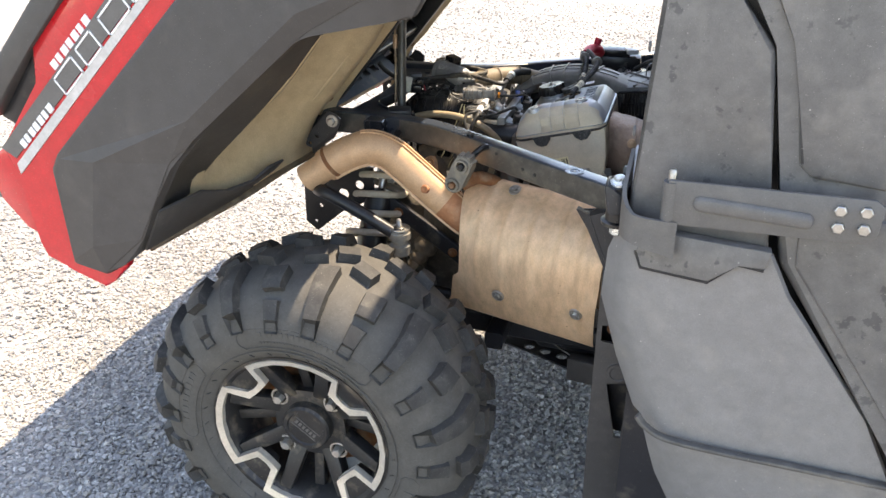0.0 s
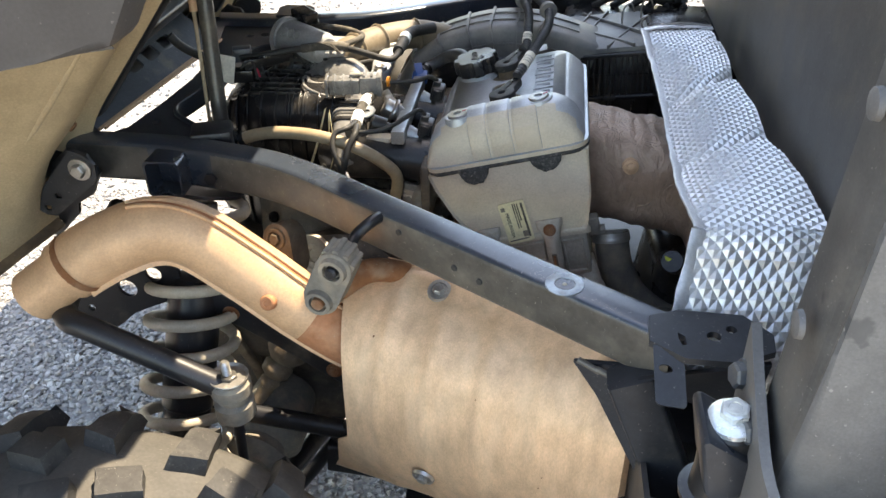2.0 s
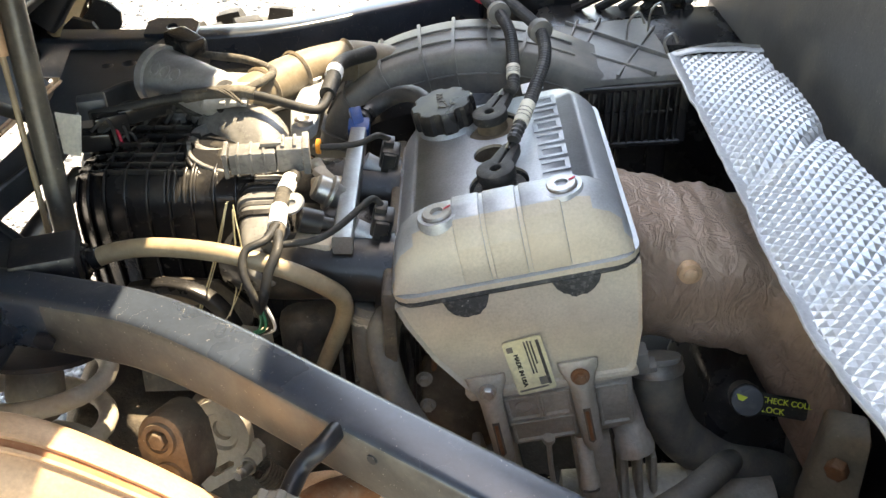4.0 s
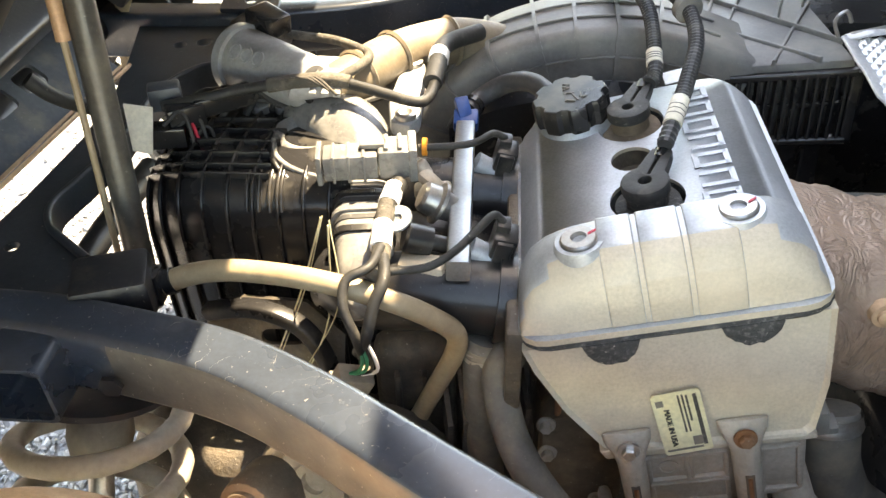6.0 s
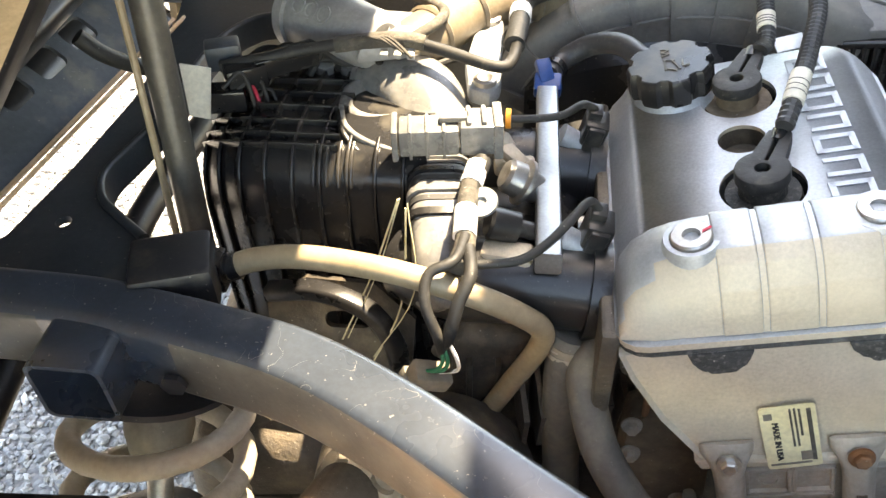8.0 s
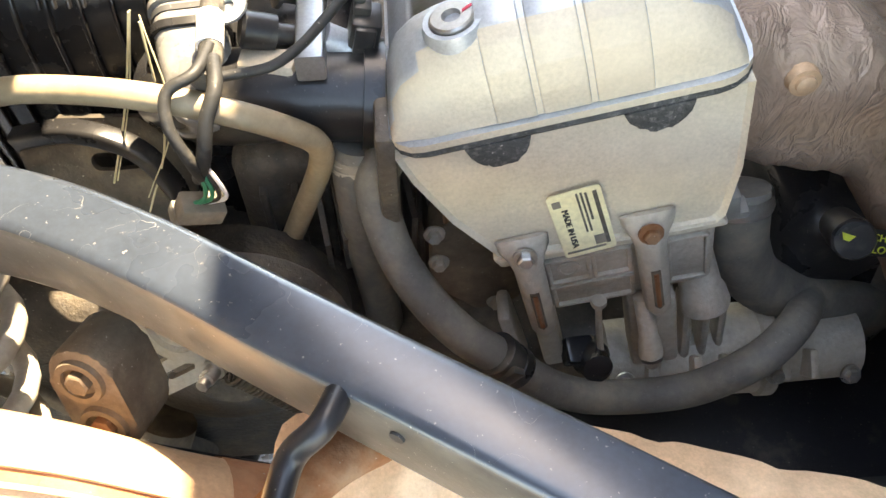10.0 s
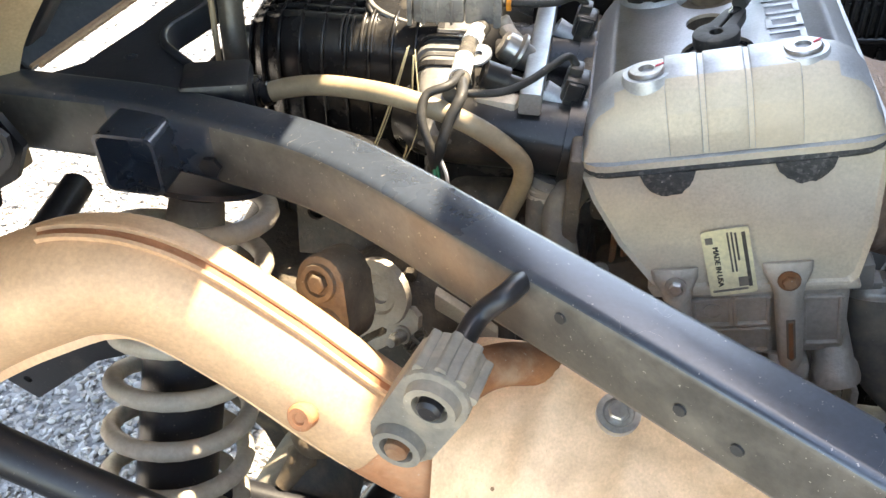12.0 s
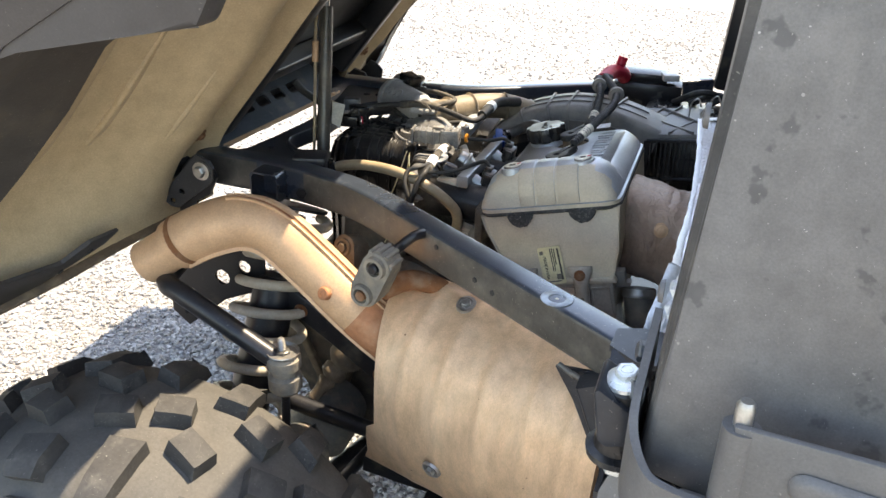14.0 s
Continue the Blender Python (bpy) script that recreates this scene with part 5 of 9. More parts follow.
carrier = thing("suspension_bracket", (-0.52, 1.70, 0.36), "brown grimy cast bracket behind the coil spring", "bracket")
bm = mesh()
plate_with_holes(bm, [(-0.66, 0.50), (-0.60, 0.56), (-0.40, 0.575), (-0.36, 0.36), (-0.52, 0.355), (-0.585, 0.36), (-0.60, 0.42)], [[(-0.565, 0.47), (-0.535, 0.485), (-0.53, 0.43), (-0.55, 0.415)]],
                 (1, 0, 0), (0, 0, 1), (0.0, 1.715, 0.0), 0.012)
part("web", bm, M_GRIME, carrier)
bm = mesh()
sweep(bm, [(-0.615, 1.705, 0.545), (-0.572, 1.703, 0.45), (-0.552, 1.702, 0.375)], rounded(0.014, 0.018, 0.003), up=(0, 1, 0))
part("cast_rib", bm, M_MOUNT, carrier)
bm = mesh()
sweep(bm, [(-0.50, 1.705, 0.53), (-0.525, 1.703, 0.45), (-0.545, 1.702, 0.375)], rounded(0.014, 0.018, 0.003), up=(0, 1, 0))
part("cast_rib", bm, M_MOUNT, carrier)

# ---- exhaust ----
tail = thing("tailpipe", (-0.5, 1.5, 0.75), "heat-stained tan tailpipe curving down to the muffler", "exhaust pipe")
PIPE = [(-0.658, 1.482, 0.774), (-0.640, 1.486, 0.787), (-0.604, 1.495, 0.806), (-0.567, 1.510, 0.814), (-0.530, 1.520, 0.802), (-0.479, 1.525, 0.760), (-0.422, 1.522, 0.715), (-0.375, 1.525, 0.678), (-0.34, 1.535, 0.65)]
bm = mesh()
sweep(bm, curve(PIPE, 10), circle(0.0345, 28), caps=False)
sleeve = part("pipe_sleeve", bm, M_PIPE, tail, "tan dusty pipe sleeve")
def pipe_strip(name, across, lift, low, high, half, mat, label, first=4):
    """A thin strip along the pipe, set across and up from its axis."""
    bm = mesh()
    path = curve(PIPE, 10)[first:74]
    rows = []
    for i, p in enumerate(path):
        along = (path[min(i + 1, len(path) - 1)] - path[max(i - 1, 0)]).normalized()
        side = Vector((0, 1, 0))
        side = (side - along * side.dot(along)).normalized()
        top = along.cross(side)
        if top.z < 0:
            top = -top
        d1 = (side * across + top * lift).normalized()
        d2 = d1.cross(along)
        rows.append([bm.verts.new(p + d1 * r + d2 * w) for r, w in ((low, half), (high, half), (high, -half), (low, -half))])
    for r, s in zip(rows, rows[1:]):
        for i in range(4):
            bm.faces.new((r[i], r[(i + 1) % 4], s[(i + 1) % 4], s[i]))
    bm.faces.new(rows[0])
    bm.faces.new(rows[-1])
    return part(name, bm, mat, sleeve, label)


pipe_strip("seam_flange", -0.04, 1.0, 0.03, 0.0378, 0.0012, M_PIPE, "folded seam flange along the pipe", 26)
pipe_strip("seam_flange", -0.27, 0.96, 0.03, 0.0378, 0.0012, M_PIPE, "folded seam flange along the pipe", 26)
pipe_strip("seam_joint", -0.155, 0.985, 0.03, 0.0350, 0.0036, M_RUSTPIPE, "rusty joint between the pipe halves", 26)
pipe_strip("lower_flange", -0.45, -0.89, 0.03, 0.0395, 0.0014, M_PIPE, "folded lower seam flange")
bm = mesh()
sweep(bm, curve(PIPE, 10)[62:], circle(0.0352, 28), caps=False)
part("rusted_end", bm, M_RUSTPIPE, sleeve, "orange rusted end of the pipe")
bm = mesh()
T0, T1 = Vector((-0.700, 1.473, 0.744)), Vector((-0.648, 1.484, 0.7815))
m = facing(T0, T1 - T0)
lathe(bm, [(0.072, 0.029), (0.0, 0.030), (0.0, 0.0275), (0.06, 0.0265)], m, 28, caps=False)
part("tip", bm, M_PIPE, tail, "open pipe tip with a crimped joint")
bm = mesh()
lathe(bm, [(0.058, 0.031), (0.062, 0.033), (0.068, 0.036), (0.074, 0.0352)], m, 28, caps=False)
part("weld_bead", bm, M_RUST, tail, "rusty weld bead")
bm = mesh()
lathe(bm, [(-0.004, 0.0088), (0.003, 0.0085), (0.0045, 0.007), (0.0045, 0.004), (0.003, 0.003)], facing((-0.4466, 1.4880, 0.7430), (-0.2, -0.9, 0.4)), 16)
part("rusty_stub", bm, M_RUSTPIPE, tail, "small rusty welded stub")

muffler = thing("muffler", (-0.22, 1.55, 0.5), "rusty muffler behind a tan ribbed heat shield", "muffler")
AX = Vector((0.165, -0.047, 0.0)).normalized()
MC = Vector((-0.222, 1.549, 0.622))
bm = mesh()
lathe(bm, [(-0.125, 0.03), (-0.115, 0.06), (-0.10, 0.074), (0.18, 0.074), (0.195, 0.065), (0.205, 0.03)], facing(MC + Vector((-0.005, -0.022, -0.012)), AX), 40)
part("muffler_can", bm, M_PIPE, muffler, "heat-stained steel muffler can")
bm = mesh()
out_dir = Vector((-AX.y, AX.x, 0)) * -1
NS, NA = 44, 40
PROFILE = curve([(0.002, 0, 0.124), (0.02, 0, 0.132), (0.042, 0, 0.126), (0.083, 0, 0.102), (0.112, 0, 0.062), (0.126, 0, 0.01), (0.123, 0, -0.045), (0.112, 0, -0.09), (0.100, 0, -0.12), (0.088, 0, -0.146), (0.072, 0, -0.154)], 4)
rows = []
for i, q in enumerate(PROFILE):
    k = i / (len(PROFILE) - 1)
    left = -0.115 - 0.033 * (q.z / 0.14) ** 2 - (0.012 if q.z < -0.05 else 0.0)
    right = 0.188 - 0.016 * max(0.0, -q.z / 0.15)
    if k > 0.93:
        left, right = left + 0.012 * (k - 0.93) / 0.07, right - 0.02 * (k - 0.93) / 0.07
    notch = 0.05 * math.exp(-((k - 0.06) / 0.07) ** 2)
    row = []
    for j in range(NS + 1):
        s = left + notch + (right - left - notch) * j / NS
        rib = sum(0.005 * math.exp(-((s - c) / 0.007) ** 2) for c in (-0.075, -0.02, 0.04, 0.10, 0.15))
        flat = rib + 0.003 * noise.noise((s * 14, k * 7, 4.0)) + 0.001 * noise.noise((s * 50, k * 25, 2.0))
        row.append(bm.verts.new(MC + AX * s + out_dir * (q.x + flat * 0.8) + Vector((0, 0, q.z + flat * 0.6))))
    rows.append(row)
for r, s in zip(rows, rows[1:]):
    for j in range(NS):
        bm.faces.new((r[j], r[j + 1], s[j + 1], s[j]))
up = bmesh.ops.extrude_face_region(bm, geom=list(bm.faces), use_keep_orig=True)
bmesh.ops.translate(bm, vec=-out_dir * 0.002, verts=[v for v in up["geom"] if isinstance(v, bmesh.types.BMVert)])
shield = part("heat_shield", bm, M_SHIELD, muffler, "tan dusty sheet-metal heat shield with soft ribs", 50)
for at, way in (((-0.280, 1.4385, 0.549), (-0.25, -0.9, -0.3)), ((-0.117, 1.3925, 0.558), (-0.25, -0.9, -0.3)), ((-0.268, 1.520, 0.749), (-0.1, -0.35, 0.9))):
    way = way or (Vector(at) - MC - AX * (Vector(at) - MC).dot(AX))
    bm = mesh()
    lathe(bm, [(-0.002, 0.0135), (0.002, 0.0125), (0.002, 0.009), (0.0005, 0.008)], facing(at, way), 22)
    bolt(bm, at, way, 0.0062, 0.006)
    part("shield_bolt", bm, M_CHROME, shield, "dusty bolt in a dished washer")
hanger = thing("exhaust_hanger", (-0.37, 1.47, 0.78), "grey rubber exhaust hanger on a bent steel rod", "exhaust hanger")
bm = mesh()
u1 = Vector((-0.019, 0.004, -0.042)).normalized()
v1 = Vector((0.9, -0.15, -0.42)).normalized()
v1 = (v1 - u1 * v1.dot(u1)).normalized()
n1 = u1.cross(v1).normalized()
if n1.y > 0:
    n1 = -n1
H0, H1 = Vector((-0.362, 1.458, 0.812)), Vector((-0.381, 1.462, 0.770))
outline = []
for k in range(13):
    a = math.pi * k / 12
    outline.append(H0 + v1 * (0.0185 * math.cos(a)) - u1 * (0.0185 * math.sin(a)))
for k in range(13):
    a = math.pi * k / 12
    outline.append(H1 - v1 * (0.0185 * math.cos(a)) + u1 * (0.0185 * math.sin(a)))
prism(bm, outline, -n1 * 0.030, 0.003)
rubber = part("rubber_block", bm, M_RUBBER, hanger, "oval grey rubber isolator")
for k in range(4):
    a = math.pi * (0.2 + 0.2 * k)
    at = H0 + v1 * (0.018 * math.cos(a)) - u1 * (0.018 * math.sin(a))
    bm = mesh()
    sweep(bm, [at - n1 * 0.003, at - n1 * 0.028], rounded(0.006, 0.006, 0.002), up=u1)
    part("rubber_rib", bm, M_RUBBER, rubber)
bm = mesh()
for h in (H0, H1):
    lathe(bm, [(0, 0.0145), (0.006, 0.0135), (0.006, 0.0095), (-0.002, 0.0085)], facing(h + n1 * 0.0, n1), 22)
part("collar", bm, M_RUBBER, rubber)
for h, mat, lab in ((H0, M_BLACK, "black rod end"), (H1, M_RUST, "rusty rod end")):
    bm = mesh()
    lathe(bm, [(-0.03, 0.0065), (0.007, 0.0065), (0.009, 0.0045)], facing(h, n1), 14)
    part("rod_end", bm, mat, hanger, lab)
bm = mesh()
tube(bm, [H0 - n1 * 0.03, H0 - n1 * 0.052 + Vector((0.004, 0, 0.008)), (-0.335, 1.518, 0.832), (-0.325, 1.545, 0.826)], 0.0062, 12, 6)
part("hanger_rod", bm, M_BLACK, hanger, "bent black steel rod")
bm = mesh()
tube(bm, [(-0.372, 1.50, 0.758), (-0.345, 1.525, 0.765), (-0.318, 1.545, 0.752), (-0.30, 1.555, 0.735)], 0.013, 16, 6)
part("pipe_lug", bm, M_RUST, hanger, "rusty pipe lug")

# ---- engine ----
engine = thing("engine", (-0.21, 1.8, 0.5), "twin-cylinder engine with a cast aluminium valve cover", "engine")
LEAN_ENGINE = radians(14)
EO = Vector((-0.211, 1.69, 0.817))
EA = Vector((math.cos(LEAN_ENGINE), 0, math.sin(LEAN_ENGINE)))
EC = Vector((-math.sin(LEAN_ENGINE), 0, math.cos(LEAN_ENGINE)))


def eng(a, b, c):
    """a across the valve cover, b along it away from its near end, c up from its gasket."""
    return EO + EA * a + Vector((0, b, 0)) + EC * c


def loft(bm, rings, close_ends=True):
    made = [[bm.verts.new(p) for p in ring] for ring in rings]
    n = len(made[0])
    for r, s in zip(made, made[1:]):
        for i in range(n):
            j = (i + 1) % n
            bm.faces.new((r[i], r[j], s[j], s[i]))
    if close_ends:
        bm.faces.new(made[0][::-1])
        bm.faces.new(made[-1])
    return bm


LONG = 0.25


def cover_ring(half_left, half_right, near, far, c, r=0.02):
    pts = []
    for cx, cy, a0 in ((half_right - r, far - r, 0), (-half_left + r, far - r, 90), (-half_left + r, near + r, 180), (half_right - r, near + r, 270)):
        for k in range(5):
            a = radians(a0 + 22.5 * k)
            pts.append(eng(cx + r * math.cos(a), cy + r * math.sin(a), c))
    return pts


bm = mesh()
loft(bm, [cover_ring(0.0985, 0.0985, -0.004, LONG, 0.001), cover_ring(0.0985, 0.0985, -0.004, LONG, 0.006), cover_ring(0.095, 0.095, 0.0, LONG, 0.0065),
          cover_ring(0.092, 0.093, 0.001, LONG, 0.014, 0.022), cover_ring(0.083, 0.086, 0.004, LONG - 0.002, 0.0235, 0.022), cover_ring(0.0785, 0.080, 0.007, LONG - 0.004, 0.0295, 0.02),
          cover_ring(0.076, 0.077, 0.010, LONG - 0.006, 0.0315, 0.018), cover_ring(0.072, 0.073, 0.014, LONG - 0.01, 0.032, 0.016)], False)
TOP = [((p - EO).dot(EA), p.y - EO.y) for p in cover_ring(0.072, 0.073, 0.014, LONG - 0.01, 0.032, 0.016)]
plate_with_holes(bm, TOP, [ring_hole(-0.002, 0.196, 0.0258, 28), ring_hole(-0.001, 0.094, 0.0258, 28), ring_hole(-0.006, 0.146, 0.0155, 22)], EA, (0, 1, 0), eng(0, 0, 0.032), -0.003)
bmesh.ops.remove_doubles(bm, verts=bm.verts, dist=0.0002)
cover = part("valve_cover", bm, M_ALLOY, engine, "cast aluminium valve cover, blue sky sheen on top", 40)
# raised hump at the near end
bm = mesh()
SHAPE = [(-0.0005, 0.007), (0.001, 0.022), (0.005, 0.036), (0.013, 0.048), (0.022, 0.0535), (0.034, 0.056), (0.047, 0.056), (0.0525, 0.052), (0.058, 0.030), (0.060, 0.012)]
rings = []
for a, k in ((-0.0945, 0.18), (-0.090, 0.42), (-0.082, 0.68), (-0.070, 0.86), (-0.058, 0.945), (-0.044, 0.985), (-0.030, 1.0), (0.036, 1.0), (0.056, 0.985), (0.068, 0.93), (0.080, 0.78), (0.088, 0.55), (0.0935, 0.2)):
    rings.append([eng(a, b + (1 - k) * 0.004, 0.007 + (c - 0.007) * k) for b, c in SHAPE])
loft(bm, rings)
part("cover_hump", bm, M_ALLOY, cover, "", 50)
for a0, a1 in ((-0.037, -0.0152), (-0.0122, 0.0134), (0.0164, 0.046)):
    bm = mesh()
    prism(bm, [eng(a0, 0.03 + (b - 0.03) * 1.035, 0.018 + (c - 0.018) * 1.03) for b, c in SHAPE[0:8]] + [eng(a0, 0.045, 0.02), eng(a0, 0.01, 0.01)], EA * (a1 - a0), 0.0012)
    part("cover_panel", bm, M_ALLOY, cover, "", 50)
for at in ((-0.048, 0.031), (0.049, 0.036)):
    bm = mesh()
    lathe(bm, [(-0.03, 0.021), (0.0, 0.0165), (0.003, 0.0155), (0.003, 0.0125), (0.001, 0.012)], facing(eng(at[0], at[1], 0.0525), EC), 28)
    part("bolt_boss", bm, M_ALLOY, cover)
    bm = mesh()
    lathe(bm, [(0.001, 0.0118), (0.0045, 0.0118), (0.0055, 0.0108), (0.0055, 0.0052), (0.001, 0.0048)], facing(eng(at[0], at[1], 0.0525), EC), 26)
    part("cover_bolt", bm, M_CHROME, cover, "bright socket bolt with a red paint mark")
    bm = mesh()
    prism(bm, [eng(at[0] + 0.006, at[1] + 0.0, 0.0582), eng(at[0] + 0.0115, at[1] + 0.003, 0.0582), eng(at[0] + 0.0112, at[1] + 0.005, 0.0582), eng(at[0] + 0.006, at[1] + 0.002, 0.0582)], EC * 0.0004)
    part("paint_mark", bm, M_REDCAP, cover)
# raised cast marks down the cover in place of the maker's name
for k in range(7):
    b = 0.072 + k * 0.0235
    bm = mesh()
    for off, shift, sx, sy in ((0.037, 0.008, 0.004, 0.018), (0.058, 0.008, 0.004, 0.018), (0.0475, 0.001, 0.022, 0.004), (0.0475, 0.015, 0.022, 0.004))[k % 2:]:
        block(bm, (sx, sy, 0.0012), Matrix.Translation(eng(off, b + shift, 0.0324)) @ Matrix.Rotation(-LEAN_ENGINE, 4, "Y"))
    part("cast_mark", bm, M_ALLOY, cover, "", 0)
# faces of the cover turned to the near end take the head's tan material
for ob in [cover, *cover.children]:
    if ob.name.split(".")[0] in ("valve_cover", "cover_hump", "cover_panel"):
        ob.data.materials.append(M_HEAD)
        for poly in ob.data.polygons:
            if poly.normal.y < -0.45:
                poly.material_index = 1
# gasket bead with squeezed-out sealant
bm = mesh()
loft(bm, [cover_ring(0.0975, 0.0975, -0.003, LONG, -0.0045), cover_ring(0.0985, 0.0985, -0.0045, LONG, -0.002), cover_ring(0.0975, 0.0975, -0.003, LONG, 0.001)])
gasket = part("gasket", bm, M_GASKET, engine, "black cover gasket")
for a0, wide in ((-0.0395, 0.0185), (0.047, 0.019)):
    bm = mesh()
    outline = []
    for k in range(15):
        t = k / 14
        drop = 0.019 * (math.sin(math.pi * t) ** 0.55) * (1 + 0.35 * noise.noise((t * 9, a0 * 50, 1)))
        outline.append(eng(a0 - wide + 2 * wide * t, -0.0052, -0.003 - drop))
    prism(bm, outline, (0, 0.008, 0), 0.001)
    part("sealant_tab", bm, M_GASKET, gasket, "speckled black sealant tab")
# the head, tapering on one side
def face_b(c):
    """The near face of the head leans out towards its foot."""
    return -0.001 + 0.155 * min(0.0, c + 0.003)


HEAD = [(-0.0965, -0.003), (-0.092, -0.022), (-0.078, -0.058), (-0.058, -0.092), (-0.050, -0.098), (0.074, -0.101), (0.080, -0.096), (0.090, -0.06), (0.0965, -0.003)]
HEAD_IN = [(a * 0.97, -0.05 + (c + 0.05) * 0.95) for a, c in HEAD]
bm = mesh()
loft(bm, [[eng(a, face_b(c) + 0.0035, c) for a, c in HEAD_IN], [eng(a, face_b(c), c) for a, c in HEAD], [eng(a, LONG - 0.002, c) for a, c in HEAD]])
head = part("cylinder_head", bm, M_HEAD, engine, "dusty cast aluminium cylinder head")
bm = mesh()
prism(bm, [eng(a, -0.0158, c) for a, c in ((-0.062, -0.0955), (0.080, -0.0985), (0.083, -0.107), (-0.058, -0.106))], (0, 0.03, 0), 0.0025)
part("head_flange", bm, M_HEAD, head, "cast lip along the foot of the head")
# upper block with sunken fields
bm = mesh()
prism(bm, [eng(a, -0.012, c) for a, c in ((-0.052, -0.104), (0.077, -0.105), (0.074, -0.172), (-0.048, -0.172))], (0, LONG - 0.01, 0), 0.005)
blockob = part("cylinder_block", bm, M_BLOCK, engine, "grimy cast engine block")
for a0, a1, c0, c1 in ((-0.030, -0.004, -0.112, -0.138), (-0.001, 0.022, -0.112, -0.138), (-0.030, 0.022, -0.143, -0.166), (0.046, 0.070, -0.114, -0.160)):
    for p, q, w in (((a0, c0), (a1, c0), 0.003), ((a0, c1), (a1, c1), 0.003), ((a0, c0), (a0, c1), 0.003), ((a1, c0), (a1, c1), 0.003)):
        bm = mesh()
        sweep(bm, [eng(p[0], -0.0125, p[1]), eng(q[0], -0.0125, q[1])], rounded(w, 0.005, 0.001, 2), up=(0, 1, 0.001))
        part("block_rib", bm, M_BLOCK, blockob)
bm = mesh()
lathe(bm, [(-0.002, 0.0075), (0.0012, 0.0075), (0.0012, 0.0058), (0.0003, 0.0055), (0.0003, 0.0)], facing(eng(-0.017, -0.012, -0.125), (0, -1, 0)), 24, caps=False)
part("cast_ring", bm, M_BLOCK, blockob)
# bolt columns, leaning out, each with a long open slot
for a, mat in ((-0.041, M_CHROME), (0.035, M_RUST)):
    way = (eng(a, -0.034, -0.165) - eng(a, -0.019, -0.088)).normalized()
    out = way.cross(EA).normalized()
    if out.y > 0:
        out = -out
    top = eng(a, -0.018, -0.088)
    bm = mesh()
    rings = []
    for d, wide, deep in ((-0.008, 0.0165, 0.002), (0.0, 0.016, 0.005), (0.009, 0.0118, 0.0075), (0.018, 0.0098, 0.009), (0.05, 0.0092, 0.009), (0.074, 0.0085, 0.0085), (0.081, 0.005, 0.005)):
        mid = top + way * d - out * 0.004
        rings.append([mid + EA * (wide * math.cos(t)) + out * (deep * max(math.sin(t), -0.7)) for t in [2 * math.pi * k / 20 for k in range(20)]])
    loft(bm, rings)
    boss = part("head_boss", bm, M_BLOCK, head, "cast bolt column with an open slot", 50)
    bm = mesh()
    bolt(bm, top + way * 0.003 + out * 0.003, out, 0.0052, 0.006, 0.0078)
    part("head_bolt", bm, mat, boss)
    bm = mesh()
    prism(bm, [top + way * d + EA * w + out * 0.0058 for d, w in ((0.034, -0.003), (0.034, 0.003), (0.066, 0.003), (0.069, 0.0), (0.066, -0.003))], -out * 0.004)
    part("boss_slot", bm, M_GRIME, boss, "dark slot with a rusty stud")
    bm = mesh()
    tube(bm, [top + way * 0.036 + out * 0.0052, top + way * 0.066 + out * 0.0052], 0.0018, 8, 0)
    part("stud", bm, M_RUST, boss, "rusty stud")
# crankcase deck and the small castings on it
bm = mesh()
box(bm, (-0.19, 1.83, 0.47), (0.27, 0.30, 0.20), (0, -8, 0), 0.03, 3)
part("crankcase", bm, M_GRIME, engine, "grimy crankcase")
for x, y, z, sx, sy, sz, ry in ((-0.205, 1.685, 0.622, 0.016, 0.03, 0.085, 14), (-0.128, 1.682, 0.615, 0.034, 0.03, 0.075, 12), (-0.100, 1.685, 0.60, 0.008, 0.028, 0.06, 8), (-0.086, 1.685, 0.597, 0.007, 0.028, 0.06, 8),
                                (-0.226, 1.685, 0.60, 0.010, 0.03, 0.07, 16), (-0.072, 1.688, 0.594, 0.007, 0.026, 0.06, 8)):
    bm = mesh()
    box(bm, (x, y, z), (sx, sy, sz), (-8, -ry, 0), 0.004)
    part("deck_casting", bm, M_BLOCK, blockob, "grey cast rib on the crankcase deck")
bm = mesh()
tube(bm, [(-0.1736, 1.672, 0.656), (-0.170, 1.668, 0.63), (-0.165, 1.664, 0.602)], 0.0024, 8, 4)
lathe(bm, [(-0.004, 0.004), (0.0, 0.0058), (0.003, 0.0052)], facing((-0.1737, 1.672, 0.657), (-0.05, 0, 1)), 12)
part("dipstick_tube", bm, M_BLOCK, blockob, "thin dusty rod with a round head")
bm = mesh()
lathe(bm, [(0, 0.007), (0.03, 0.0065), (0.036, 0.008), (0.046, 0.0085), (0.048, 0.006)], facing((-0.146, 1.668, 0.668), (0.18, -0.5, -0.85)), 16)
part("bolt_lobe", bm, M_BLOCK, blockob, "cast bolt lobe")
bm = mesh()
bolt(bm, (-0.137, 1.643, 0.626), (0.18, -0.55, -0.8), 0.0052, 0.006, 0.0075)
part("case_bolt", bm, M_CHROME, blockob, "dusty flange bolt")
bm = mesh()
lathe(bm, [(0, 0.014), (0.010, 0.0145), (0.014, 0.0125), (0.026, 0.011), (0.028, 0.006)], facing((-0.172, 1.672, 0.588), (0.1, -0.8, 0.5)), 24)
box(bm, (-0.181, 1.668, 0.598), (0.022, 0.02, 0.016), (20, 10, 10), 0.003)
sensor = part("sensor", bm, M_PLASTIC, blockob, "black round sensor with a plug")
bm = mesh()
m = facing((-0.112, 1.70, 0.685), (0.32, -0.42, -0.85))
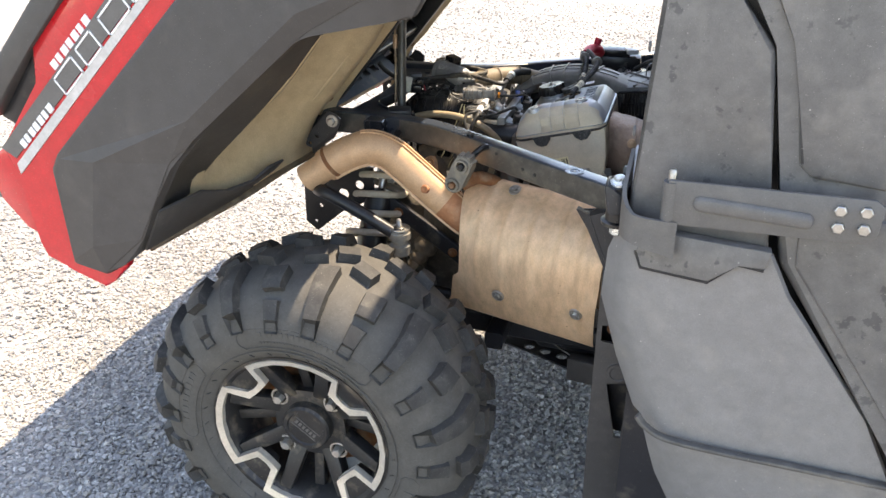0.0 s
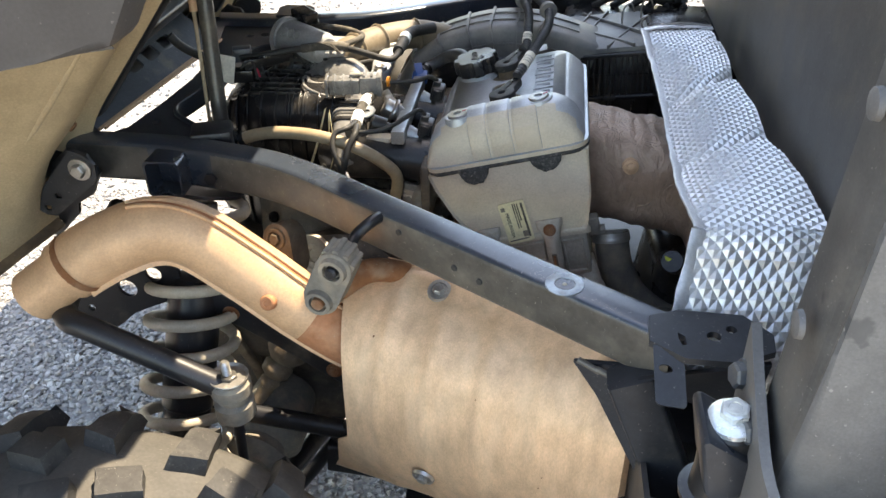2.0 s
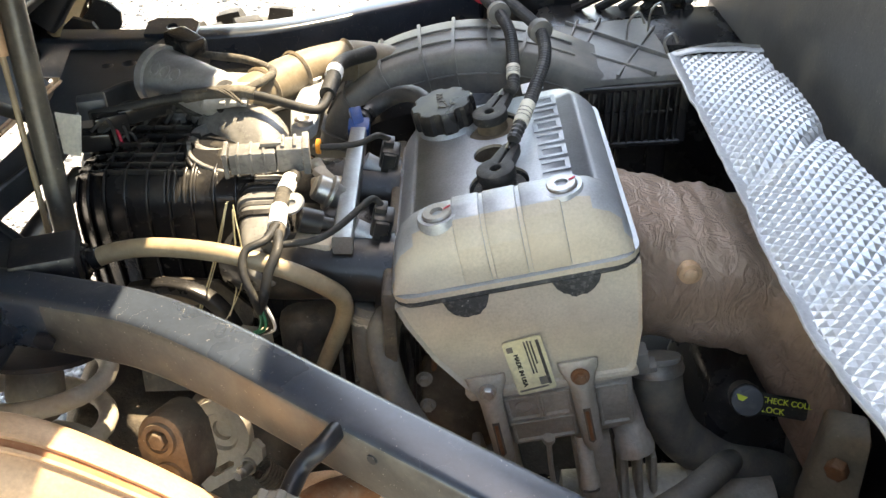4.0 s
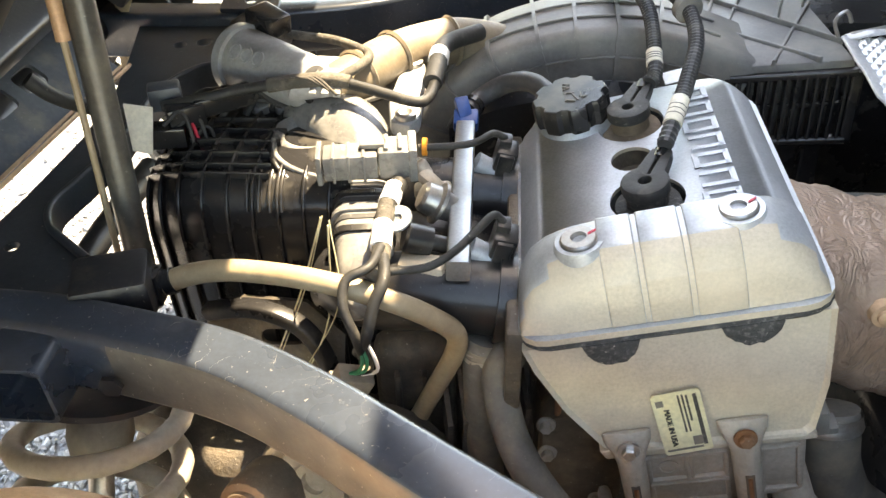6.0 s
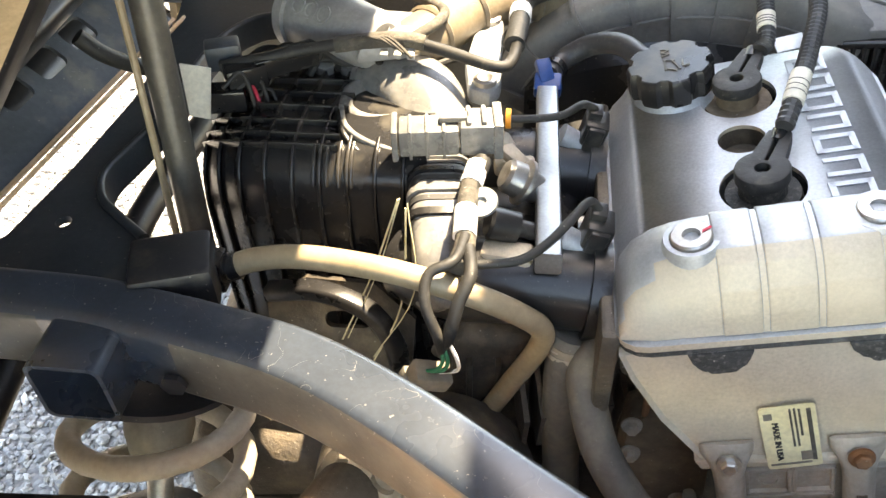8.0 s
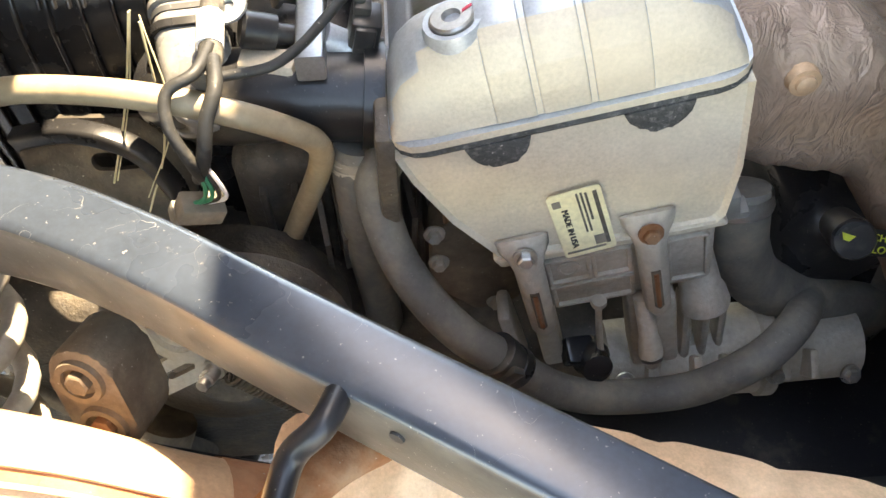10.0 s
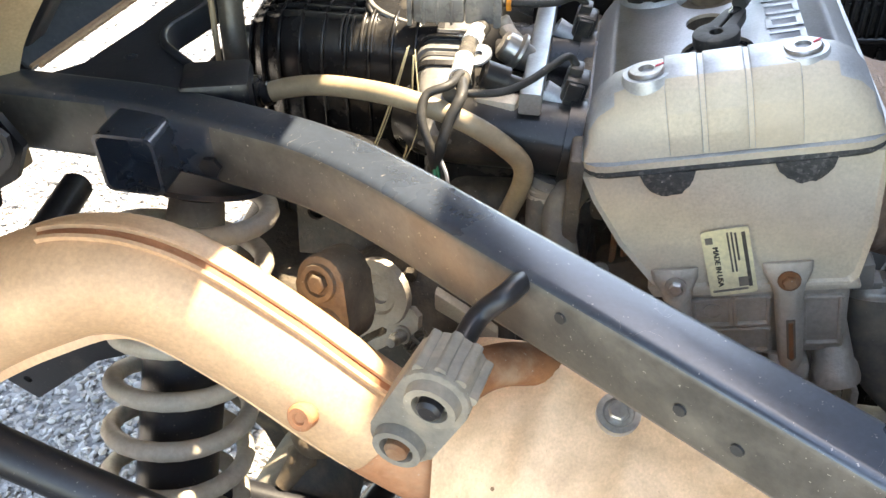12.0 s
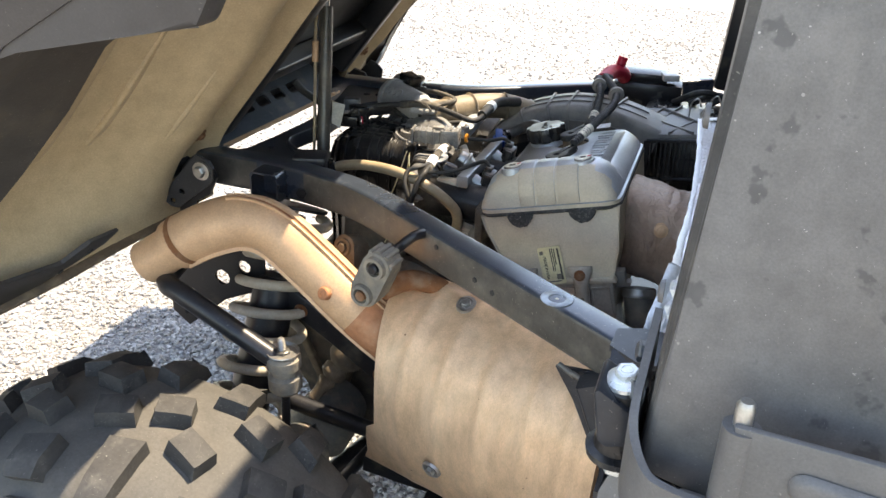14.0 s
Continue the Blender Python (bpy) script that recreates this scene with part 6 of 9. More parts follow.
lathe(bm, [(0, 0.0135), (0.038, 0.0145), (0.042, 0.0165), (0.052, 0.0175), (0.056, 0.0165), (0.058, 0.0105), (0.05, 0.0095), (0.05, 0.0)], m, 28, caps=False)
part("side_plug", bm, M_BLOCK, engine, "round cast plug with a hollow end")
bm = mesh()
box(bm, (-0.103, 1.692, 0.736), (0.014, 0.016, 0.022), (0, -14, 0), 0.002)
box(bm, (-0.098, 1.692, 0.727), (0.02, 0.014, 0.006), (0, -14, 0), 0.001)
part("spacer", bm, M_DUCT, engine, "small pale plastic spacer")
bm = mesh()
m = facing((-0.155, 1.69, 0.545), (1, -0.02, 0.05))
lathe(bm, [(0, 0.022), (0.004, 0.034), (0.03, 0.036), (0.032, 0.040), (0.04, 0.040), (0.042, 0.036), (0.12, 0.036), (0.122, 0.039), (0.132, 0.039), (0.136, 0.03), (0.20, 0.028), (0.204, 0.018)], m, 32)
starter = part("starter_motor", bm, M_BLOCK, engine, "dusty cast starter motor body", 40)
for k in range(5):
    bm = mesh()
    box(bm, (-0.09 + 0.022 * k, 1.66, 0.572), (0.007, 0.022, 0.022), (35, 0, 0), 0.002)
    part("starter_rib", bm, M_BLOCK, starter)
for k, (x, z) in enumerate(((-0.145, 0.575), (-0.03, 0.572), (0.03, 0.565))):
    bm = mesh()
    bolt(bm, (x, 1.652, z), (0, -0.8, 0.6), 0.0055, 0.007, 0.008)
    part("starter_bolt", bm, M_CHROME, starter, "dusty flange bolt")
# brown casting and pipe stub beside the head, behind the hoses
bm = mesh()
prism(bm, [(-0.285, 1.715, 0.69), (-0.252, 1.713, 0.705), (-0.222, 1.713, 0.66), (-0.216, 1.713, 0.60), (-0.25, 1.713, 0.585), (-0.285, 1.715, 0.62)], (0, 0.03, 0), 0.006)
side = part("side_cover", bm, M_MOUNT, blockob, "brown dusty side casting")
for x, z in ((-0.282, 0.688), (-0.279, 0.655), (-0.236, 0.60)):
    bm = mesh()
    bolt(bm, (x, 1.714, z), (0, -1, 0.15), 0.005, 0.007, 0.0075)
    part("case_bolt", bm, M_BLOCK, side, "dusty bolt")
bm = mesh()
tube(bm, [(-0.29, 1.735, 0.735), (-0.268, 1.725, 0.742), (-0.245, 1.73, 0.745)], 0.011, 16, 4)
part("water_stub", bm, M_MOUNT, blockob, "dusty water outlet stub")
for p, q in (((-0.275, 1.722, 0.745), (-0.272, 1.718, 0.65)), ((-0.268, 1.724, 0.74), (-0.262, 1.72, 0.66))):
    bm = mesh()
    tube(bm, [p, q], 0.0026, 8, 0)
    part("long_stud", bm, M_RUST, blockob)
# the paper label with its printing
label_part = None
bm = mesh()
LA, LC = -0.0034, -0.0772


def lab(p, q, d=0.0):
    """Label coordinates in millimetres from its middle; it is stuck on slightly turned."""
    t = radians(5)
    x, z = p * math.cos(t) - q * math.sin(t), p * math.sin(t) + q * math.cos(t)
    return eng(LA + x / 1000, face_b(LC + z / 1000) - 0.0012 - d, LC + z / 1000)


prism(bm, [lab(p, q) for p, q in rounded(32, 53, 2.5)], (0, 0.0006, 0))
label_part = part("paper_label", bm, M_LABEL, head, "cream paper label with printed lines")
for p, q, w, h in ((12.0, 1, 2.6, 44), (6.8, 12, 1.4, 22), (4.2, 8, 1.3, 32), (1.6, 8, 1.3, 32), (-2.0, -22.5, 24, 1.6), (7.6, -16.5, 6.5, 7.5), (-11.2, 19.0, 5.0, 5.0)):
    bm = mesh()
    prism(bm, [lab(p - w / 2, q - h / 2, 0.0003), lab(p + w / 2, q - h / 2, 0.0003), lab(p + w / 2, q + h / 2, 0.0003), lab(p - w / 2, q + h / 2, 0.0003)], (0, 0.0004, 0))
    part("print_line", bm, M_TAPE if w < 3 else M_RUBBER, label_part, "", 0)
lettering("print", "MADE IN USA", 0.0054, lab(-9.5, 14, 0.0004), lab(0, -1) - lab(0, 0), lab(1, 0) - lab(0, 0), M_INK, label_part)
# oil filler cap
bm = mesh()
CAP = eng(-0.045, 0.216, 0.030)
lathe(bm, [(-0.006, 0.031), (0.001, 0.03), (0.006, 0.026), (0.009, 0.024)], facing(CAP, EC), 32)
neck = part("filler_neck", bm, M_ALLOY, cover)
bm = mesh()
prof = []
for k in range(64):
    a = 2 * math.pi * k / 64
    r = 0.0285 + 0.0022 * (1 if math.sin(8 * a) > -0.45 else -0.6)
    prof.append((r * math.cos(a), r * math.sin(a)))
mcap = facing(CAP + EC * 0.007, EC)
loft(bm, [[mcap @ Vector((x * k, y * k, z)) for x, y in prof] for k, z in ((0.97, 0.0), (1.0, 0.003), (1.0, 0.017), (0.965, 0.020), (0.93, 0.0208))])
cap = part("oil_cap", bm, M_PLASTIC, engine, "black lobed oil filler cap with an oil can symbol", 30)
bm = mesh()
mm = facing(CAP + EC * 0.0283, EC)
for cx, cy, w, h, t in ((0.006, 0.004, 0.016, 0.0012, 20), (0.006, -0.003, 0.013, 0.0012, 0), (0.0, 0.0, 0.008, 0.0012, 80), (0.0125, 0.001, 0.008, 0.0012, 60), (0.006, 0.009, 0.009, 0.0012, 0), (0.010, 0.011, 0.005, 0.0012, 90)):
    block(bm, (w, h, 0.0008), mm @ Matrix.Translation((cx, cy, 0)) @ Matrix.Rotation(radians(t), 4, "Z"))
for k in range(4):
    block(bm, (0.0012, 0.006, 0.0008), mm @ Matrix.Translation((-0.015 + k * 0.0026, -0.002, 0)) @ Matrix.Rotation(radians(25 if k % 2 else -25), 4, "Z"))
part("cap_symbol", bm, M_HOSE, cap, "raised oil can symbol", 0)
# spark plug wells, boots and cables
for a, b, n in ((-0.002, 0.196, 0), (-0.001, 0.094, 1)):
    at = eng(a, b, 0.0322)
    bm = mesh()
    lathe(bm, [(-0.001, 0.026), (-0.018, 0.0255), (-0.018, 0.0)], facing(at, EC), 36, caps=False)
    part("plug_well", bm, M_GASKET, cover, "dark sunken spark plug well")
    bm = mesh()
    lathe(bm, [(-0.018, 0.0225), (-0.008, 0.0235), (-0.004, 0.0225), (-0.003, 0.0145), (0.004, 0.0138), (0.009, 0.0145)], facing(at, EC), 32)
    boot = part("plug_boot", bm, M_GASKET if n else M_MOUNT, engine, "dusty rubber spark plug boot" if n == 0 else "black rubber spark plug boot", 45)
    bm = mesh()
    d = Vector((0.42, 0.86, 0.0)).normalized()
    e = d.cross(EC).normalized()
    f = EC.cross(e) * (1 if EC.cross(e).dot(d) > 0 else -1)
    shape = [(0.0165 * math.cos(t), 0.0165 * math.sin(t)) for t in [radians(38 + k * 284 / 22) for k in range(23)]]
    shape += [(0.030, -0.0085), (0.038, -0.0072), (0.038, 0.0072), (0.030, 0.0085)]
    hole = [(0.0045 * math.cos(t), 0.0045 * math.sin(t)) for t in [2 * math.pi * k / 12 for k in range(12)]]
    slit = [(0.0075, -0.0009), (0.033, -0.0014), (0.033, 0.0014), (0.0075, 0.0009)]
    plate_with_holes(bm, shape, [hole, slit], f, e, at + EC * 0.0065, 0.009 if f.cross(e).dot(EC) > 0 else -0.009)
    bmesh.ops.bevel(bm, geom=[ed for ed in bm.edges if len(ed.link_faces) == 2 and ed.calc_face_angle(0) > 0.9], offset=0.0012, segments=2, profile=0.5, affect="EDGES")
    part("boot_cap", bm, M_WIRE, boot, "keyhole-shaped black rubber boot grip", 40)
    bm = mesh()
    tube(bm, [at + EC * 0.010 + f * 0.030, at + EC * 0.0115 + f * 0.04], 0.0064, 16, 0)
    part("boot_neck", bm, M_PLASTIC, boot)
bm = mesh()
lathe(bm, [(-0.001, 0.0157), (-0.016, 0.0152), (-0.016, 0.0)], facing(eng(-0.006, 0.146, 0.0322), EC), 30, caps=False)
part("open_well", bm, M_GRIME, cover, "open round hole in the cover")
# exhaust side: blanket and hoses
wrap = thing("exhaust_blanket", (-0.06, 1.78, 0.72), "brown crinkled heat blanket round the exhaust header", "heat blanket")
bm = mesh()
rings = []
for i in range(73):
    t = i / 72
    ctr = Vector((-0.115, 1.80, 0.776)).lerp(Vector((0.012, 1.79, 0.755)), min(1, t * 1.4)) if t < 0.7 else Vector((0.012, 1.79, 0.755)).lerp(Vector((0.075, 1.72, 0.655)), (t - 0.7) / 0.3)
    ring = []
    for k in range(80):
        a = 2 * math.pi * k / 80
        ca, sa = math.cos(a), math.sin(a)
        p = 0.062 * (abs(ca) ** 0.55) * (1 if ca > 0 else -1)
        q = 0.062 * (abs(sa) ** 0.55) * (1 if sa > 0 else -1) - 0.006
        cr = 0.0045 * noise.noise((t * 7 + p * 25, q * 22, 2.0)) + 0.0035 * abs(noise.noise((t * 10 + q * 34, a * 1.5, 7.0))) + 0.0016 * abs(noise.noise((t * 20 + a, a * 7, 4.0))) + 0.0006 * noise.noise((t * 45, a * 16, 9.0))
        n = Vector((0, p, q)).normalized()
        ring.append(ctr + Vector((0.0, p, q)) + n * cr)
    rings.append(ring)
loft(bm, rings)
blanket = part("blanket", bm, M_WRAP, wrap, "", 45)
bm = mesh()
lathe(bm, [(-0.006, 0.0105), (0.001, 0.0095), (0.0015, 0.0062), (0.004, 0.006), (0.0052, 0.004), (0.0054, 0.0)], facing((-0.062, 1.731, 0.794), (0, -1, 0.1)), 20, caps=False)
part("blanket_rivet", bm, M_PIPE, blanket, "orange-brown round rivet")

coolant = thing("coolant_hose", (-0.05, 1.7, 0.62), "thick dusty black coolant hose with a clamp", "hose")
bm = mesh()
tube(bm, [(-0.0785, 1.724, 0.707), (-0.0765, 1.7185, 0.696), (-0.066, 1.714, 0.656), (-0.042, 1.712, 0.614), (-0.002, 1.712, 0.584), (0.05, 1.715, 0.566), (0.09, 1.73, 0.53), (0.11, 1.76, 0.46)], 0.0215, 22, 8)
part("hose", bm, M_HOSE, coolant)
bm = mesh()
lathe(bm, [(-0.006, 0.0232), (0.006, 0.0232)], facing((-0.0775, 1.7205, 0.70), (0.12, -0.42, -0.9)), 28, caps=False)
lathe(bm, [(0, 0.0237), (0.003, 0.0242), (0.005, 0.0237)], facing((-0.0775, 1.7205, 0.70), (0.12, -0.42, -0.9)), 28, caps=False)
part("clamp", bm, M_CHROME, coolant, "steel hose clamp")
for name, pts, r, mat, labl in (
        ("heater_hose", [(-0.300, 1.745, 0.752), (-0.312, 1.722, 0.752), (-0.318, 1.712, 0.736), (-0.308, 1.69, 0.702), (-0.290, 1.668, 0.68), (-0.266, 1.648, 0.663), (-0.239, 1.640, 0.642), (-0.205, 1.638, 0.602), (-0.165, 1.638, 0.581), (-0.102, 1.640, 0.580), (-0.058, 1.646, 0.608), (-0.022, 1.672, 0.612), (0.015, 1.72, 0.575), (0.03, 1.77, 0.50)], 0.0128, M_HOSE, "dusty black rubber hose curving under the head"),
        ("heater_hose", [(-0.328, 1.735, 0.756), (-0.331, 1.73, 0.734), (-0.329, 1.73, 0.657), (-0.322, 1.73, 0.562), (-0.315, 1.73, 0.46)], 0.0142, M_HOSE, "upright dusty black rubber hose"),
        ("breather_hose", [(-0.352, 1.958, 0.815), (-0.341, 1.980, 0.817), (-0.318, 1.983, 0.830), (-0.296, 1.962, 0.842), (-0.276, 1.93, 0.842)], 0.0088, M_SLEEVE, "short curved black breather hose"),
        ("vent_hose", [(-0.551, 1.716, 0.814), (-0.526, 1.720, 0.822), (-0.495, 1.718, 0.828), (-0.452, 1.711, 0.830), (-0.417, 1.707, 0.825), (-0.388, 1.706, 0.815), (-0.364, 1.711, 0.797), (-0.349, 1.718, 0.776), (-0.351, 1.725, 0.748), (-0.368, 1.735, 0.697), (-0.386, 1.744, 0.645)], 0.0076, M_TANHOSE, "tan vinyl vent hose bowed across the engine bay")):
    hose = thing(name, pts[0], labl, "hose")
    bm = mesh()
    tube(bm, pts, r, 18, 8)
    part("tube", bm, mat, hose)
    for p, q in ((Vector(pts[0]), Vector(pts[1])), (Vector(pts[-1]), Vector(pts[-2]))):
        d = (q - p).normalized()
        bm = mesh()
        lathe(bm, [(0.006, r + 0.0004), (0.0065, r + 0.0016), (0.0125, r + 0.0016), (0.013, r + 0.0004)], facing(p, d), 20, caps=False)
        part("end_clip", bm, M_RUBBER if mat is M_HOSE else M_PLASTIC, hose, "hose end clip")
bm = mesh()
lathe(bm, [(-0.006, 0.0155), (0.006, 0.0155)], facing((-0.330, 1.733, 0.744), (0, 0.1, 1)), 24, caps=False)
lathe(bm, [(-0.002, 0.0162), (0.002, 0.0162)], facing((-0.330, 1.733, 0.744), (0, 0.1, 1)), 24, caps=False)
single("hose_clamp", bm, M_BLOCK, "dusty steel hose clamp", "hose clamp")
bm = mesh()
m = facing((-0.239, 1.640, 0.642), (0.55, -0.05, -0.78))
lathe(bm, [(-0.014, 0.0136), (-0.013, 0.0152), (-0.004, 0.0152), (-0.003, 0.0142), (0.003, 0.0142), (0.004, 0.0152), (0.013, 0.0152), (0.014, 0.0136)], m, 28)
joint = single("hose_joint", bm, M_PLASTIC, "black plastic joint on the curved hose", "hose joint")
bm = mesh()
box(bm, (-0.240, 1.6255, 0.645), (0.010, 0.006, 0.026), (0, 35, 0), 0.002)
part("joint_tab", bm, M_PLASTIC, joint)
bm = mesh()
box(bm, (-0.551, 1.712, 0.818), (0.012, 0.016, 0.026), (0, 0, 0), 0.002)
single("hose_clip", bm, M_PLASTIC, "small black plastic hose clip", "hose clip")

# ---- intake ----
manifold = thing("intake_manifold", (-0.5, 1.85, 0.7), "glossy black ribbed plastic intake manifold", "intake manifold")
M_PROF = curve([(0, 1.812, 0.56), (0, 1.803, 0.68), (0, 1.801, 0.775), (0, 1.804, 0.808), (0, 1.814, 0.8265), (0, 1.832, 0.834), (0, 1.875, 0.834), (0, 1.93, 0.827)], 5)


def on_manifold(i, x, lift=0.0):
    """A point of the shell: i along the profile from the foot over the shoulder, x across, lifted off the surface."""
    p = M_PROF[i]
    d = (M_PROF[min(i + 1, len(M_PROF) - 1)] - M_PROF[max(i - 1, 0)]).normalized()
    n = Vector((0, -d.z, d.y))
    sink = 0.030 * max(0.0, (-0.545 - x) / 0.065) ** 2.2
    inward = 0.035 * max(0.0, (-0.545 - x) / 0.065) ** 2.2
    return Vector((x, p.y + n.y * lift + inward * (1 if p.z < 0.835 else 0.3), p.z + n.z * lift - sink))


bm = mesh()
cols = [-0.612 + 0.0105 * k for k in range(18)]
rows = [[bm.verts.new(on_manifold(i, x)) for i in range(len(M_PROF))] + [bm.verts.new((x, 1.93, 0.80)), bm.verts.new((x, 1.93, 0.56))] for x in cols]
for r, t in zip(rows, rows[1:]):
    for i in range(len(r)):
        bm.faces.new((r[i], r[(i + 1) % len(r)], t[(i + 1) % len(r)], t[i]))
bm.faces.new(rows[0])
bm.faces.new(rows[-1][::-1])
shell = part("manifold_shell", bm, M_PLASTIC, manifold, "", 50)
for k in range(9):
    x = -0.606 + 0.0196 * k
    bm = mesh()
    sweep(bm, [on_manifold(i, x, 0.0012) for i in range(2, 26 if k > 5 else len(M_PROF))], rounded(0.0062, 0.0026, 0.0008, 2), up=(1, 0, 0))
    part("shell_rib", bm, M_PLASTIC, shell)
for k in range(4):
    bm = mesh()
    sweep(bm, [on_manifold(i, -0.512 + 0.0088 * k, 0.0012) for i in range(16, 25)], rounded(0.006, 0.0026, 0.0009, 2), up=(1, 0, 0))
    part("shell_fin", bm, M_PLASTIC, shell, "tight upright fin")
for i in (23, 25, 27, 29, 31, 33, 35):
    bm = mesh()
    sweep(bm, [on_manifold(i, x, 0.0014) for x in cols[:12]], rounded(0.0024, 0.0065, 0.0008, 2), up=(0, 0, 1))
    part("cross_rib", bm, M_PLASTIC, shell)
# smooth runner hump with a dished middle, and the stepped lip round its front
HUMP = curve([(-0.500, 1.925, 0.819), (-0.476, 1.922, 0.827), (-0.453, 1.908, 0.827), (-0.438, 1.885, 0.819), (-0.428, 1.858, 0.802)], 7)
bm = mesh()
sweep(bm, HUMP, [(0.030 * math.cos(t), 0.0225 * math.sin(t)) for t in [2 * math.pi * k / 24 for k in range(24)]], up=(0, 0, 1), scale=[0.8 + 0.25 * math.sin(math.pi * k / (len(HUMP) - 1)) for k in range(len(HUMP))])
hump = part("plenum_bulge", bm, M_PLENUM, shell, "smooth grey moulded runner hump", 60)
bm = mesh()
lathe(bm, [(-0.010, 0.034), (0.0, 0.030), (0.0012, 0.026), (-0.002, 0.02), (-0.0055, 0.012), (-0.0065, 0.0)], facing((-0.478, 1.888, 0.834), (0.05, 0.0, 1)), 32, caps=False)
part("dish", bm, M_PLENUM, hump, "dished middle of the hump", 60)
for off in (0.0, 0.0085):
    bm = mesh()
    sweep(bm, curve([(-0.503, 1.868 - off, 0.836), (-0.496, 1.845 - off, 0.836), (-0.482, 1.832 - off, 0.833 - off * 0.6), (-0.460, 1.826 - off, 0.829 - off), (-0.440, 1.828 - off, 0.826 - off)], 6), rounded(0.004, 0.008, 0.0012, 2), up=(0, 0, 1))
    part("lip_step", bm, M_PLASTIC if off else M_PLENUM, hump, "stepped lip round the hump", 50)
for x0, y0 in ((-0.487, 1.925), (-0.510, 1.928), (-0.530, 1.927)):
    bm = mesh()
    lathe(bm, [(0, 0.008), (0.008, 0.0075), (0.0095, 0.005)], facing((x0, y0 + 0.004, 0.826), (0, 0, 1)), 18)
    part("moulded_knob", bm, M_PLENUM, shell)
for k in range(2):
    bm = mesh()
    y = 1.755 + 0.125 * k
    tube(bm, [(-0.44, y + 0.02, 0.775), (-0.41, y, 0.782), (-0.36, y, 0.782), (-0.315, y, 0.778)], 0.029, 24, 6)
    runner = part("runner", bm, M_PLASTIC, manifold, "black intake runner tube")
    bm = mesh()
    lathe(bm, [(0, 0.034), (0.012, 0.034)], facing((-0.322, y, 0.7785), (1, 0, -0.1)), 28)
    part("runner_flange", bm, M_PLASTIC, runner)
bm = mesh()
prism(bm, [(-0.44, 1.802, 0.60), (-0.44, 1.788, 0.70), (-0.44, 1.785, 0.775), (-0.44, 1.85, 0.79), (-0.44, 1.88, 0.60)], (0.115, 0.012, -0.006), 0.012)
foot = part("runner_housing", bm, M_PLASTIC, manifold, "black plastic runner housing", 40)
for k in range(7):
    bm = mesh()
    sweep(bm, [(-0.431 + 0.017 * k, 1.803 + 0.0024 * k, 0.615), (-0.431 + 0.017 * k, 1.789 + 0.0024 * k, 0.70), (-0.431 + 0.017 * k, 1.787 + 0.0024 * k, 0.762)], rounded(0.0024, 0.008, 0.0008, 2), up=(1, 0, 0))
    part("housing_rib", bm, M_PLASTIC, foot)
# stepped grey runner hood with dark grooves beside the fuel rail
HOOD = curve([(-0.428, 1.838, 0.806), (-0.425, 1.818, 0.814), (-0.421, 1.79, 0.816), (-0.417, 1.765, 0.810), (-0.414, 1.748, 0.796), (-0.413, 1.742, 0.775)], 8)
bm = mesh()
sweep(bm, HOOD, rounded(0.042, 0.026, 0.011, 4), up=(0, 0.2, 1))
knuckle = part("grey_runner", bm, M_PLENUM, manifold, "grey plastic runner hood with dark grooves", 60)
for i in (6, 11, 16, 21):
    bm = mesh()
    d = (HOOD[i + 1] - HOOD[i - 1]).normalized()
    sweep(bm, [HOOD[i] - d * 0.0026, HOOD[i] + d * 0.0026], rounded(0.0465, 0.0305, 0.012, 4), up=(0, 0.2, 1))
    part("hood_step", bm, M_PLASTIC if i % 2 else M_PLENUM, knuckle, "raised band of the hood", 40)
for i in (8, 13, 18):
    bm = mesh()
    d = (HOOD[i + 1] - HOOD[i - 1]).normalized()
    sweep(bm, [HOOD[i] - d * 0.0022, HOOD[i] + d * 0.0022], rounded(0.0435, 0.0275, 0.0115, 4), up=(0, 0.2, 1))
    part("band", bm, M_INK, knuckle, "dark groove", 40)
# fuel rail and injectors
rail_thing = thing("fuel_rail", (-0.35, 1.84, 0.81), "square aluminium fuel rail with two injectors", "fuel rail")
bm = mesh()
sweep(bm, [(-0.348, 1.735, 0.818), (-0.353, 1.94, 0.808)], rounded(0.0165, 0.0165, 0.002), up=(0, 0, 1))
part("rail_bar", bm, M_BAR, rail_thing, "bare square aluminium bar")
for y in (1.768, 1.880):
    bm = mesh()
    tube(bm, [(-0.342, y, 0.812), (-0.325, y, 0.802), (-0.308, y, 0.792)], 0.0095, 16, 4)
    inj = part("injector", bm, M_ALLOY, rail_thing)
    bm = mesh()
    box(bm, (-0.319, y + 0.002, 0.812), (0.018, 0.02, 0.034), (8, 12, 0), 0.002)
    box(bm, (-0.318, y + 0.003, 0.831), (0.010, 0.012, 0.008), (8, 12, 0), 0.001)
    box(bm, (-0.319, y - 0.009, 0.812), (0.012, 0.004, 0.028), (8, 12, 0), 0.001)
    part("injector_plug", bm, M_PLASTIC, inj, "black injector plug")
bm = mesh()
lathe(bm, [(0, 0.010), (0.008, 0.0115), (0.010, 0.0165), (0.0125, 0.0165), (0.0145, 0.0125), (0.024, 0.0118), (0.0265, 0.0095), (0.0265, 0.0062), (0.0255, 0.0), ], facing((-0.357, 1.812, 0.814), (-0.85, -0.05, 0.5)), 28, caps=False)
reg = part("regulator", bm, M_CHROME, rail_thing, "brass-coloured pressure regulator dome")
bm = mesh()
box(bm, (-0.370, 1.834, 0.819), (0.034, 0.012, 0.009), (0, 24, -35), 0.003)
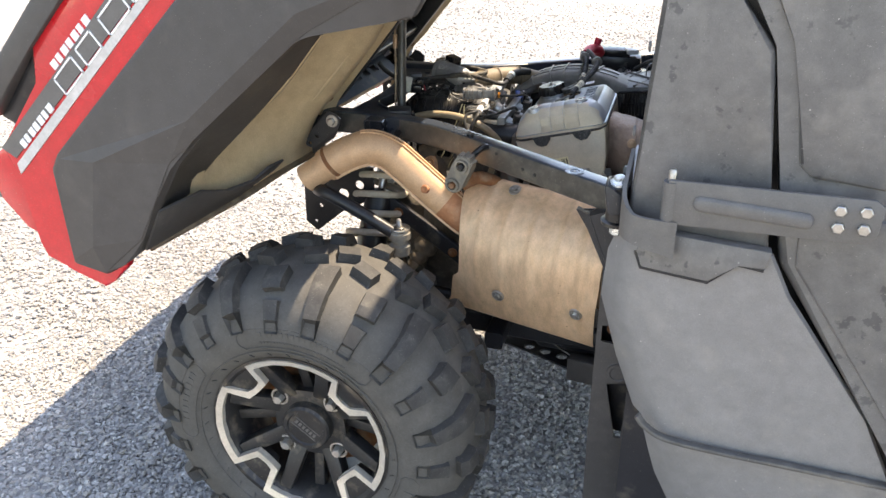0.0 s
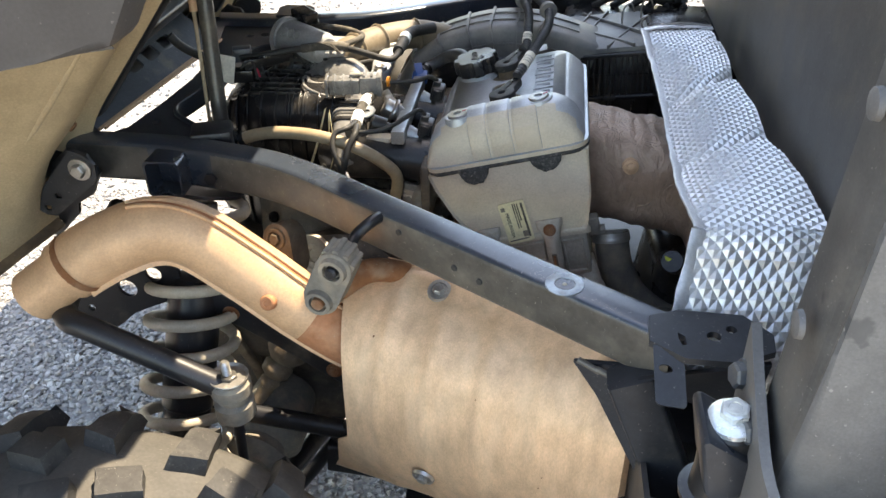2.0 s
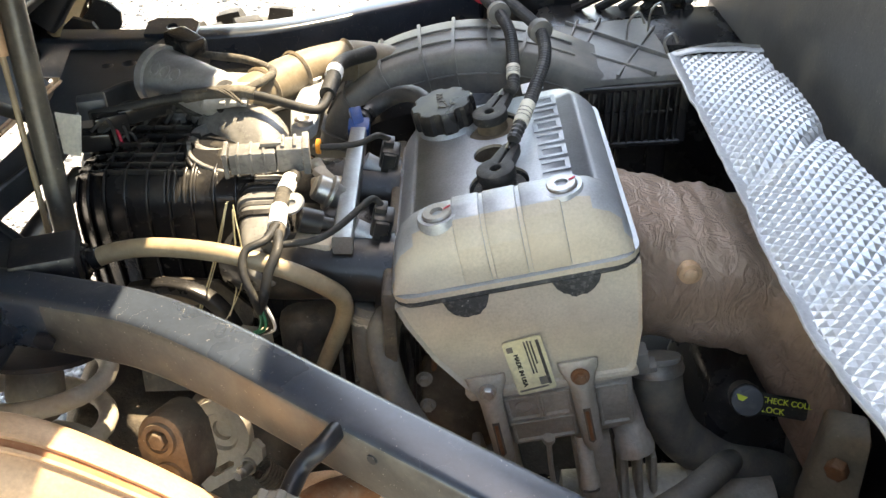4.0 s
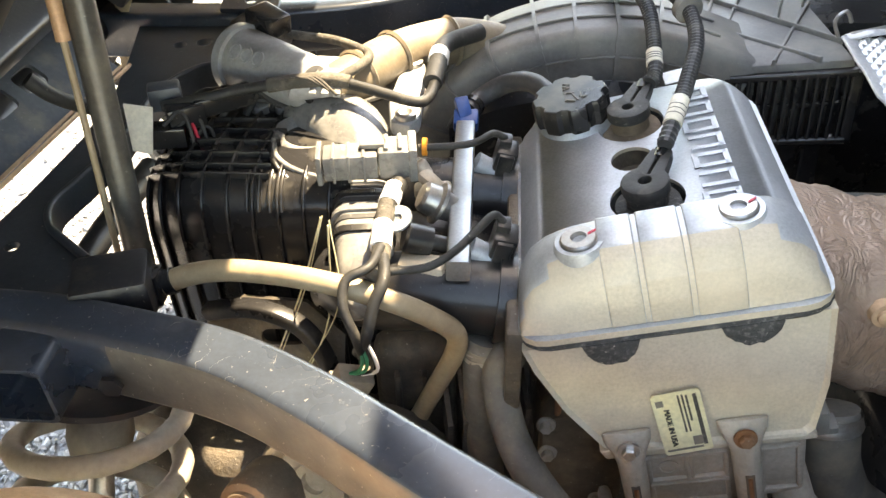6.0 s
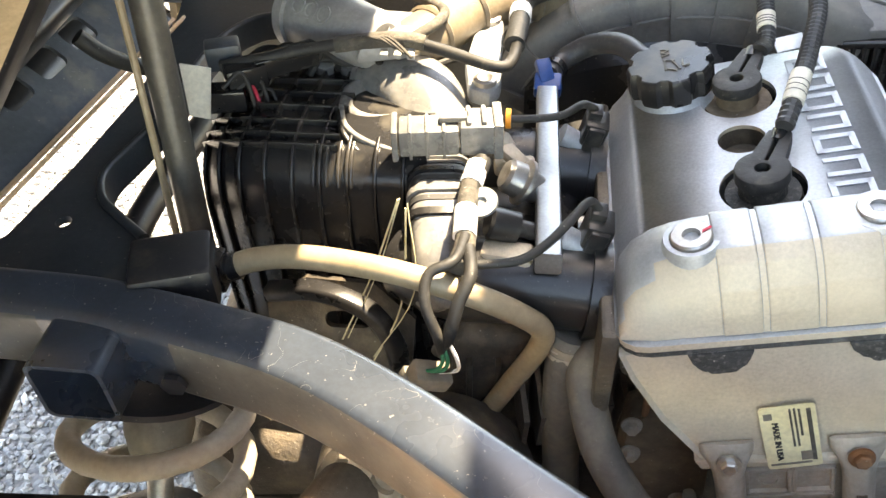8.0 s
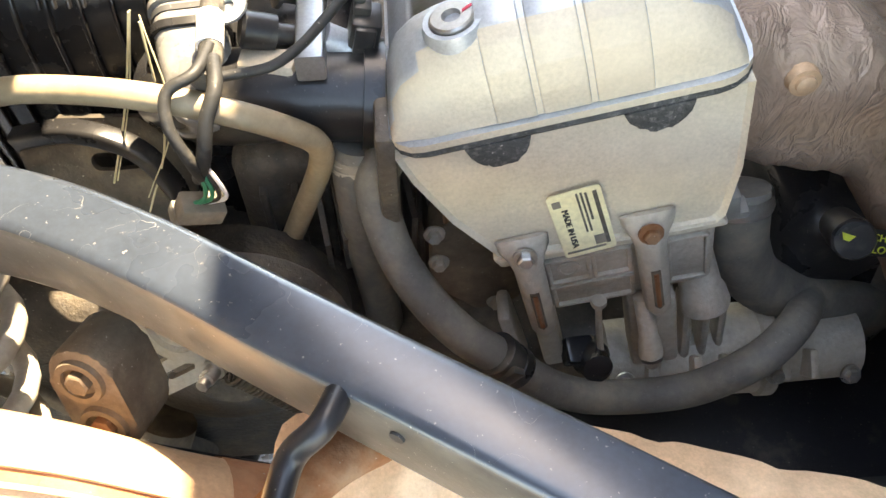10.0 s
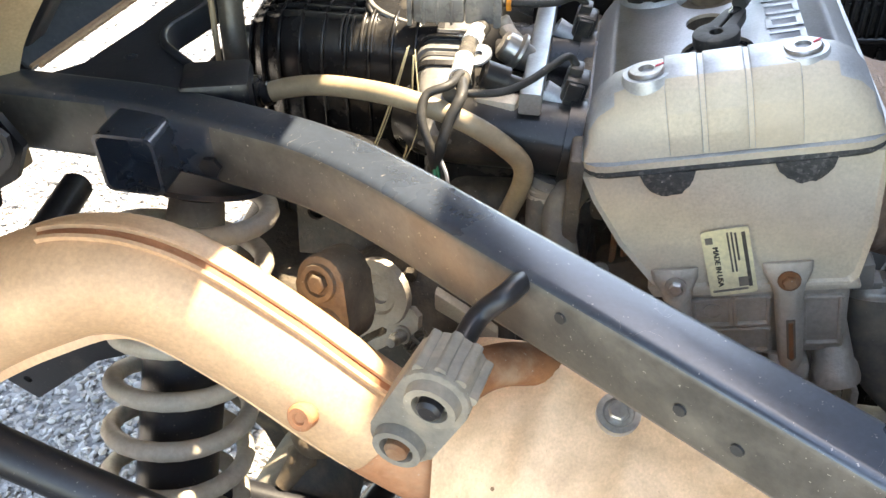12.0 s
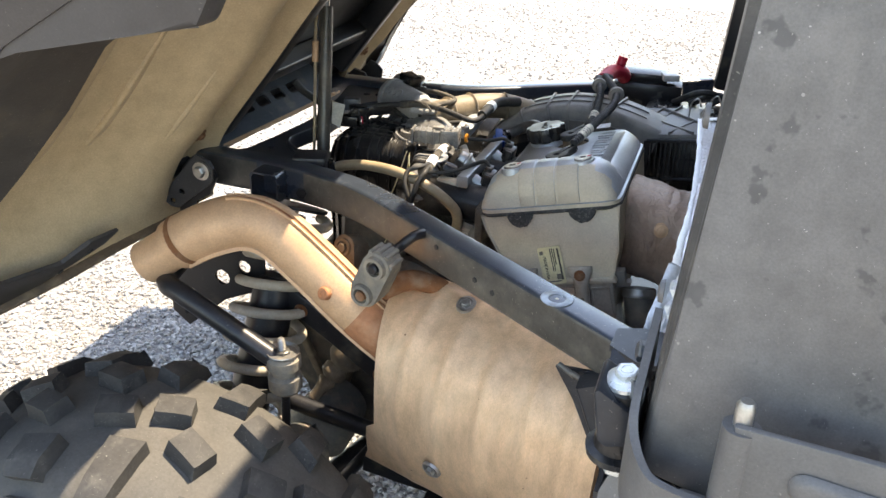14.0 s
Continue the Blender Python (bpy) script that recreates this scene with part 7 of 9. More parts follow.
lathe(bm, [(0, 0.006), (0.01, 0.006), (0.012, 0.0045)], facing((-0.379, 1.846, 0.822), (-0.5, 0.2, 0.8)), 14)
part("regulator_ear", bm, M_BLOCK, reg, "bolted ear of the regulator")
bm = mesh()
lathe(bm, [(0, 0.006), (0.014, 0.006), (0.014, 0.0105), (0.032, 0.011), (0.034, 0.009)], facing((-0.356, 1.768, 0.814), (-1, -0.15, 0.35)), 20)
part("rail_cap", bm, M_PLASTIC, rail_thing, "black rubber valve cap")
bm = mesh()
box(bm, (-0.374, 1.752, 0.808), (0.034, 0.018, 0.012), (0, 0, -8), 0.004)
part("rail_foot", bm, M_HEAD, rail_thing)
bm = mesh()
box(bm, (-0.374, 1.845, 0.808), (0.03, 0.014, 0.01), (0, 0, 8), 0.003)
part("rail_foot", bm, M_HEAD, rail_thing)
bm = mesh()
box(bm, (-0.353, 1.948, 0.812), (0.022, 0.018, 0.012), (20, 0, 0), 0.002)
box(bm, (-0.356, 1.955, 0.820), (0.012, 0.02, 0.008), (35, 0, 20), 0.001)
part("blue_clip", bm, M_BLUE, rail_thing, "blue plastic quick-connect clip")
# throttle body housing
throttle = thing("throttle_body", (-0.53, 1.97, 0.83), "grey plastic throttle body housing", "throttle body")
bm = mesh()
THR = Vector((0.075, -0.05, 0.002)).normalized()
THC = Vector((-0.552, 1.972, 0.856))
m = facing(THC, THR)
lathe(bm, [(-0.004, 0.022), (0, 0.027), (0.004, 0.0285), (0.05, 0.0255), (0.066, 0.024), (0.078, 0.0235), (0.084, 0.021), (0.088, 0.016)], m, 36)
part("housing", bm, M_THROTTLE, throttle)
bm = mesh()
lathe(bm, [(-0.006, 0.028), (-0.005, 0.0315), (0.004, 0.0315), (0.005, 0.028)], m, 36)
part("rim", bm, M_THROTTLE, throttle)
for k in range(3):
    bm = mesh()
    at = THC + THR * (0.018 + 0.014 * k) + Vector((-0.43, -0.56, 0.70)).normalized() * 0.0272
    lathe(bm, [(0, 0.0072), (0.0015, 0.0072), (0.0015, 0.0054), (0.0005, 0.005)], facing(at, (-0.43, -0.56, 0.7)), 18)
    part("screw_recess", bm, M_THROTTLE, throttle)
bm = mesh()
box(bm, (-0.53, 1.992, 0.884), (0.035, 0.026, 0.018), (0, 8, -38), 0.003)
part("motor_cap", bm, M_PLASTIC, throttle, "black moulded plug socket")
bm = mesh()
prism(bm, [(-0.498, 1.90, 0.852), (-0.455, 1.912, 0.852), (-0.458, 1.962, 0.852), (-0.498, 1.965, 0.852)], (0.004, 0, 0.014), 0.004)
boss = part("motor_boss", bm, M_THROTTLE, throttle, "grey cast motor boss")
for k in range(3):
    bm = mesh()
    prism(bm, [(-0.478 + 0.010 * k, 1.899, 0.859), (-0.472 + 0.010 * k, 1.899, 0.859), (-0.475 + 0.010 * k, 1.93, 0.866)], (0, 0.0, 0.004), 0.0005)
    part("boss_rib", bm, M_THROTTLE, boss)
# tan elbow and the great ribbed air duct
bm = mesh()
tube(bm, [(-0.478, 1.932, 0.842), (-0.45, 1.955, 0.848), (-0.427, 1.99, 0.848), (-0.396, 2.026, 0.845), (-0.363, 2.05, 0.84), (-0.31, 2.065, 0.825)], 0.0215, 22, 6)
elbow = single("intake_elbow", bm, M_TANDUCT, "dusty tan intake elbow with raised rings", "air duct")
for p, d in (((-0.448, 1.958, 0.848), (0.5, 0.8, 0)), ((-0.421, 1.998, 0.848), (0.6, 0.75, 0)), ((-0.372, 2.045, 0.842), (0.8, 0.5, 0))):
    bm = mesh()
    lathe(bm, [(-0.0026, 0.0225), (0.0, 0.0245), (0.0026, 0.0225)], facing(p, d), 24, caps=False)
    part("elbow_ring", bm, M_TANDUCT, elbow)
duct = thing("air_duct", (-0.25, 2.02, 0.8), "dusty grey ribbed plastic air duct arching over the engine", "air duct")
ARCH = curve([(-0.385, 2.055, 0.752), (-0.365, 2.055, 0.790), (-0.326, 2.057, 0.822), (-0.280, 2.06, 0.838), (-0.240, 2.06, 0.845), (-0.195, 2.058, 0.845), (-0.15, 2.05, 0.838), (-0.10, 2.045, 0.822)], 6)
bm = mesh()
ALONG = [(ARCH[min(i + 1, len(ARCH) - 1)] - ARCH[max(i - 1, 0)]).normalized() for i in range(len(ARCH))]
DEEP = [p - a.cross(Vector((0, 1, 0))) * 0.016 for p, a in zip(ARCH, ALONG)]
sweep(bm, DEEP, rounded(0.078, 0.098, 0.010, 3), up=(0, 1, 0))
ductbody = part("duct_body", bm, M_DUCT, duct, "", 40)
for i in range(2, len(ARCH) - 8, 5):
    bm = mesh()
    p, along = DEEP[i], ALONG[i]
    sweep(bm, [p - along * 0.0018, p + along * 0.0018], rounded(0.085, 0.105, 0.012, 3), up=(0, 1, 0))
    part("duct_rib", bm, M_DUCT, ductbody)
for y, z in ((-0.018, 0.0245), (0.014, 0.0245), (-0.0505, -0.002), (-0.0505, -0.026)):
    bm = mesh()
    line = []
    for i in range(3, len(ARCH) - 4):
        line.append(ARCH[i] + ALONG[i].cross(Vector((0, 1, 0))) * z + Vector((0, y, 0)))
    sweep(bm, line, rounded(0.0024, 0.0032, 0.0008, 2), up=(0, 1, 0))
    part("long_rib", bm, M_DUCT, ductbody)
# lower flared skirt of the duct over the runners
bm = mesh()
line = curve([(-0.372, 2.0, 0.772), (-0.33, 1.992, 0.797), (-0.28, 1.992, 0.809), (-0.23, 1.992, 0.812), (-0.18, 1.992, 0.806)], 5)
rows = []
for p in line:
    rows.append([bm.verts.new(p + Vector(q)) for q in ((0, 0.012, 0.012), (0, 0.0, 0.0), (0, 0.0, -0.05), (0, 0.02, -0.05))])
for r, t in zip(rows, rows[1:]):
    for i in range(4):
        bm.faces.new((r[i], r[(i + 1) % 4], t[(i + 1) % 4], t[i]))
bm.faces.new(rows[0])
bm.faces.new(rows[-1])
part("duct_skirt", bm, M_PLASTIC, duct, "dark lower skirt of the duct")
airbox = thing("airbox", (-0.07, 2.0, 0.75), "dusty plastic airbox with a slatted vent and crossed ribs", "airbox")
bm = mesh()
LID = [(-0.128, 2.002, 0.838), (-0.022, 1.982, 0.858), (-0.026, 2.16, 0.850), (-0.16, 2.16, 0.835), (-0.175, 2.05, 0.838)]
prism(bm, LID, (0.004, 0, -0.016), 0.003)
lid = part("airbox_lid", bm, M_DUCT, airbox, "dusty ribbed lid")
la, lb, lc, ld = Vector(LID[0]), Vector(LID[1]), Vector(LID[2]), Vector(LID[3])
for p, q in (((0.0, 0.1), (0.6, 1.0)), ((0.4, 0.0), (1.0, 0.75)), ((0.0, 0.7), (0.75, 0.0)), ((0.3, 1.0), (1.0, 0.2)), ((0.05, 0.4), (0.4, 1.0))):
    bm = mesh()
    ends = [la.lerp(lb, s).lerp(ld.lerp(lc, s), t) + Vector((0, 0, 0.0015)) for s, t in (p, q)]
    sweep(bm, ends, rounded(0.003, 0.006, 0.001, 2), up=(0, 0, 1))
    part("lid_rib", bm, M_DUCT, lid)
bm = mesh()
prism(bm, [(-0.122, 2.035, 0.832), (-0.022, 2.015, 0.850), (-0.01, 2.0, 0.66), (-0.128, 2.0, 0.66)], (0, 0.13, 0), 0.006)
part("airbox_body", bm, M_PLASTIC, airbox)
va, vb = Vector((-0.118, 2.0, 0.829)), Vector((-0.018, 1.98, 0.848))
drop = Vector((0.002, -0.008, -0.062))
bm = mesh()
for p, q in ((va, vb), (va + drop, vb + drop)):
    sweep(bm, [p, q], rounded(0.01, 0.007, 0.002), up=(0, 0, 1))
for p, q in ((va, va + drop), (vb, vb + drop)):
    sweep(bm, [p, q], rounded(0.01, 0.007, 0.002), up=(0, 1, 0))
grille = part("vent_frame", bm, M_PLASTIC, airbox, "black plastic vent frame")
for k in range(1, 13):
    bm = mesh()
    p = va.lerp(vb, k / 13)
    sweep(bm, [p, p + drop], rounded(0.003, 0.010, 0.0008, 2), up=(0, 1, 0))
    part("vent_slat", bm, M_PLASTIC, grille)
bm = mesh()
sweep(bm, [va.lerp(vb, 0.0) + drop * 0.5 + Vector((0, 0.006, 0)), vb + drop * 0.5 + Vector((0, 0.006, 0))], rounded(0.004, 0.004, 0.001, 2), up=(0, 0, 1))
part("vent_crossbar", bm, M_PLASTIC, grille)
for k in range(3):
    bm = mesh()
    x = -0.11 + 0.034 * k
    sweep(bm, [(x, 1.992, 0.765), (x + 0.004, 1.985, 0.68)], rounded(0.004, 0.012, 0.001, 2), up=(0, 1, 0))
    part("body_rib", bm, M_PLASTIC, airbox)

# ---- heat foil ----
foil = thing("foil_shield", (0.0, 1.7, 0.86), "crumpled embossed aluminium foil heat shield", "heat shield")


def foil_sheet(name, left, right, rows_n, cols_n, creases=(), scallop=0.0):
    """An embossed sheet between two edge lines: packed small pyramids, bent and creased."""
    bm = mesh()
    a, b = curve(left, 12), curve(right, 12)
    at = lambda line, s: line[min(int(s * (len(line) - 1)), len(line) - 2)].lerp(line[min(int(s * (len(line) - 1)), len(line) - 2) + 1], s * (len(line) - 1) - min(int(s * (len(line) - 1)), len(line) - 2))
    rows = []
    for i in range(rows_n + 1):
        s = i / rows_n
        p, q = at(a, s), at(b, s)
        q = q + (q - p).normalized() * scallop * (abs(math.sin(s * 3 * math.pi + 0.1)) - 0.45 + 0.3 * noise.noise((s * 13, 2, 2)))
        along = (at(a, min(1, s + 0.02)) - at(a, max(0, s - 0.02)))
        n = (q - p).cross(along).normalized()
        if n.z < 0:
            n = -n
        row = []
        for j in range(cols_n + 1):
            t = j / cols_n
            v = p.lerp(q, t)
            lift = 0.0 if (i + j) % 2 else 0.0021
            wave = 0.004 * noise.noise((v.x * 16, v.y * 10, 3)) + 0.0016 * noise.noise((v.x * 55, v.y * 40, 6)) + 0.007 * math.sin(math.pi * t) ** 0.8
            for c, slant, deep in creases:
                wave -= deep * math.exp(-((s - c - slant * (t - 0.5)) / 0.022) ** 2) * (0.35 + 0.65 * t)
            row.append(bm.verts.new(v + n * (lift + wave * min(1.0, 14 * s, 14 * (1 - s)))))
        rows.append(row)
    for i, (r, u) in enumerate(zip(rows, rows[1:])):
        for j in range(cols_n):
            c = (r[j], r[j + 1], u[j + 1], u[j])
            k = (i + j + 1) % 2
            c = c[k:] + c[:k]
            bm.faces.new((c[0], c[1], c[2]))
            bm.faces.new((c[0], c[2], c[3]))
    up = bmesh.ops.extrude_face_region(bm, geom=list(bm.faces), use_keep_orig=True)
    bmesh.ops.translate(bm, vec=(0, 0, -0.0012), verts=[v for v in up["geom"] if isinstance(v, bmesh.types.BMVert)])
    return part(name, bm, M_FOIL, foil, "", 0)


FOIL_LEFT = [(-0.042, 1.970, 0.880), (-0.034, 1.87, 0.868), (-0.030, 1.76, 0.860), (-0.029, 1.66, 0.854), (-0.031, 1.56, 0.862), (-0.031, 1.447, 0.886)]
FOIL_RIGHT = [(0.052, 1.985, 0.880), (0.054, 1.87, 0.884), (0.056, 1.76, 0.886), (0.062, 1.66, 0.885), (0.068, 1.55, 0.892), (0.075, 1.438, 0.898)]
foil_sheet("foil_top", FOIL_LEFT, FOIL_RIGHT, 98, 18, ((0.07, 0.02, 0.004), (0.36, -0.10, 0.009), (0.66, -0.08, 0.008)), 0.006)
foil_sheet("foil_front", [(-0.031, 1.454, 0.8825), (-0.034, 1.441, 0.878), (-0.042, 1.415, 0.842), (-0.050, 1.386, 0.80), (-0.052, 1.375, 0.77)], [(0.074, 1.445, 0.8955), (0.073, 1.431, 0.888), (0.066, 1.408, 0.85), (0.060, 1.384, 0.81), (0.056, 1.375, 0.77)], 23, 18, ((0.4, 0.02, 0.003),), 0.0)
for line, wide in ((FOIL_LEFT, 0.011), (((-0.032, 1.444, 0.887), (-0.043, 1.413, 0.843), (-0.050, 1.384, 0.80)), 0.013), ((FOIL_LEFT[0], (0.0, 1.979, 0.884), FOIL_RIGHT[0]), 0.009)):
    bm = mesh()
    path = curve([Vector(p) + Vector((0.002, 0, 0.002)) for p in line], 10)
    sweep(bm, [p + Vector((0.0015 * noise.noise(p * 60), 0.001 * noise.noise(p * 80), 0.0022 * noise.noise(p * 45))) for p in path], rounded(wide, 0.0026, 0.001, 2), up=(0.25, 0, 1))
    part("folded_hem", bm, M_FOIL, foil, "flattened folded hem")
bm = mesh()
tube(bm, [(-0.036, 1.9745, 0.8835), (0.01, 1.985, 0.8875), (0.052, 1.9885, 0.884)], 0.0022, 8, 5)
part("edge_wire", bm, M_CHROME, foil, "steel edge wire")

# ---- cab ----
bulkhead = thing("cab_bulkhead", (0.1, MID, 0.9), "grey painted rear wall of the cab", "cab panel", kind="structure")
bm = mesh()
prism(bm, [(0.075, 1.20, 0.86), (0.085, 2 * MID - 1.20, 0.82), (0.15, 2 * MID - 1.20, 1.75), (0.15, 1.20, 1.75)], (0.03, 0, 0), 0.004)
part("bulkhead_panel", bm, M_SEAT, bulkhead)
# black sheet added to keep the gap behind the engine dark
bm = mesh()
prism(bm, [(0.125, 1.36, 0.86), (0.135, 2 * MID - 1.36, 0.82), (0.15, 2 * MID - 1.36, 0.36), (0.15, 1.42, 0.36)], (0.02, 0, 0), 0.004)
part("lower_bulkhead", bm, M_BLACK, bulkhead, "added black backing behind the engine")
cab = thing("cab", (0.1, 1.14, 0.35), "dusty dark grey plastic cab corner of a utility vehicle", "vehicle cab")
bm = mesh()
prism(bm, [(-0.028, 1.150, 0.87), (-0.016, 1.155, 1.0), (-0.004, 1.16, 1.19), (0.005, 1.165, 1.32), (0.03, 1.155, 1.27), (0.083, 1.14, 1.20), (0.136, 1.13, 1.135), (0.158, 1.125, 0.955), (0.172, 1.122, 0.84)], (0, 0.05, 0), 0.008)
part("upper_panel", bm, M_UPPER, cab, "dusty dark upper panel")
# the return edge wears the darkened copy as its shaded side
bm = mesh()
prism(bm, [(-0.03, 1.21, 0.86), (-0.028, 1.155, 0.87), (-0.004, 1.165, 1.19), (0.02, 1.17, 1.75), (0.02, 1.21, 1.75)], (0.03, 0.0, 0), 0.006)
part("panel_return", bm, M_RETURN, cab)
bm = mesh()
rows = []
for u, z, y in ((0.0, 0.86, 1.16), (0.0, 0.80, 1.155), (0.0, 0.72, 1.15), (0.0, 0.615, 1.145), (0.0, 0.532, 1.128), (0.0, 0.526, 1.135), (0.0, 0.40, 1.15), (0.0, 0.20, 1.17)):
    left = {0.86: -0.034, 0.80: -0.054, 0.72: -0.058, 0.615: -0.025, 0.532: 0.012, 0.526: 0.014, 0.40: 0.058, 0.20: 0.12}[z]
    right = 0.172 + max(0.0, 0.842 - z) * 0.742
    drop = 0.0 if z > 0.54 else -0.04
    row = []
    for k in range(13):
        t = k / 12
        x = left + (right - left) * t
        zz = z + drop * min(1, t * 2.5) * (1 if z > 0.3 else 0)
        yy = y + (1.12 - y) * min(1, t * 3.0) - 0.02 * max(0, t - 0.4) + (0.012 if z in (0.526, 0.40, 0.20) else 0)
        row.append(bm.verts.new((x, yy + (0.045 if k == 0 else 0.012 if k == 1 else 0) * (1 if z > 0.5 else 0.5), zz)))
    rows.append(row)
for r, s in zip(rows, rows[1:]):
    for k in range(12):
        bm.faces.new((r[k], r[k + 1], s[k + 1], s[k]))
up = bmesh.ops.extrude_face_region(bm, geom=list(bm.faces), use_keep_orig=True)
bmesh.ops.translate(bm, vec=(0.004, 0.012, 0), verts=[v for v in up["geom"] if isinstance(v, bmesh.types.BMVert)])
part("lower_panel", bm, M_CAB, cab, "dusty scuffed lower corner panel", 28)
bm = mesh()
TAB = [(-0.0089, 1.124, 0.8388), (0.0008, 1.118, 0.8161), (0.0954, 1.108, 0.81), (0.1314, 1.104, 0.8451), (0.1667, 1.1, 0.8422)]
prism(bm, [(0.004, 1.124, 0.872), *TAB, (0.172, 1.10, 0.87)], (0, 0.02, 0), 0.002)
tab = part("overlap_tab", bm, M_UPPER, cab, "overlapping panel edge")
# black strip that paints the shadow gap under the tab's edge
bm = mesh()
sweep(bm, [Vector(p) + Vector((-0.0012, 0.0035, -0.0022)) for p in TAB], rounded(0.0042, 0.005, 0.001, 2), up=(0, 1, 0))
part("edge_seal", bm, M_BLACK, tab, "thin black strip painted as the shadow gap")
# a dark strip paints the shade along the panel's stepped line
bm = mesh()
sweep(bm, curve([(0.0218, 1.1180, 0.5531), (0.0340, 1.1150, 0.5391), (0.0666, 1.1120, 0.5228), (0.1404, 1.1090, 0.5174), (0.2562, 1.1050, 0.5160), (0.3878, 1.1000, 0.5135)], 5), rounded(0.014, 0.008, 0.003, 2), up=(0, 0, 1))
part("panel_crease", bm, M_RETURN, cab, "dark strip painted as shade in the panel's crease", 40)
# black slab added behind the panels so their gaps stay dark
bm = mesh()
prism(bm, [(0.0, 1.19, 0.20), (0.0, 1.19, 0.78), (0.03, 1.19, 0.90), (0.03, 1.19, 1.75), (0.95, 1.12, 1.75), (0.95, 1.12, 0.20)], (0, 0.02, 0))
part("inner_skin", bm, M_BLACK, cab)
bm = mesh()
prism(bm, [(-0.074, 1.13, 1.845), (-0.074, 2 * MID - 1.13, 1.845), (1.3, 2 * MID - 1.13, 1.88), (1.3, 1.13, 1.88)], (0, 0, 0.03), 0.004)
part("roof", bm, M_BLACK, cab)
door = thing("cab_door", (0.35, 1.12, 0.4), "dark grey plastic cab door, shut", "door")
bm = mesh()
DOOR = [(0.185, 1.12, 0.845), (0.168, 1.123, 0.96), (0.146, 1.128, 1.145), (0.088, 1.138, 1.222), (0.03, 1.15, 1.31), (0.03, 1.15, 1.75), (0.95, 1.05, 1.75), (0.95, 1.02, 0.3), (0.597, 1.053, 0.3), (0.382, 1.093, 0.56)]
prism(bm, DOOR, (0, 0.05, 0), 0.012)
skin = part("door_skin", bm, M_UPPER, door)
bm = mesh()
prism(bm, [(0.205, 1.114, 0.975), (0.186, 1.117, 0.99), (0.160, 1.119, 1.15), (0.105, 1.128, 1.235), (0.07, 1.13, 1.75), (0.95, 1.04, 1.75), (0.95, 1.025, 0.99), (0.40, 1.09, 0.965)], (0, 0.02, 0), 0.006)
part("upper_field", bm, M_UPPER, skin, "raised smooth door field")
bm = mesh()
prism(bm, [(0.198, 1.114, 0.93), (0.205, 1.113, 0.845), (0.40, 1.087, 0.58), (0.61, 1.048, 0.33), (0.95, 1.01, 0.33), (0.95, 1.02, 0.93)], (0, 0.02, 0), 0.006)
part("lower_field", bm, M_UPPER, skin, "raised smooth door field")
hinge = thing("strap_hinge", (0.1, 1.1, 0.93), "grey painted steel strap hinge with four bolts", "door hinge")
bm = mesh()
prism(bm, [(0.025, 1.104, 0.959), (0.276, 1.064, 0.973), (0.287, 1.062, 0.964), (0.284, 1.062, 0.922), (0.27, 1.064, 0.912), (0.034, 1.103, 0.894)], (0, 0.006, 0), 0.002)
strap = part("strap", bm, M_PANEL, hinge)
bm = mesh()
rings = []
for k, d in ((1.0, 0.0), (0.86, 0.004), (0.55, 0.006)):
    rings.append([Vector((0.135 + p * (1 - (1 - k) * 0.12), 1.0855 - (p * 0.16) - d, 0.932 + q * k)) for p, q in rounded(0.15, 0.022, 0.010, 5)])
loft(bm, rings)
part("pressed_bead", bm, M_PANEL, strap, "long pressed bead", 60)
for k, (x, z) in enumerate(((0.2375, 0.954), (0.2665, 0.957), (0.2385, 0.931), (0.2675, 0.9335))):
    bm = mesh()
    bolt(bm, (x, 1.069 - (x - 0.245) * 0.16, z), (-0.15, -1, 0), 0.0078, 0.007, 0.0)
    part("hinge_bolt", bm, M_CHROME, hinge, "bright hex bolt")
bm = mesh()
tube(bm, [(0.030, 1.112, 0.86), (0.030, 1.112, 0.955)], 0.0115, 18, 0)
part("knuckle", bm, M_PANEL, hinge)
bm = mesh()
lathe(bm, [(0, 0.0058), (0.016, 0.0058), (0.019, 0.004)], facing((0.030, 1.114, 0.953), (0, 0, 1)), 16)
part("hinge_pin", bm, M_CHROME, hinge, "bare steel hinge pin")
bm = mesh()
strip = curve([(0.043, 1.104, 0.0), (0.03, 1.1025, 0.0), (0.0, 1.106, 0.0), (-0.022, 1.118, 0.0), (-0.034, 1.145, 0.0), (-0.034, 1.19, 0.0), (-0.032, 1.235, 0.0)], 6)
rows = []
for i, p in enumerate(strip):
    t = i / (len(strip) - 1)
    hi, lo = 0.899 + 0.056 * max(0, (t - 0.45) / 0.55) ** 1.2, 0.842 + 0.014 * min(1, t * 2.2)
    along = (strip[min(i + 1, len(strip) - 1)] - strip[max(i - 1, 0)]).normalized()
    side = along.cross(Vector((0, 0, 1))) * 0.003
    rows.append([bm.verts.new(Vector((p.x, p.y, z)) + side * k) for z, k in ((lo, 1), (hi, 1), (hi, -1), (lo, -1))])
for r, s in zip(rows, rows[1:]):
    for i in range(4):
        bm.faces.new((r[i], r[(i + 1) % 4], s[(i + 1) % 4], s[i]))
bm.faces.new(rows[0])
bm.faces.new(rows[-1])
part("wrap_bracket", bm, M_PANEL, hinge, "curved grey steel bracket", 40)
mount = thing("cab_mount", (-0.044, 1.195, 0.83), "cab mount with a rubber bushing and zinc bolt", "mount")
MX, MY = -0.045, 1.193
bm = mesh()
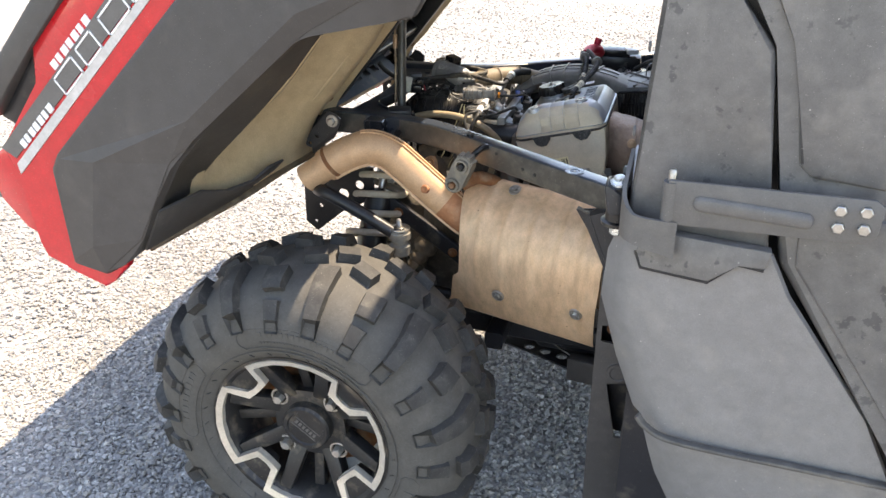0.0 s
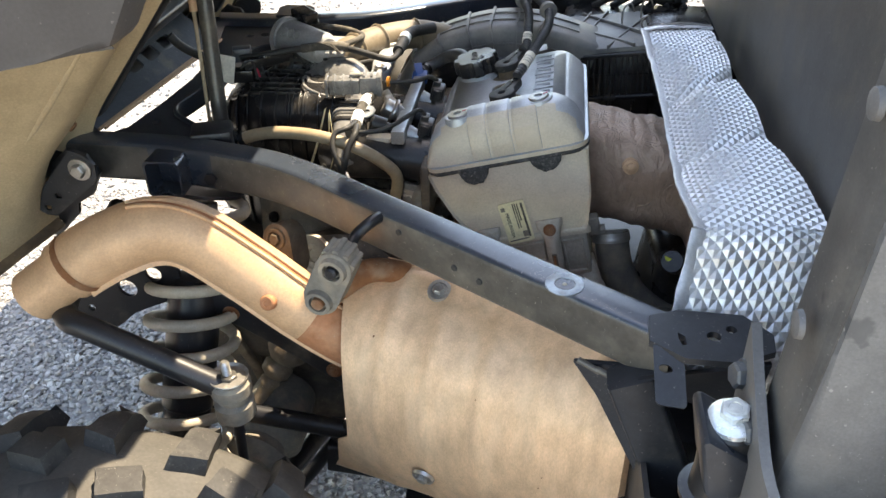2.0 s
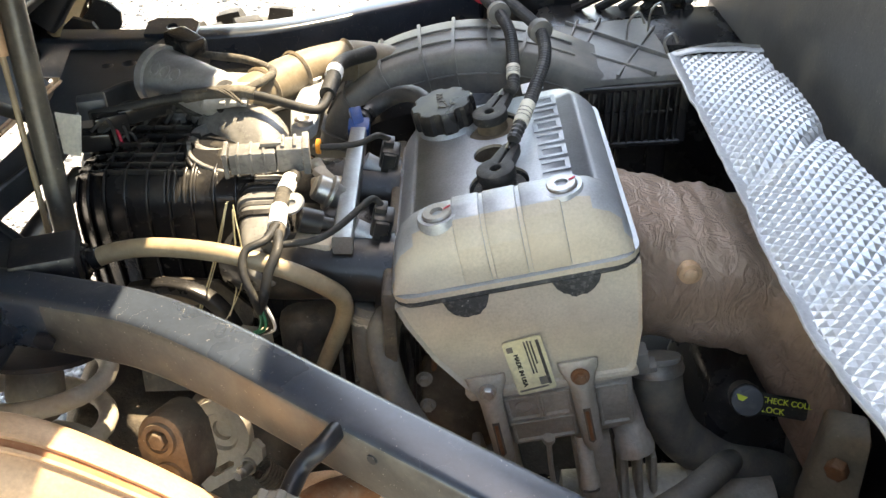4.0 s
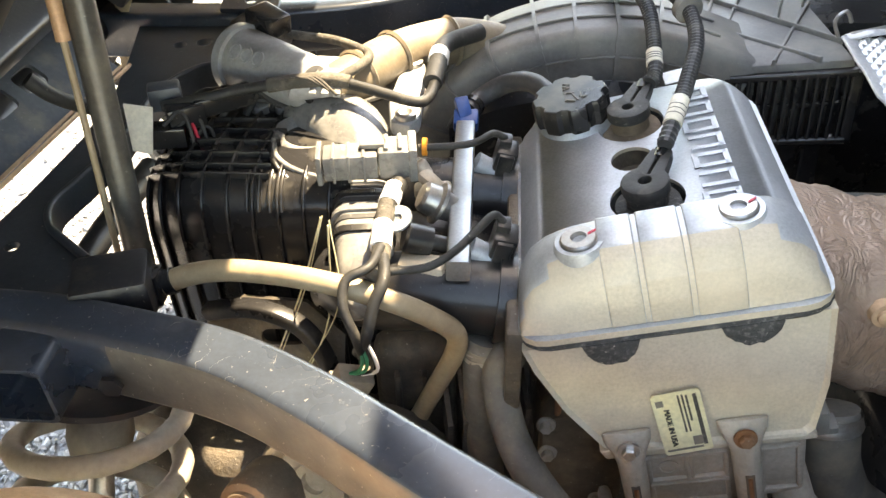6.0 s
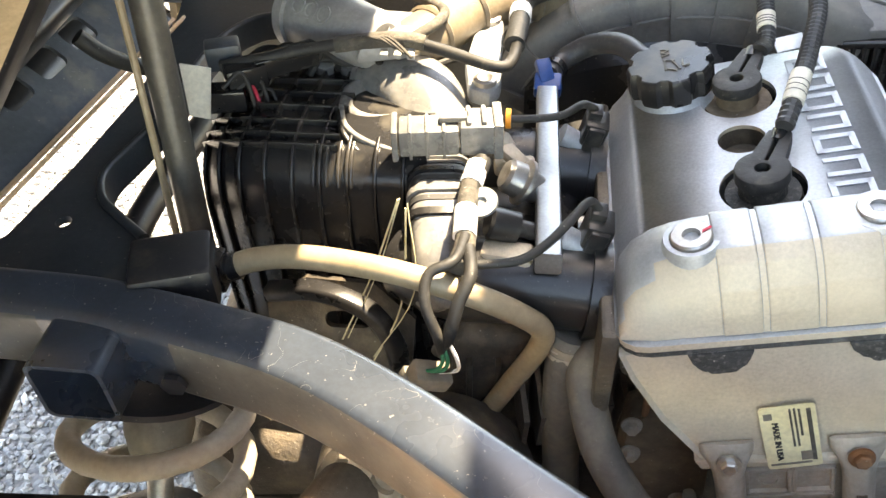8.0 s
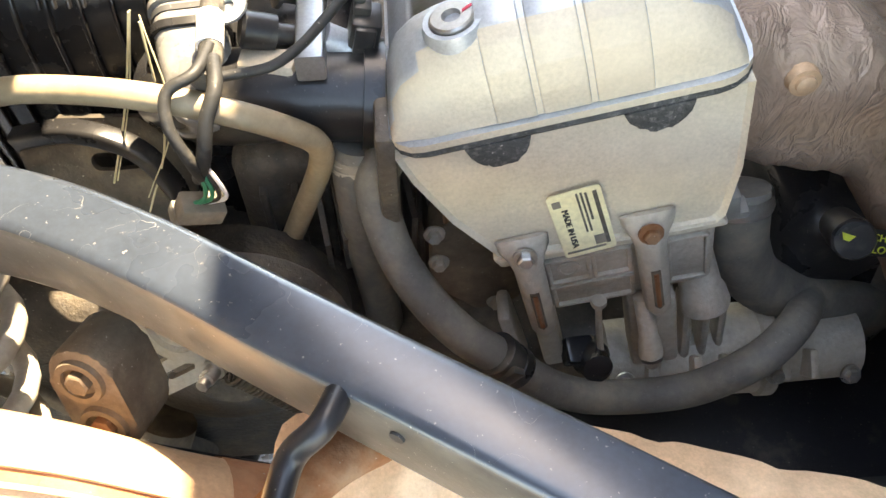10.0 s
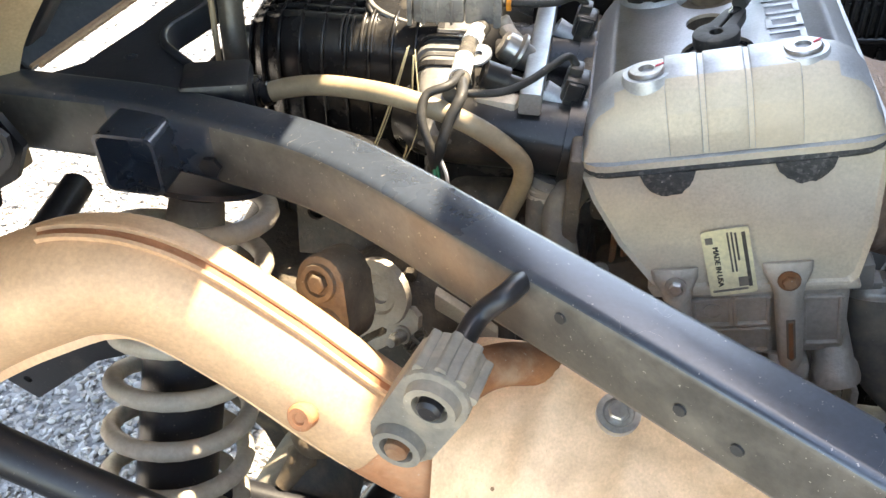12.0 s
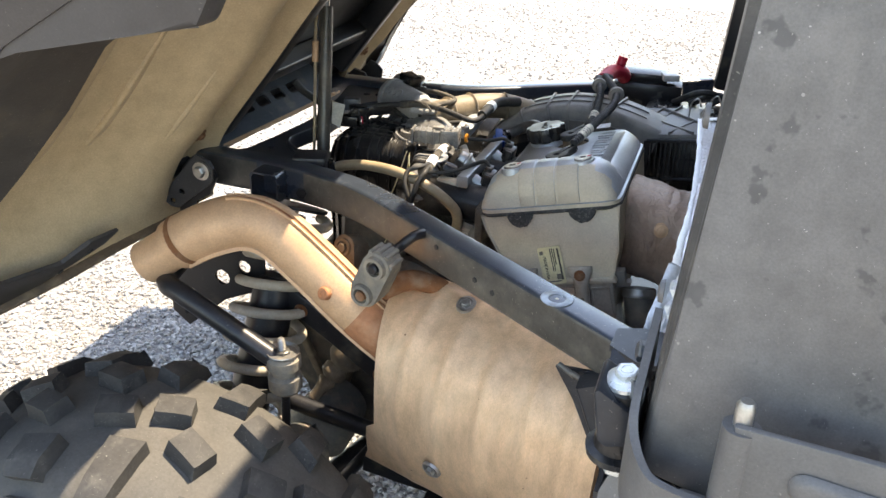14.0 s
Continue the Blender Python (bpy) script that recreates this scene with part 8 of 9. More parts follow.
lathe(bm, [(0.0, 0.014), (0.004, 0.023), (0.010, 0.024), (0.012, 0.018), (0.03, 0.0165), (0.066, 0.0165), (0.069, 0.014)], facing((MX, MY, 0.843), (0, 0, 1)), 28)
part("bushing", bm, M_PLASTIC, mount, "black rubber bushing")
bm = mesh()
prism(bm, [(-0.066, 1.172, 0.912), (-0.062, 1.169, 0.917), (-0.034, 1.172, 0.898), (-0.031, 1.172, 0.89), (-0.031, 1.172, 0.872), (-0.052, 1.168, 0.868), (-0.059, 1.168, 0.874)], (0, 0.045, 0), 0.003)
part("mount_bracket", bm, M_BRACKET, mount, "folded black steel bracket")
bm = mesh()
lathe(bm, [(0, 0.0155), (0.003, 0.015), (0.006, 0.0105)], facing((MX, MY, 0.913), (-0.1, -0.1, 1)), 28)
bolt(bm, Vector((MX, MY, 0.9175)), (-0.1, -0.1, 1), 0.0092, 0.007)
lathe(bm, [(0.006, 0.005), (0.0075, 0.005), (0.0075, 0.004), (0.0065, 0.0035)], facing((MX, MY, 0.9175), (-0.1, -0.1, 1)), 18)
part("mount_bolt", bm, M_ZINC, mount, "bright blue-white zinc flange bolt")
bm = mesh()
bolt(bm, (MX, MY, 0.843), (0, 0, -1), 0.0095, 0.014, 0.0)
part("mount_nut", bm, M_ZINC, mount)
for at in ((-0.034, 1.224, 0.922), (-0.033, 1.186, 0.912)):
    bm = mesh()
    bolt(bm, at, (-1, -0.25, 0.1), 0.0085, 0.009, 0.0105)
    part("side_nut", bm, M_STEELBLUE, mount, "painted hex nut")

# ---- spark plug cables ----
for n, pts in enumerate(([(-0.205, 1.915, 0.868), (-0.200, 1.925, 0.872), (-0.199, 1.955, 0.885), (-0.201, 1.990, 0.898), (-0.210, 2.03, 0.902), (-0.222, 2.085, 0.898), (-0.222, 2.15, 0.882)],
                         [(-0.207, 1.816, 0.871), (-0.196, 1.845, 0.880), (-0.184, 1.880, 0.890), (-0.172, 1.925, 0.900), (-0.173, 1.97, 0.907), (-0.19, 2.02, 0.909), (-0.208, 2.08, 0.904), (-0.21, 2.15, 0.885)])):
    cable = thing("ignition_cable", pts[0], "black corrugated ignition cable with a white tag", "cable", "ignition cables")
    bm = mesh()
    ribbed(bm, pts, 0.0057, 0.0028)
    part("sleeve", bm, M_SLEEVE, cable, "corrugated black sleeve", 0)
    a, b = (Vector(pts[1]).lerp(Vector(pts[2]), 0.2), Vector(pts[2])) if n == 0 else (Vector(pts[0]).lerp(Vector(pts[1]), 0.55), Vector(pts[2]))
    bm = mesh()
    tube(bm, [a.lerp(b, 0.05), a.lerp(b, 0.55)], 0.0068, 16, 0)
    part("wrap_tag", bm, M_PAPER, cable, "white printed wrap tag")
    bm = mesh()
    d = (b - a).normalized()
    for k in range(3):
        lathe(bm, [(-0.0004, 0.007), (0.0004, 0.007)], facing(a.lerp(b, 0.18 + 0.09 * k), d), 16, caps=False)
    part("tag_print", bm, M_INK, cable, "", 0)
    bm = mesh()
    c = Vector(pts[4])
    lathe(bm, [(-0.005, 0.0095), (-0.004, 0.0118), (0.004, 0.0118), (0.005, 0.0095)], facing(c, Vector(pts[5]) - c), 20)
    part("clip", bm, M_DUCT, cable, "grey plastic cable clip")
bm = mesh()
prism(bm, [(-0.192, 1.938, 0.864), (-0.172, 1.941, 0.8685), (-0.171, 1.924, 0.8675), (-0.191, 1.921, 0.863)], (0, 0, 0.0008))
single("cable_tag", bm, M_WHITE, "small white printed paper tag on the cable", "tag", smooth=0)

# ---- wiring harness ----
def wire(name, pts, r, mat, label, category="wiring", n=12):
    bm = mesh()
    tube(bm, pts, r, n, 7)
    return single(name, bm, mat, label, category)


HARNESS = [(-0.596, 1.885, 0.856), (-0.563, 1.893, 0.860), (-0.53, 1.902, 0.864), (-0.492, 1.907, 0.868), (-0.463, 1.912, 0.868), (-0.431, 1.906, 0.864), (-0.394, 1.897, 0.858), (-0.382, 1.906, 0.856), (-0.378, 1.935, 0.857), (-0.378, 1.968, 0.859)]
wire("harness", HARNESS, 0.0046, M_WIRE, "black taped wiring harness over the intake")
wire("harness_tape", [(-0.512, 1.9045, 0.8663), (-0.492, 1.907, 0.8685), (-0.463, 1.912, 0.8688), (-0.445, 1.910, 0.867)], 0.0062, M_TAPE, "dusty cloth tape round the harness")
wire("harness_tape", [(-0.380, 1.93, 0.857), (-0.378, 1.96, 0.859), (-0.377, 1.985, 0.860), (-0.369, 2.005, 0.860), (-0.344, 2.032, 0.857)], 0.0082, M_WIRE, "black cloth-wrapped harness branch")
wire("harness_band", [(-0.378, 1.966, 0.8595), (-0.3775, 1.98, 0.860)], 0.0090, M_WHITE, "white tape band on the harness")
wire("braided_sleeve", [(-0.530, 2.005, 0.868), (-0.508, 1.997, 0.868), (-0.473, 1.990, 0.867), (-0.448, 1.972, 0.868), (-0.436, 1.956, 0.869), (-0.440, 1.935, 0.870), (-0.455, 1.914, 0.869)], 0.0042, M_TAPE, "dusty braided wire sleeve")
for k in range(4):
    bm = mesh()
    tube(bm, [(-0.50 + 0.004 * k, 1.903 + 0.001 * k, 0.872), (-0.485 + 0.005 * k, 1.899, 0.877), (-0.47 + 0.006 * k, 1.896 - 0.003 * k, 0.874 - 0.002 * k)], 0.0014, 6, 4)
    single("tape_strand", bm, M_TAPE, "loose frayed strand of dusty cloth tape", "tape", "frayed strands")
wire("harness_tape", [(-0.394, 1.805, 0.842), (-0.400, 1.775, 0.838), (-0.399, 1.745, 0.834)], 0.0062, M_WIRE, "black taped wire bundle")
wire("harness_tape", [(-0.400, 1.79, 0.840), (-0.401, 1.755, 0.836), (-0.399, 1.731, 0.833), (-0.402, 1.712, 0.833)], 0.0066, M_TAPE, "pale dusty cloth tape on the wire bundle")
for p, q in (((-0.397, 1.800, 0.841), (-0.400, 1.782, 0.839)), ((-0.401, 1.760, 0.837), (-0.400, 1.738, 0.834))):
    wire("tape_band", [p, q], 0.0076, M_WHITE, "pale white tape band on the wire bundle", "tape")
wire("wire_loop", [(-0.399, 1.735, 0.838), (-0.403, 1.709, 0.842), (-0.417, 1.700, 0.838), (-0.418, 1.688, 0.826), (-0.411, 1.680, 0.810), (-0.409, 1.682, 0.795), (-0.41, 1.69, 0.78)], 0.0033, M_WIRE, "dusty taped wire loop over the tan hose")
wire("wire_loop", [(-0.396, 1.724, 0.838), (-0.393, 1.702, 0.838), (-0.399, 1.690, 0.826), (-0.404, 1.682, 0.806), (-0.412, 1.688, 0.785)], 0.0040, M_WIRE, "dusty taped wire bundle by the tan hose")
for k, m in enumerate((M_GREEN, M_GREEN, M_WIRE, M_WHITE)):
    wire("thin_wire", [(-0.410 + 0.002 * k, 1.684, 0.797), (-0.408 + 0.003 * k, 1.681, 0.785), (-0.412 + 0.004 * k, 1.684, 0.772), (-0.420 + 0.003 * k, 1.688, 0.764)], 0.0013, m, ("thin green wire", "thin green wire", "thin black wire", "thin white wire")[k] + " running to a plug", n=6)
bm = mesh()
box(bm, (-0.418, 1.690, 0.757), (0.026, 0.016, 0.014), (10, 25, 20), 0.002)
box(bm, (-0.431, 1.692, 0.751), (0.012, 0.012, 0.01), (10, 25, 20), 0.001)
single("wire_plug", bm, M_RUBBER, "dusty grey wire plug", "connector")
wire("injector_wire", [(-0.318, 1.771, 0.834), (-0.325, 1.768, 0.842), (-0.336, 1.750, 0.842), (-0.349, 1.732, 0.839), (-0.366, 1.718, 0.836), (-0.392, 1.714, 0.834)], 0.0029, M_WIRE, "black sleeved injector wire")
wire("injector_wire", [(-0.318, 1.883, 0.834), (-0.328, 1.876, 0.842), (-0.342, 1.862, 0.842), (-0.360, 1.856, 0.842), (-0.385, 1.853, 0.842)], 0.0029, M_WIRE, "black sleeved injector wire")
bm = mesh()
box(bm, (-0.309, 1.82, 0.762), (0.012, 0.25, 0.075), (0, 0, 0), 0.003)
single("intake_gasket", bm, M_GRIME, "dark grimy gasket plate between intake and head", "gasket")
bm = mesh()
lathe(bm, [(-0.0018, 0.007), (0.0018, 0.007)], facing((-0.380, 1.853, 0.843), (1, 0, 0)), 18)
single("wire_seal", bm, M_ORANGE, "small orange wire seal", "seal")
# connector on the manifold
plug = thing("sensor_plug", (-0.42, 1.825, 0.85), "grey two-part sensor plug on the manifold", "connector")
bm = mesh()
box(bm, (-0.431, 1.816, 0.852), (0.040, 0.021, 0.020), (0, 0, 8), 0.002)
socket = part("socket", bm, M_PLENUM, plug)
for k in range(3):
    bm = mesh()
    box(bm, (-0.443 + 0.011 * k, 1.8125 + 0.0015 * k, 0.8525), (0.0022, 0.0215, 0.0225), (0, 0, 8), 0.0005)
    part("socket_rib", bm, M_PLENUM, socket)
bm = mesh()
box(bm, (-0.4535, 1.8125, 0.852), (0.004, 0.025, 0.024), (0, 0, 8), 0.001)
part("socket_flange", bm, M_PLENUM, socket)
bm = mesh()
box(bm, (-0.398, 1.822, 0.853), (0.026, 0.024, 0.023), (0, 0, 8), 0.002)
box(bm, (-0.386, 1.824, 0.853), (0.006, 0.029, 0.027), (0, 0, 8), 0.001)
for k in range(2):
    box(bm, (-0.405 + 0.010 * k, 1.8215 + 0.0014 * k, 0.8655), (0.003, 0.02, 0.003), (0, 0, 8), 0.0005)
part("plug_body", bm, M_PLENUM, plug)
bm = mesh()
box(bm, (-0.414, 1.820, 0.865), (0.02, 0.008, 0.004), (0, 0, 8), 0.001)
part("latch", bm, M_DUCT, plug)
# connectors and tag by the strut
tag = thing("relay_plugs", (-0.58, 1.88, 0.84), "bundle of black wire plugs with a cream tag", "connector")
bm = mesh()
for x, y, z, sx, sy, sz, rz in ((-0.552, 1.903, 0.853, 0.05, 0.016, 0.016, 35), (-0.578, 1.885, 0.850, 0.03, 0.022, 0.02, 30), (-0.590, 1.872, 0.838, 0.03, 0.018, 0.018, 10)):
    box(bm, (x, y, z), (sx, sy, sz), (0, 0, rz), 0.002)
part("plug", bm, M_PLASTIC, tag)
bm = mesh()
box(bm, (-0.598, 1.90, 0.858), (0.026, 0.018, 0.02), (0, 0, 20), 0.002)
part("open_socket", bm, M_STEELBLUE, tag, "blue-grey open socket")
bm = mesh()
prism(bm, [(-0.6164, 1.8623, 0.871), (-0.596, 1.868, 0.8645), (-0.5985, 1.852, 0.831), (-0.6102, 1.845, 0.8385)], (0, 0.0015, 0), 0.0005)
part("paper_tag", bm, M_PAPER, tag, "cream printed tag")
for k, (p, m) in enumerate((((-0.588, 1.862, 0.852), M_WIRE), ((-0.585, 1.866, 0.842), M_REDCAP), ((-0.58, 1.87, 0.846), M_WIRE), ((-0.572, 1.87, 0.834), M_WIRE))):
    bm = mesh()
    tube(bm, [p, (p[0] + 0.012, p[1] + 0.012, p[2] + 0.006), (p[0] + 0.02, p[1] + 0.004, p[2] - 0.02), (p[0] + 0.01, p[1] + 0.02, p[2] - 0.06)], 0.0016, 6, 5)
    part("lead", bm, m, tag)
for k in range(5):
    bm = mesh()
    x = -0.60 + 0.02 * k
    tube(bm, [(x, 1.89 + 0.01 * k, 0.83), (x + 0.02, 1.93, 0.845 + 0.004 * k), (x + 0.05, 1.935 - 0.006 * k, 0.84), (x + 0.10, 1.95, 0.835)], 0.003, 8, 5)
    part("lead", bm, M_WIRE, tag)
wire("loom", [(-0.669, 1.836, 0.905), (-0.657, 1.842, 0.888), (-0.64, 1.86, 0.868), (-0.615, 1.88, 0.85)], 0.006, M_WIRE, "black corrugated loom from the bed")
straw = thing("dry_straws", (-0.46, 1.75, 0.75), "pale dry straws caught beside the manifold", "straw")
for k in range(4):
    bm = mesh()
    d = Vector(((0.0, 0.004, 0.013, 0.017)[k], -0.004 * k, (0.0, 0.006, -0.01, 0.004)[k]))
    tube(bm, [Vector((-0.444, 1.76, 0.842)) + d * 0.4, Vector((-0.465, 1.757, 0.778)) + d * (1 + 0.3 * k), Vector((-0.492, 1.752, 0.712)) + d * 1.6], 0.00045 if k % 2 else 0.0007, 6, 5)
    part("stalk", bm, M_LABEL, straw)
plate = thing("sensor_plate", (-0.402, 1.95, 0.83), "pale alloy sensor plate with screws", "bracket")
bm = mesh()
prism(bm, [(-0.413, 2.006, 0.828), (-0.392, 2.0, 0.828), (-0.388, 1.90, 0.828), (-0.395, 1.885, 0.828), (-0.412, 1.892, 0.828), (-0.418, 1.93, 0.828)], (0, 0, 0.014), 0.004)
part("plate", bm, M_ALLOY, plate)
for x, y in ((-0.403, 1.994), (-0.400, 1.900)):
    bm = mesh()
    lathe(bm, [(0, 0.009), (0.004, 0.009), (0.005, 0.006), (0.003, 0.003)], facing((x, y, 0.842), (0, 0, 1)), 18)
    part("screw", bm, M_CHROME, plate)
bm = mesh()
lathe(bm, [(0, 0.011), (0.002, 0.011), (0.002, 0.004), (0.0, 0.004)], facing((-0.392, 1.768, 0.836), (-0.2, -0.3, 1)), 22)
single("washer", bm, M_ALLOY, "flat grey plastic washer on the harness", "washer")
bm = mesh()
tube(bm, [(-0.312, 1.738, 0.760), (-0.318, 1.733, 0.752), (-0.325, 1.728, 0.742)], 0.0045, 12, 3)
lathe(bm, [(0, 0.006), (0.012, 0.006)], facing((-0.316, 1.731, 0.757), (0.2, -1, 0)), 6)
single("sensor_terminal", bm, M_RUST, "small rusty sensor terminal with red paint", "terminal")

# ---- deep engine bay ----
bay = thing("gearbox", (-0.4, 1.85, 0.4), "grimy cast gearbox under the intake", "gearbox")
bm = mesh()
box(bm, (-0.50, 1.86, 0.52), (0.30, 0.30, 0.20), (0, 6, 4), 0.04, 3)
part("case", bm, M_GRIME, bay)
bm = mesh()
lathe(bm, [(0, 0.085), (0.03, 0.085), (0.04, 0.07), (0.055, 0.035), (0.06, 0.03)], facing((-0.43, 1.715, 0.60), (0.1, -1, 0.25)), 32)
for k in range(8):
    a = 2 * math.pi * k / 8
    bolt(bm, (-0.43 + 0.075 * math.cos(a), 1.688, 0.607 + 0.075 * math.sin(a)), (0.1, -1, 0.25), 0.006, 0.008)
part("case_cover", bm, M_GRIME, bay, "round bolted cover")
# backing box added so no lit ground shows between the hoses
bm = mesh()
box(bm, (-0.345, 1.83, 0.56), (0.16, 0.12, 0.30), (0, 0, 4), 0.02, 3)
housing = part("clutch_housing", bm, M_GRIME, bay, "ribbed dark backing box added beside the gearbox")
for k in range(6):
    bm = mesh()
    box(bm, (-0.40 + 0.022 * k, 1.765 + 0.0015 * k, 0.60), (0.005, 0.014, 0.17), (0, 0, 4), 0.0015)
    part("rib", bm, M_GRIME, housing)
bm = mesh()
sweep(bm, curve([(-0.545, 1.765, 0.745), (-0.505, 1.757, 0.757), (-0.47, 1.75, 0.748), (-0.452, 1.744, 0.722), (-0.448, 1.74, 0.69)], 6), rounded(0.014, 0.012, 0.003), up=(0, 0, 1))
part("curved_guard", bm, M_PLASTIC, bay, "black curved plastic guard")
bm = mesh()
plate_with_holes(bm, [(-0.055, -0.06), (0.045, -0.06), (0.05, 0.02), (0.02, 0.048), (-0.03, 0.052), (-0.06, 0.03)], [square_hole(0.0, 0.018, 0.034, 0.014, 0.006), ring_hole(-0.04, -0.02, 0.008)], (1, 0.05, 0), (0, 0.35, 1), (-0.49, 1.765, 0.70), 0.006)
part("cast_plate", bm, M_GRIME, bay, "dusty cast plate with an oblong hole")
bm = mesh()
for k in range(7):
    box(bm, (-0.36 + 0.012 * k, 1.75 + 0.004 * k, 0.66), (0.004, 0.06, 0.05), (12, 0, 10))
part("case_rib", bm, M_GRIME, bay)
for at, r, low, lab in (((-0.464, 1.580, 0.762), 0.0185, 0.030, "brown dusty two-eyed rubber engine mount"), ((-0.455, 1.675, 0.635), 0.02, 0.02, "dirty two-eyed rubber mount with a rusty bolt")):
    th = thing("rubber_mount", at, lab, "rubber mount", "rubber mounts")
    nv = Vector((-0.25, -0.9, 0.36)).normalized()
    dv = Vector((0.25, -0.1, -0.95))
    dv = (dv - nv * dv.dot(nv)).normalized()
    wv = nv.cross(dv)
    p0 = Vector(at)
    p1 = p0 + dv * low
    pill = [p0 + wv * (r * math.cos(a)) - dv * (r * math.sin(a)) for a in [math.pi * k / 10 for k in range(11)]]
    pill += [p1 - wv * (r * math.cos(a)) + dv * (r * math.sin(a)) for a in [math.pi * k / 10 for k in range(11)]]
    bm = mesh()
    prism(bm, pill, -nv * 0.035, 0.003)
    body = part("mount_body", bm, M_MOUNT, th, "", 40)
    for q, mat in ((p0, M_MOUNT), (p1, M_RUST)):
        bm = mesh()
        lathe(bm, [(0, r * 0.72), (0.003, r * 0.68), (0.003, r * 0.5), (-0.004, r * 0.44)], facing(q, nv), 24)
        part("eye", bm, M_MOUNT, body)
        bm = mesh()
        bolt(bm, q, nv, r * 0.36, 0.005)
        part("bolt", bm, mat, th)
link = thing("slotted_link", (-0.44, 1.64, 0.66), "dirty slotted metal link with a bolt", "bracket")
la_, lb_ = Vector((0.05, -0.004, 0.043)).normalized(), Vector((-0.30, -0.80, 0.25)).normalized()
lc_ = la_.cross(lb_).normalized()
bm = mesh()
bar = [(-0.012, -0.011), (0.055, -0.011), (0.064, -0.006), (0.066, 0.002), (0.060, 0.010), (0.052, 0.012), (-0.012, 0.012)]
plate_with_holes(bm, bar, [[(0.006, -0.003), (0.03, -0.003), (0.033, 0.0), (0.03, 0.003), (0.006, 0.003), (0.003, 0.0)]], la_, lc_, Vector((-0.463, 1.64, 0.645)), 0.006)
part("link_plate", bm, M_BLOCK, link)
bm = mesh()
lathe(bm, [(-0.004, 0.0075), (0.003, 0.0075), (0.003, 0.0055), (0.012, 0.0052), (0.013, 0.004), (0.018, 0.0038)], facing((-0.424, 1.634, 0.668), lb_), 16)
part("link_bolt", bm, M_CHROME, link, "bright bolt with washers")
bm = mesh()
lathe(bm, [(-0.004, 0.028), (0.002, 0.027), (0.003, 0.017), (0.0, 0.015), (0.0, 0.009), (-0.006, 0.008)], facing((-0.446, 1.648, 0.694), lb_), 28)
single("dished_washer", bm, M_BLOCK, "dusty dished metal washer with a rusty bore", "washer")
spring = thing("return_spring", (-0.42, 1.64, 0.66), "dark dusty tension spring below the rail", "spring")
P0, P1 = Vector((-0.416, 1.637, 0.660)), Vector((-0.372, 1.637, 0.600))
ax = (P1 - P0).normalized()
q1 = ax.orthogonal().normalized()
q2 = ax.cross(q1)
bm = mesh()
coil = [P0.lerp(P1, k / 252) + q1 * (0.0098 * math.cos(k * 2 * math.pi / 12)) + q2 * (0.0098 * math.sin(k * 2 * math.pi / 12)) for k in range(253)]
sweep(bm, coil, circle(0.0015, 6))
part("coil", bm, M_GRIME, spring, "tight dark coil", 60)
bm = mesh()
tube(bm, [(-0.426, 1.633, 0.668), (-0.420, 1.632, 0.669), P0 + ax * 0.004], 0.0018, 8, 4)
part("end_hook", bm, M_CHROME, spring, "bright wire hook")
bm = mesh()
prism(bm, [(-0.405, 1.66, 0.69), (-0.355, 1.66, 0.655), (-0.355, 1.66, 0.64), (-0.405, 1.66, 0.672)], (0, 0.01, 0), 0.002)
single("flat_bracket", bm, M_HEAD, "pale dusty flat bracket behind the spring", "bracket")
# dark bottle with its filler cap below the blanket
res = thing("coolant_bottle", (0.03, 1.75, 0.5), "black plastic coolant bottle with yellow printed cap", "bottle")
bm = mesh()
box(bm, (0.05, 1.79, 0.555), (0.16, 0.14, 0.20), (0, 8, 5), 0.02, 3)
part("bottle", bm, M_PLASTIC, res)
bm = mesh()
RC = Vector((0.000, 1.700, 0.680))
rn = Vector((-0.25, -0.75, 0.6)).normalized()
lathe(bm, [(-0.03, 0.013), (0.0, 0.0145), (0.012, 0.0145), (0.014, 0.013)], facing(RC, rn), 24)
rcap = part("cap", bm, M_PLASTIC, res, "black cap with yellow print")
ra = Vector((1, -0.12, -0.10)).normalized()
rb = rn.cross(ra)
bm = mesh()
prism(bm, [RC + rn * 0.0105 + ra * x + rb * y for x, y in ((0.006, 0.009), (0.05, 0.009), (0.052, 0.006), (0.052, -0.008), (0.05, -0.010), (0.006, -0.010))], rn * 0.003, 0.0006)
part("cap_tab", bm, M_PLASTIC, res, "black tab with yellow print")
lettering("print", "CHECK COLD", 0.0072, RC + rn * 0.0142 + ra * 0.011 + rb * 0.001, ra, rb, M_YELLOW, rcap)
lettering("print", "LOCK", 0.0072, RC + rn * 0.0142 + ra * 0.013 + rb * -0.0075, ra, rb, M_YELLOW, rcap)
bm = mesh()
prism(bm, [RC + rn * 0.0143 + ra * x + rb * y for x, y in ((-0.010, 0.005), (0.0, 0.003), (-0.004, -0.001), (-0.008, 0.0))], rn * 0.0004)
part("arrow_print", bm, M_YELLOW, rcap, "", 0)
wire("overflow_hose", [(-0.03, 1.78, 0.71), (0.0, 1.76, 0.712), (0.04, 1.74, 0.69), (0.07, 1.73, 0.62), (0.08, 1.74, 0.52)], 0.016, M_HOSE, "black rubber hose in the shade behind the bottle", "hose", 16)
bm = mesh()
prism(bm, [(0.045, 1.645, 0.70), (0.068, 1.62, 0.715), (0.072, 1.60, 0.60), (0.055, 1.61, 0.575), (0.04, 1.635, 0.60)], (0.01, 0.03, 0.0), 0.005)
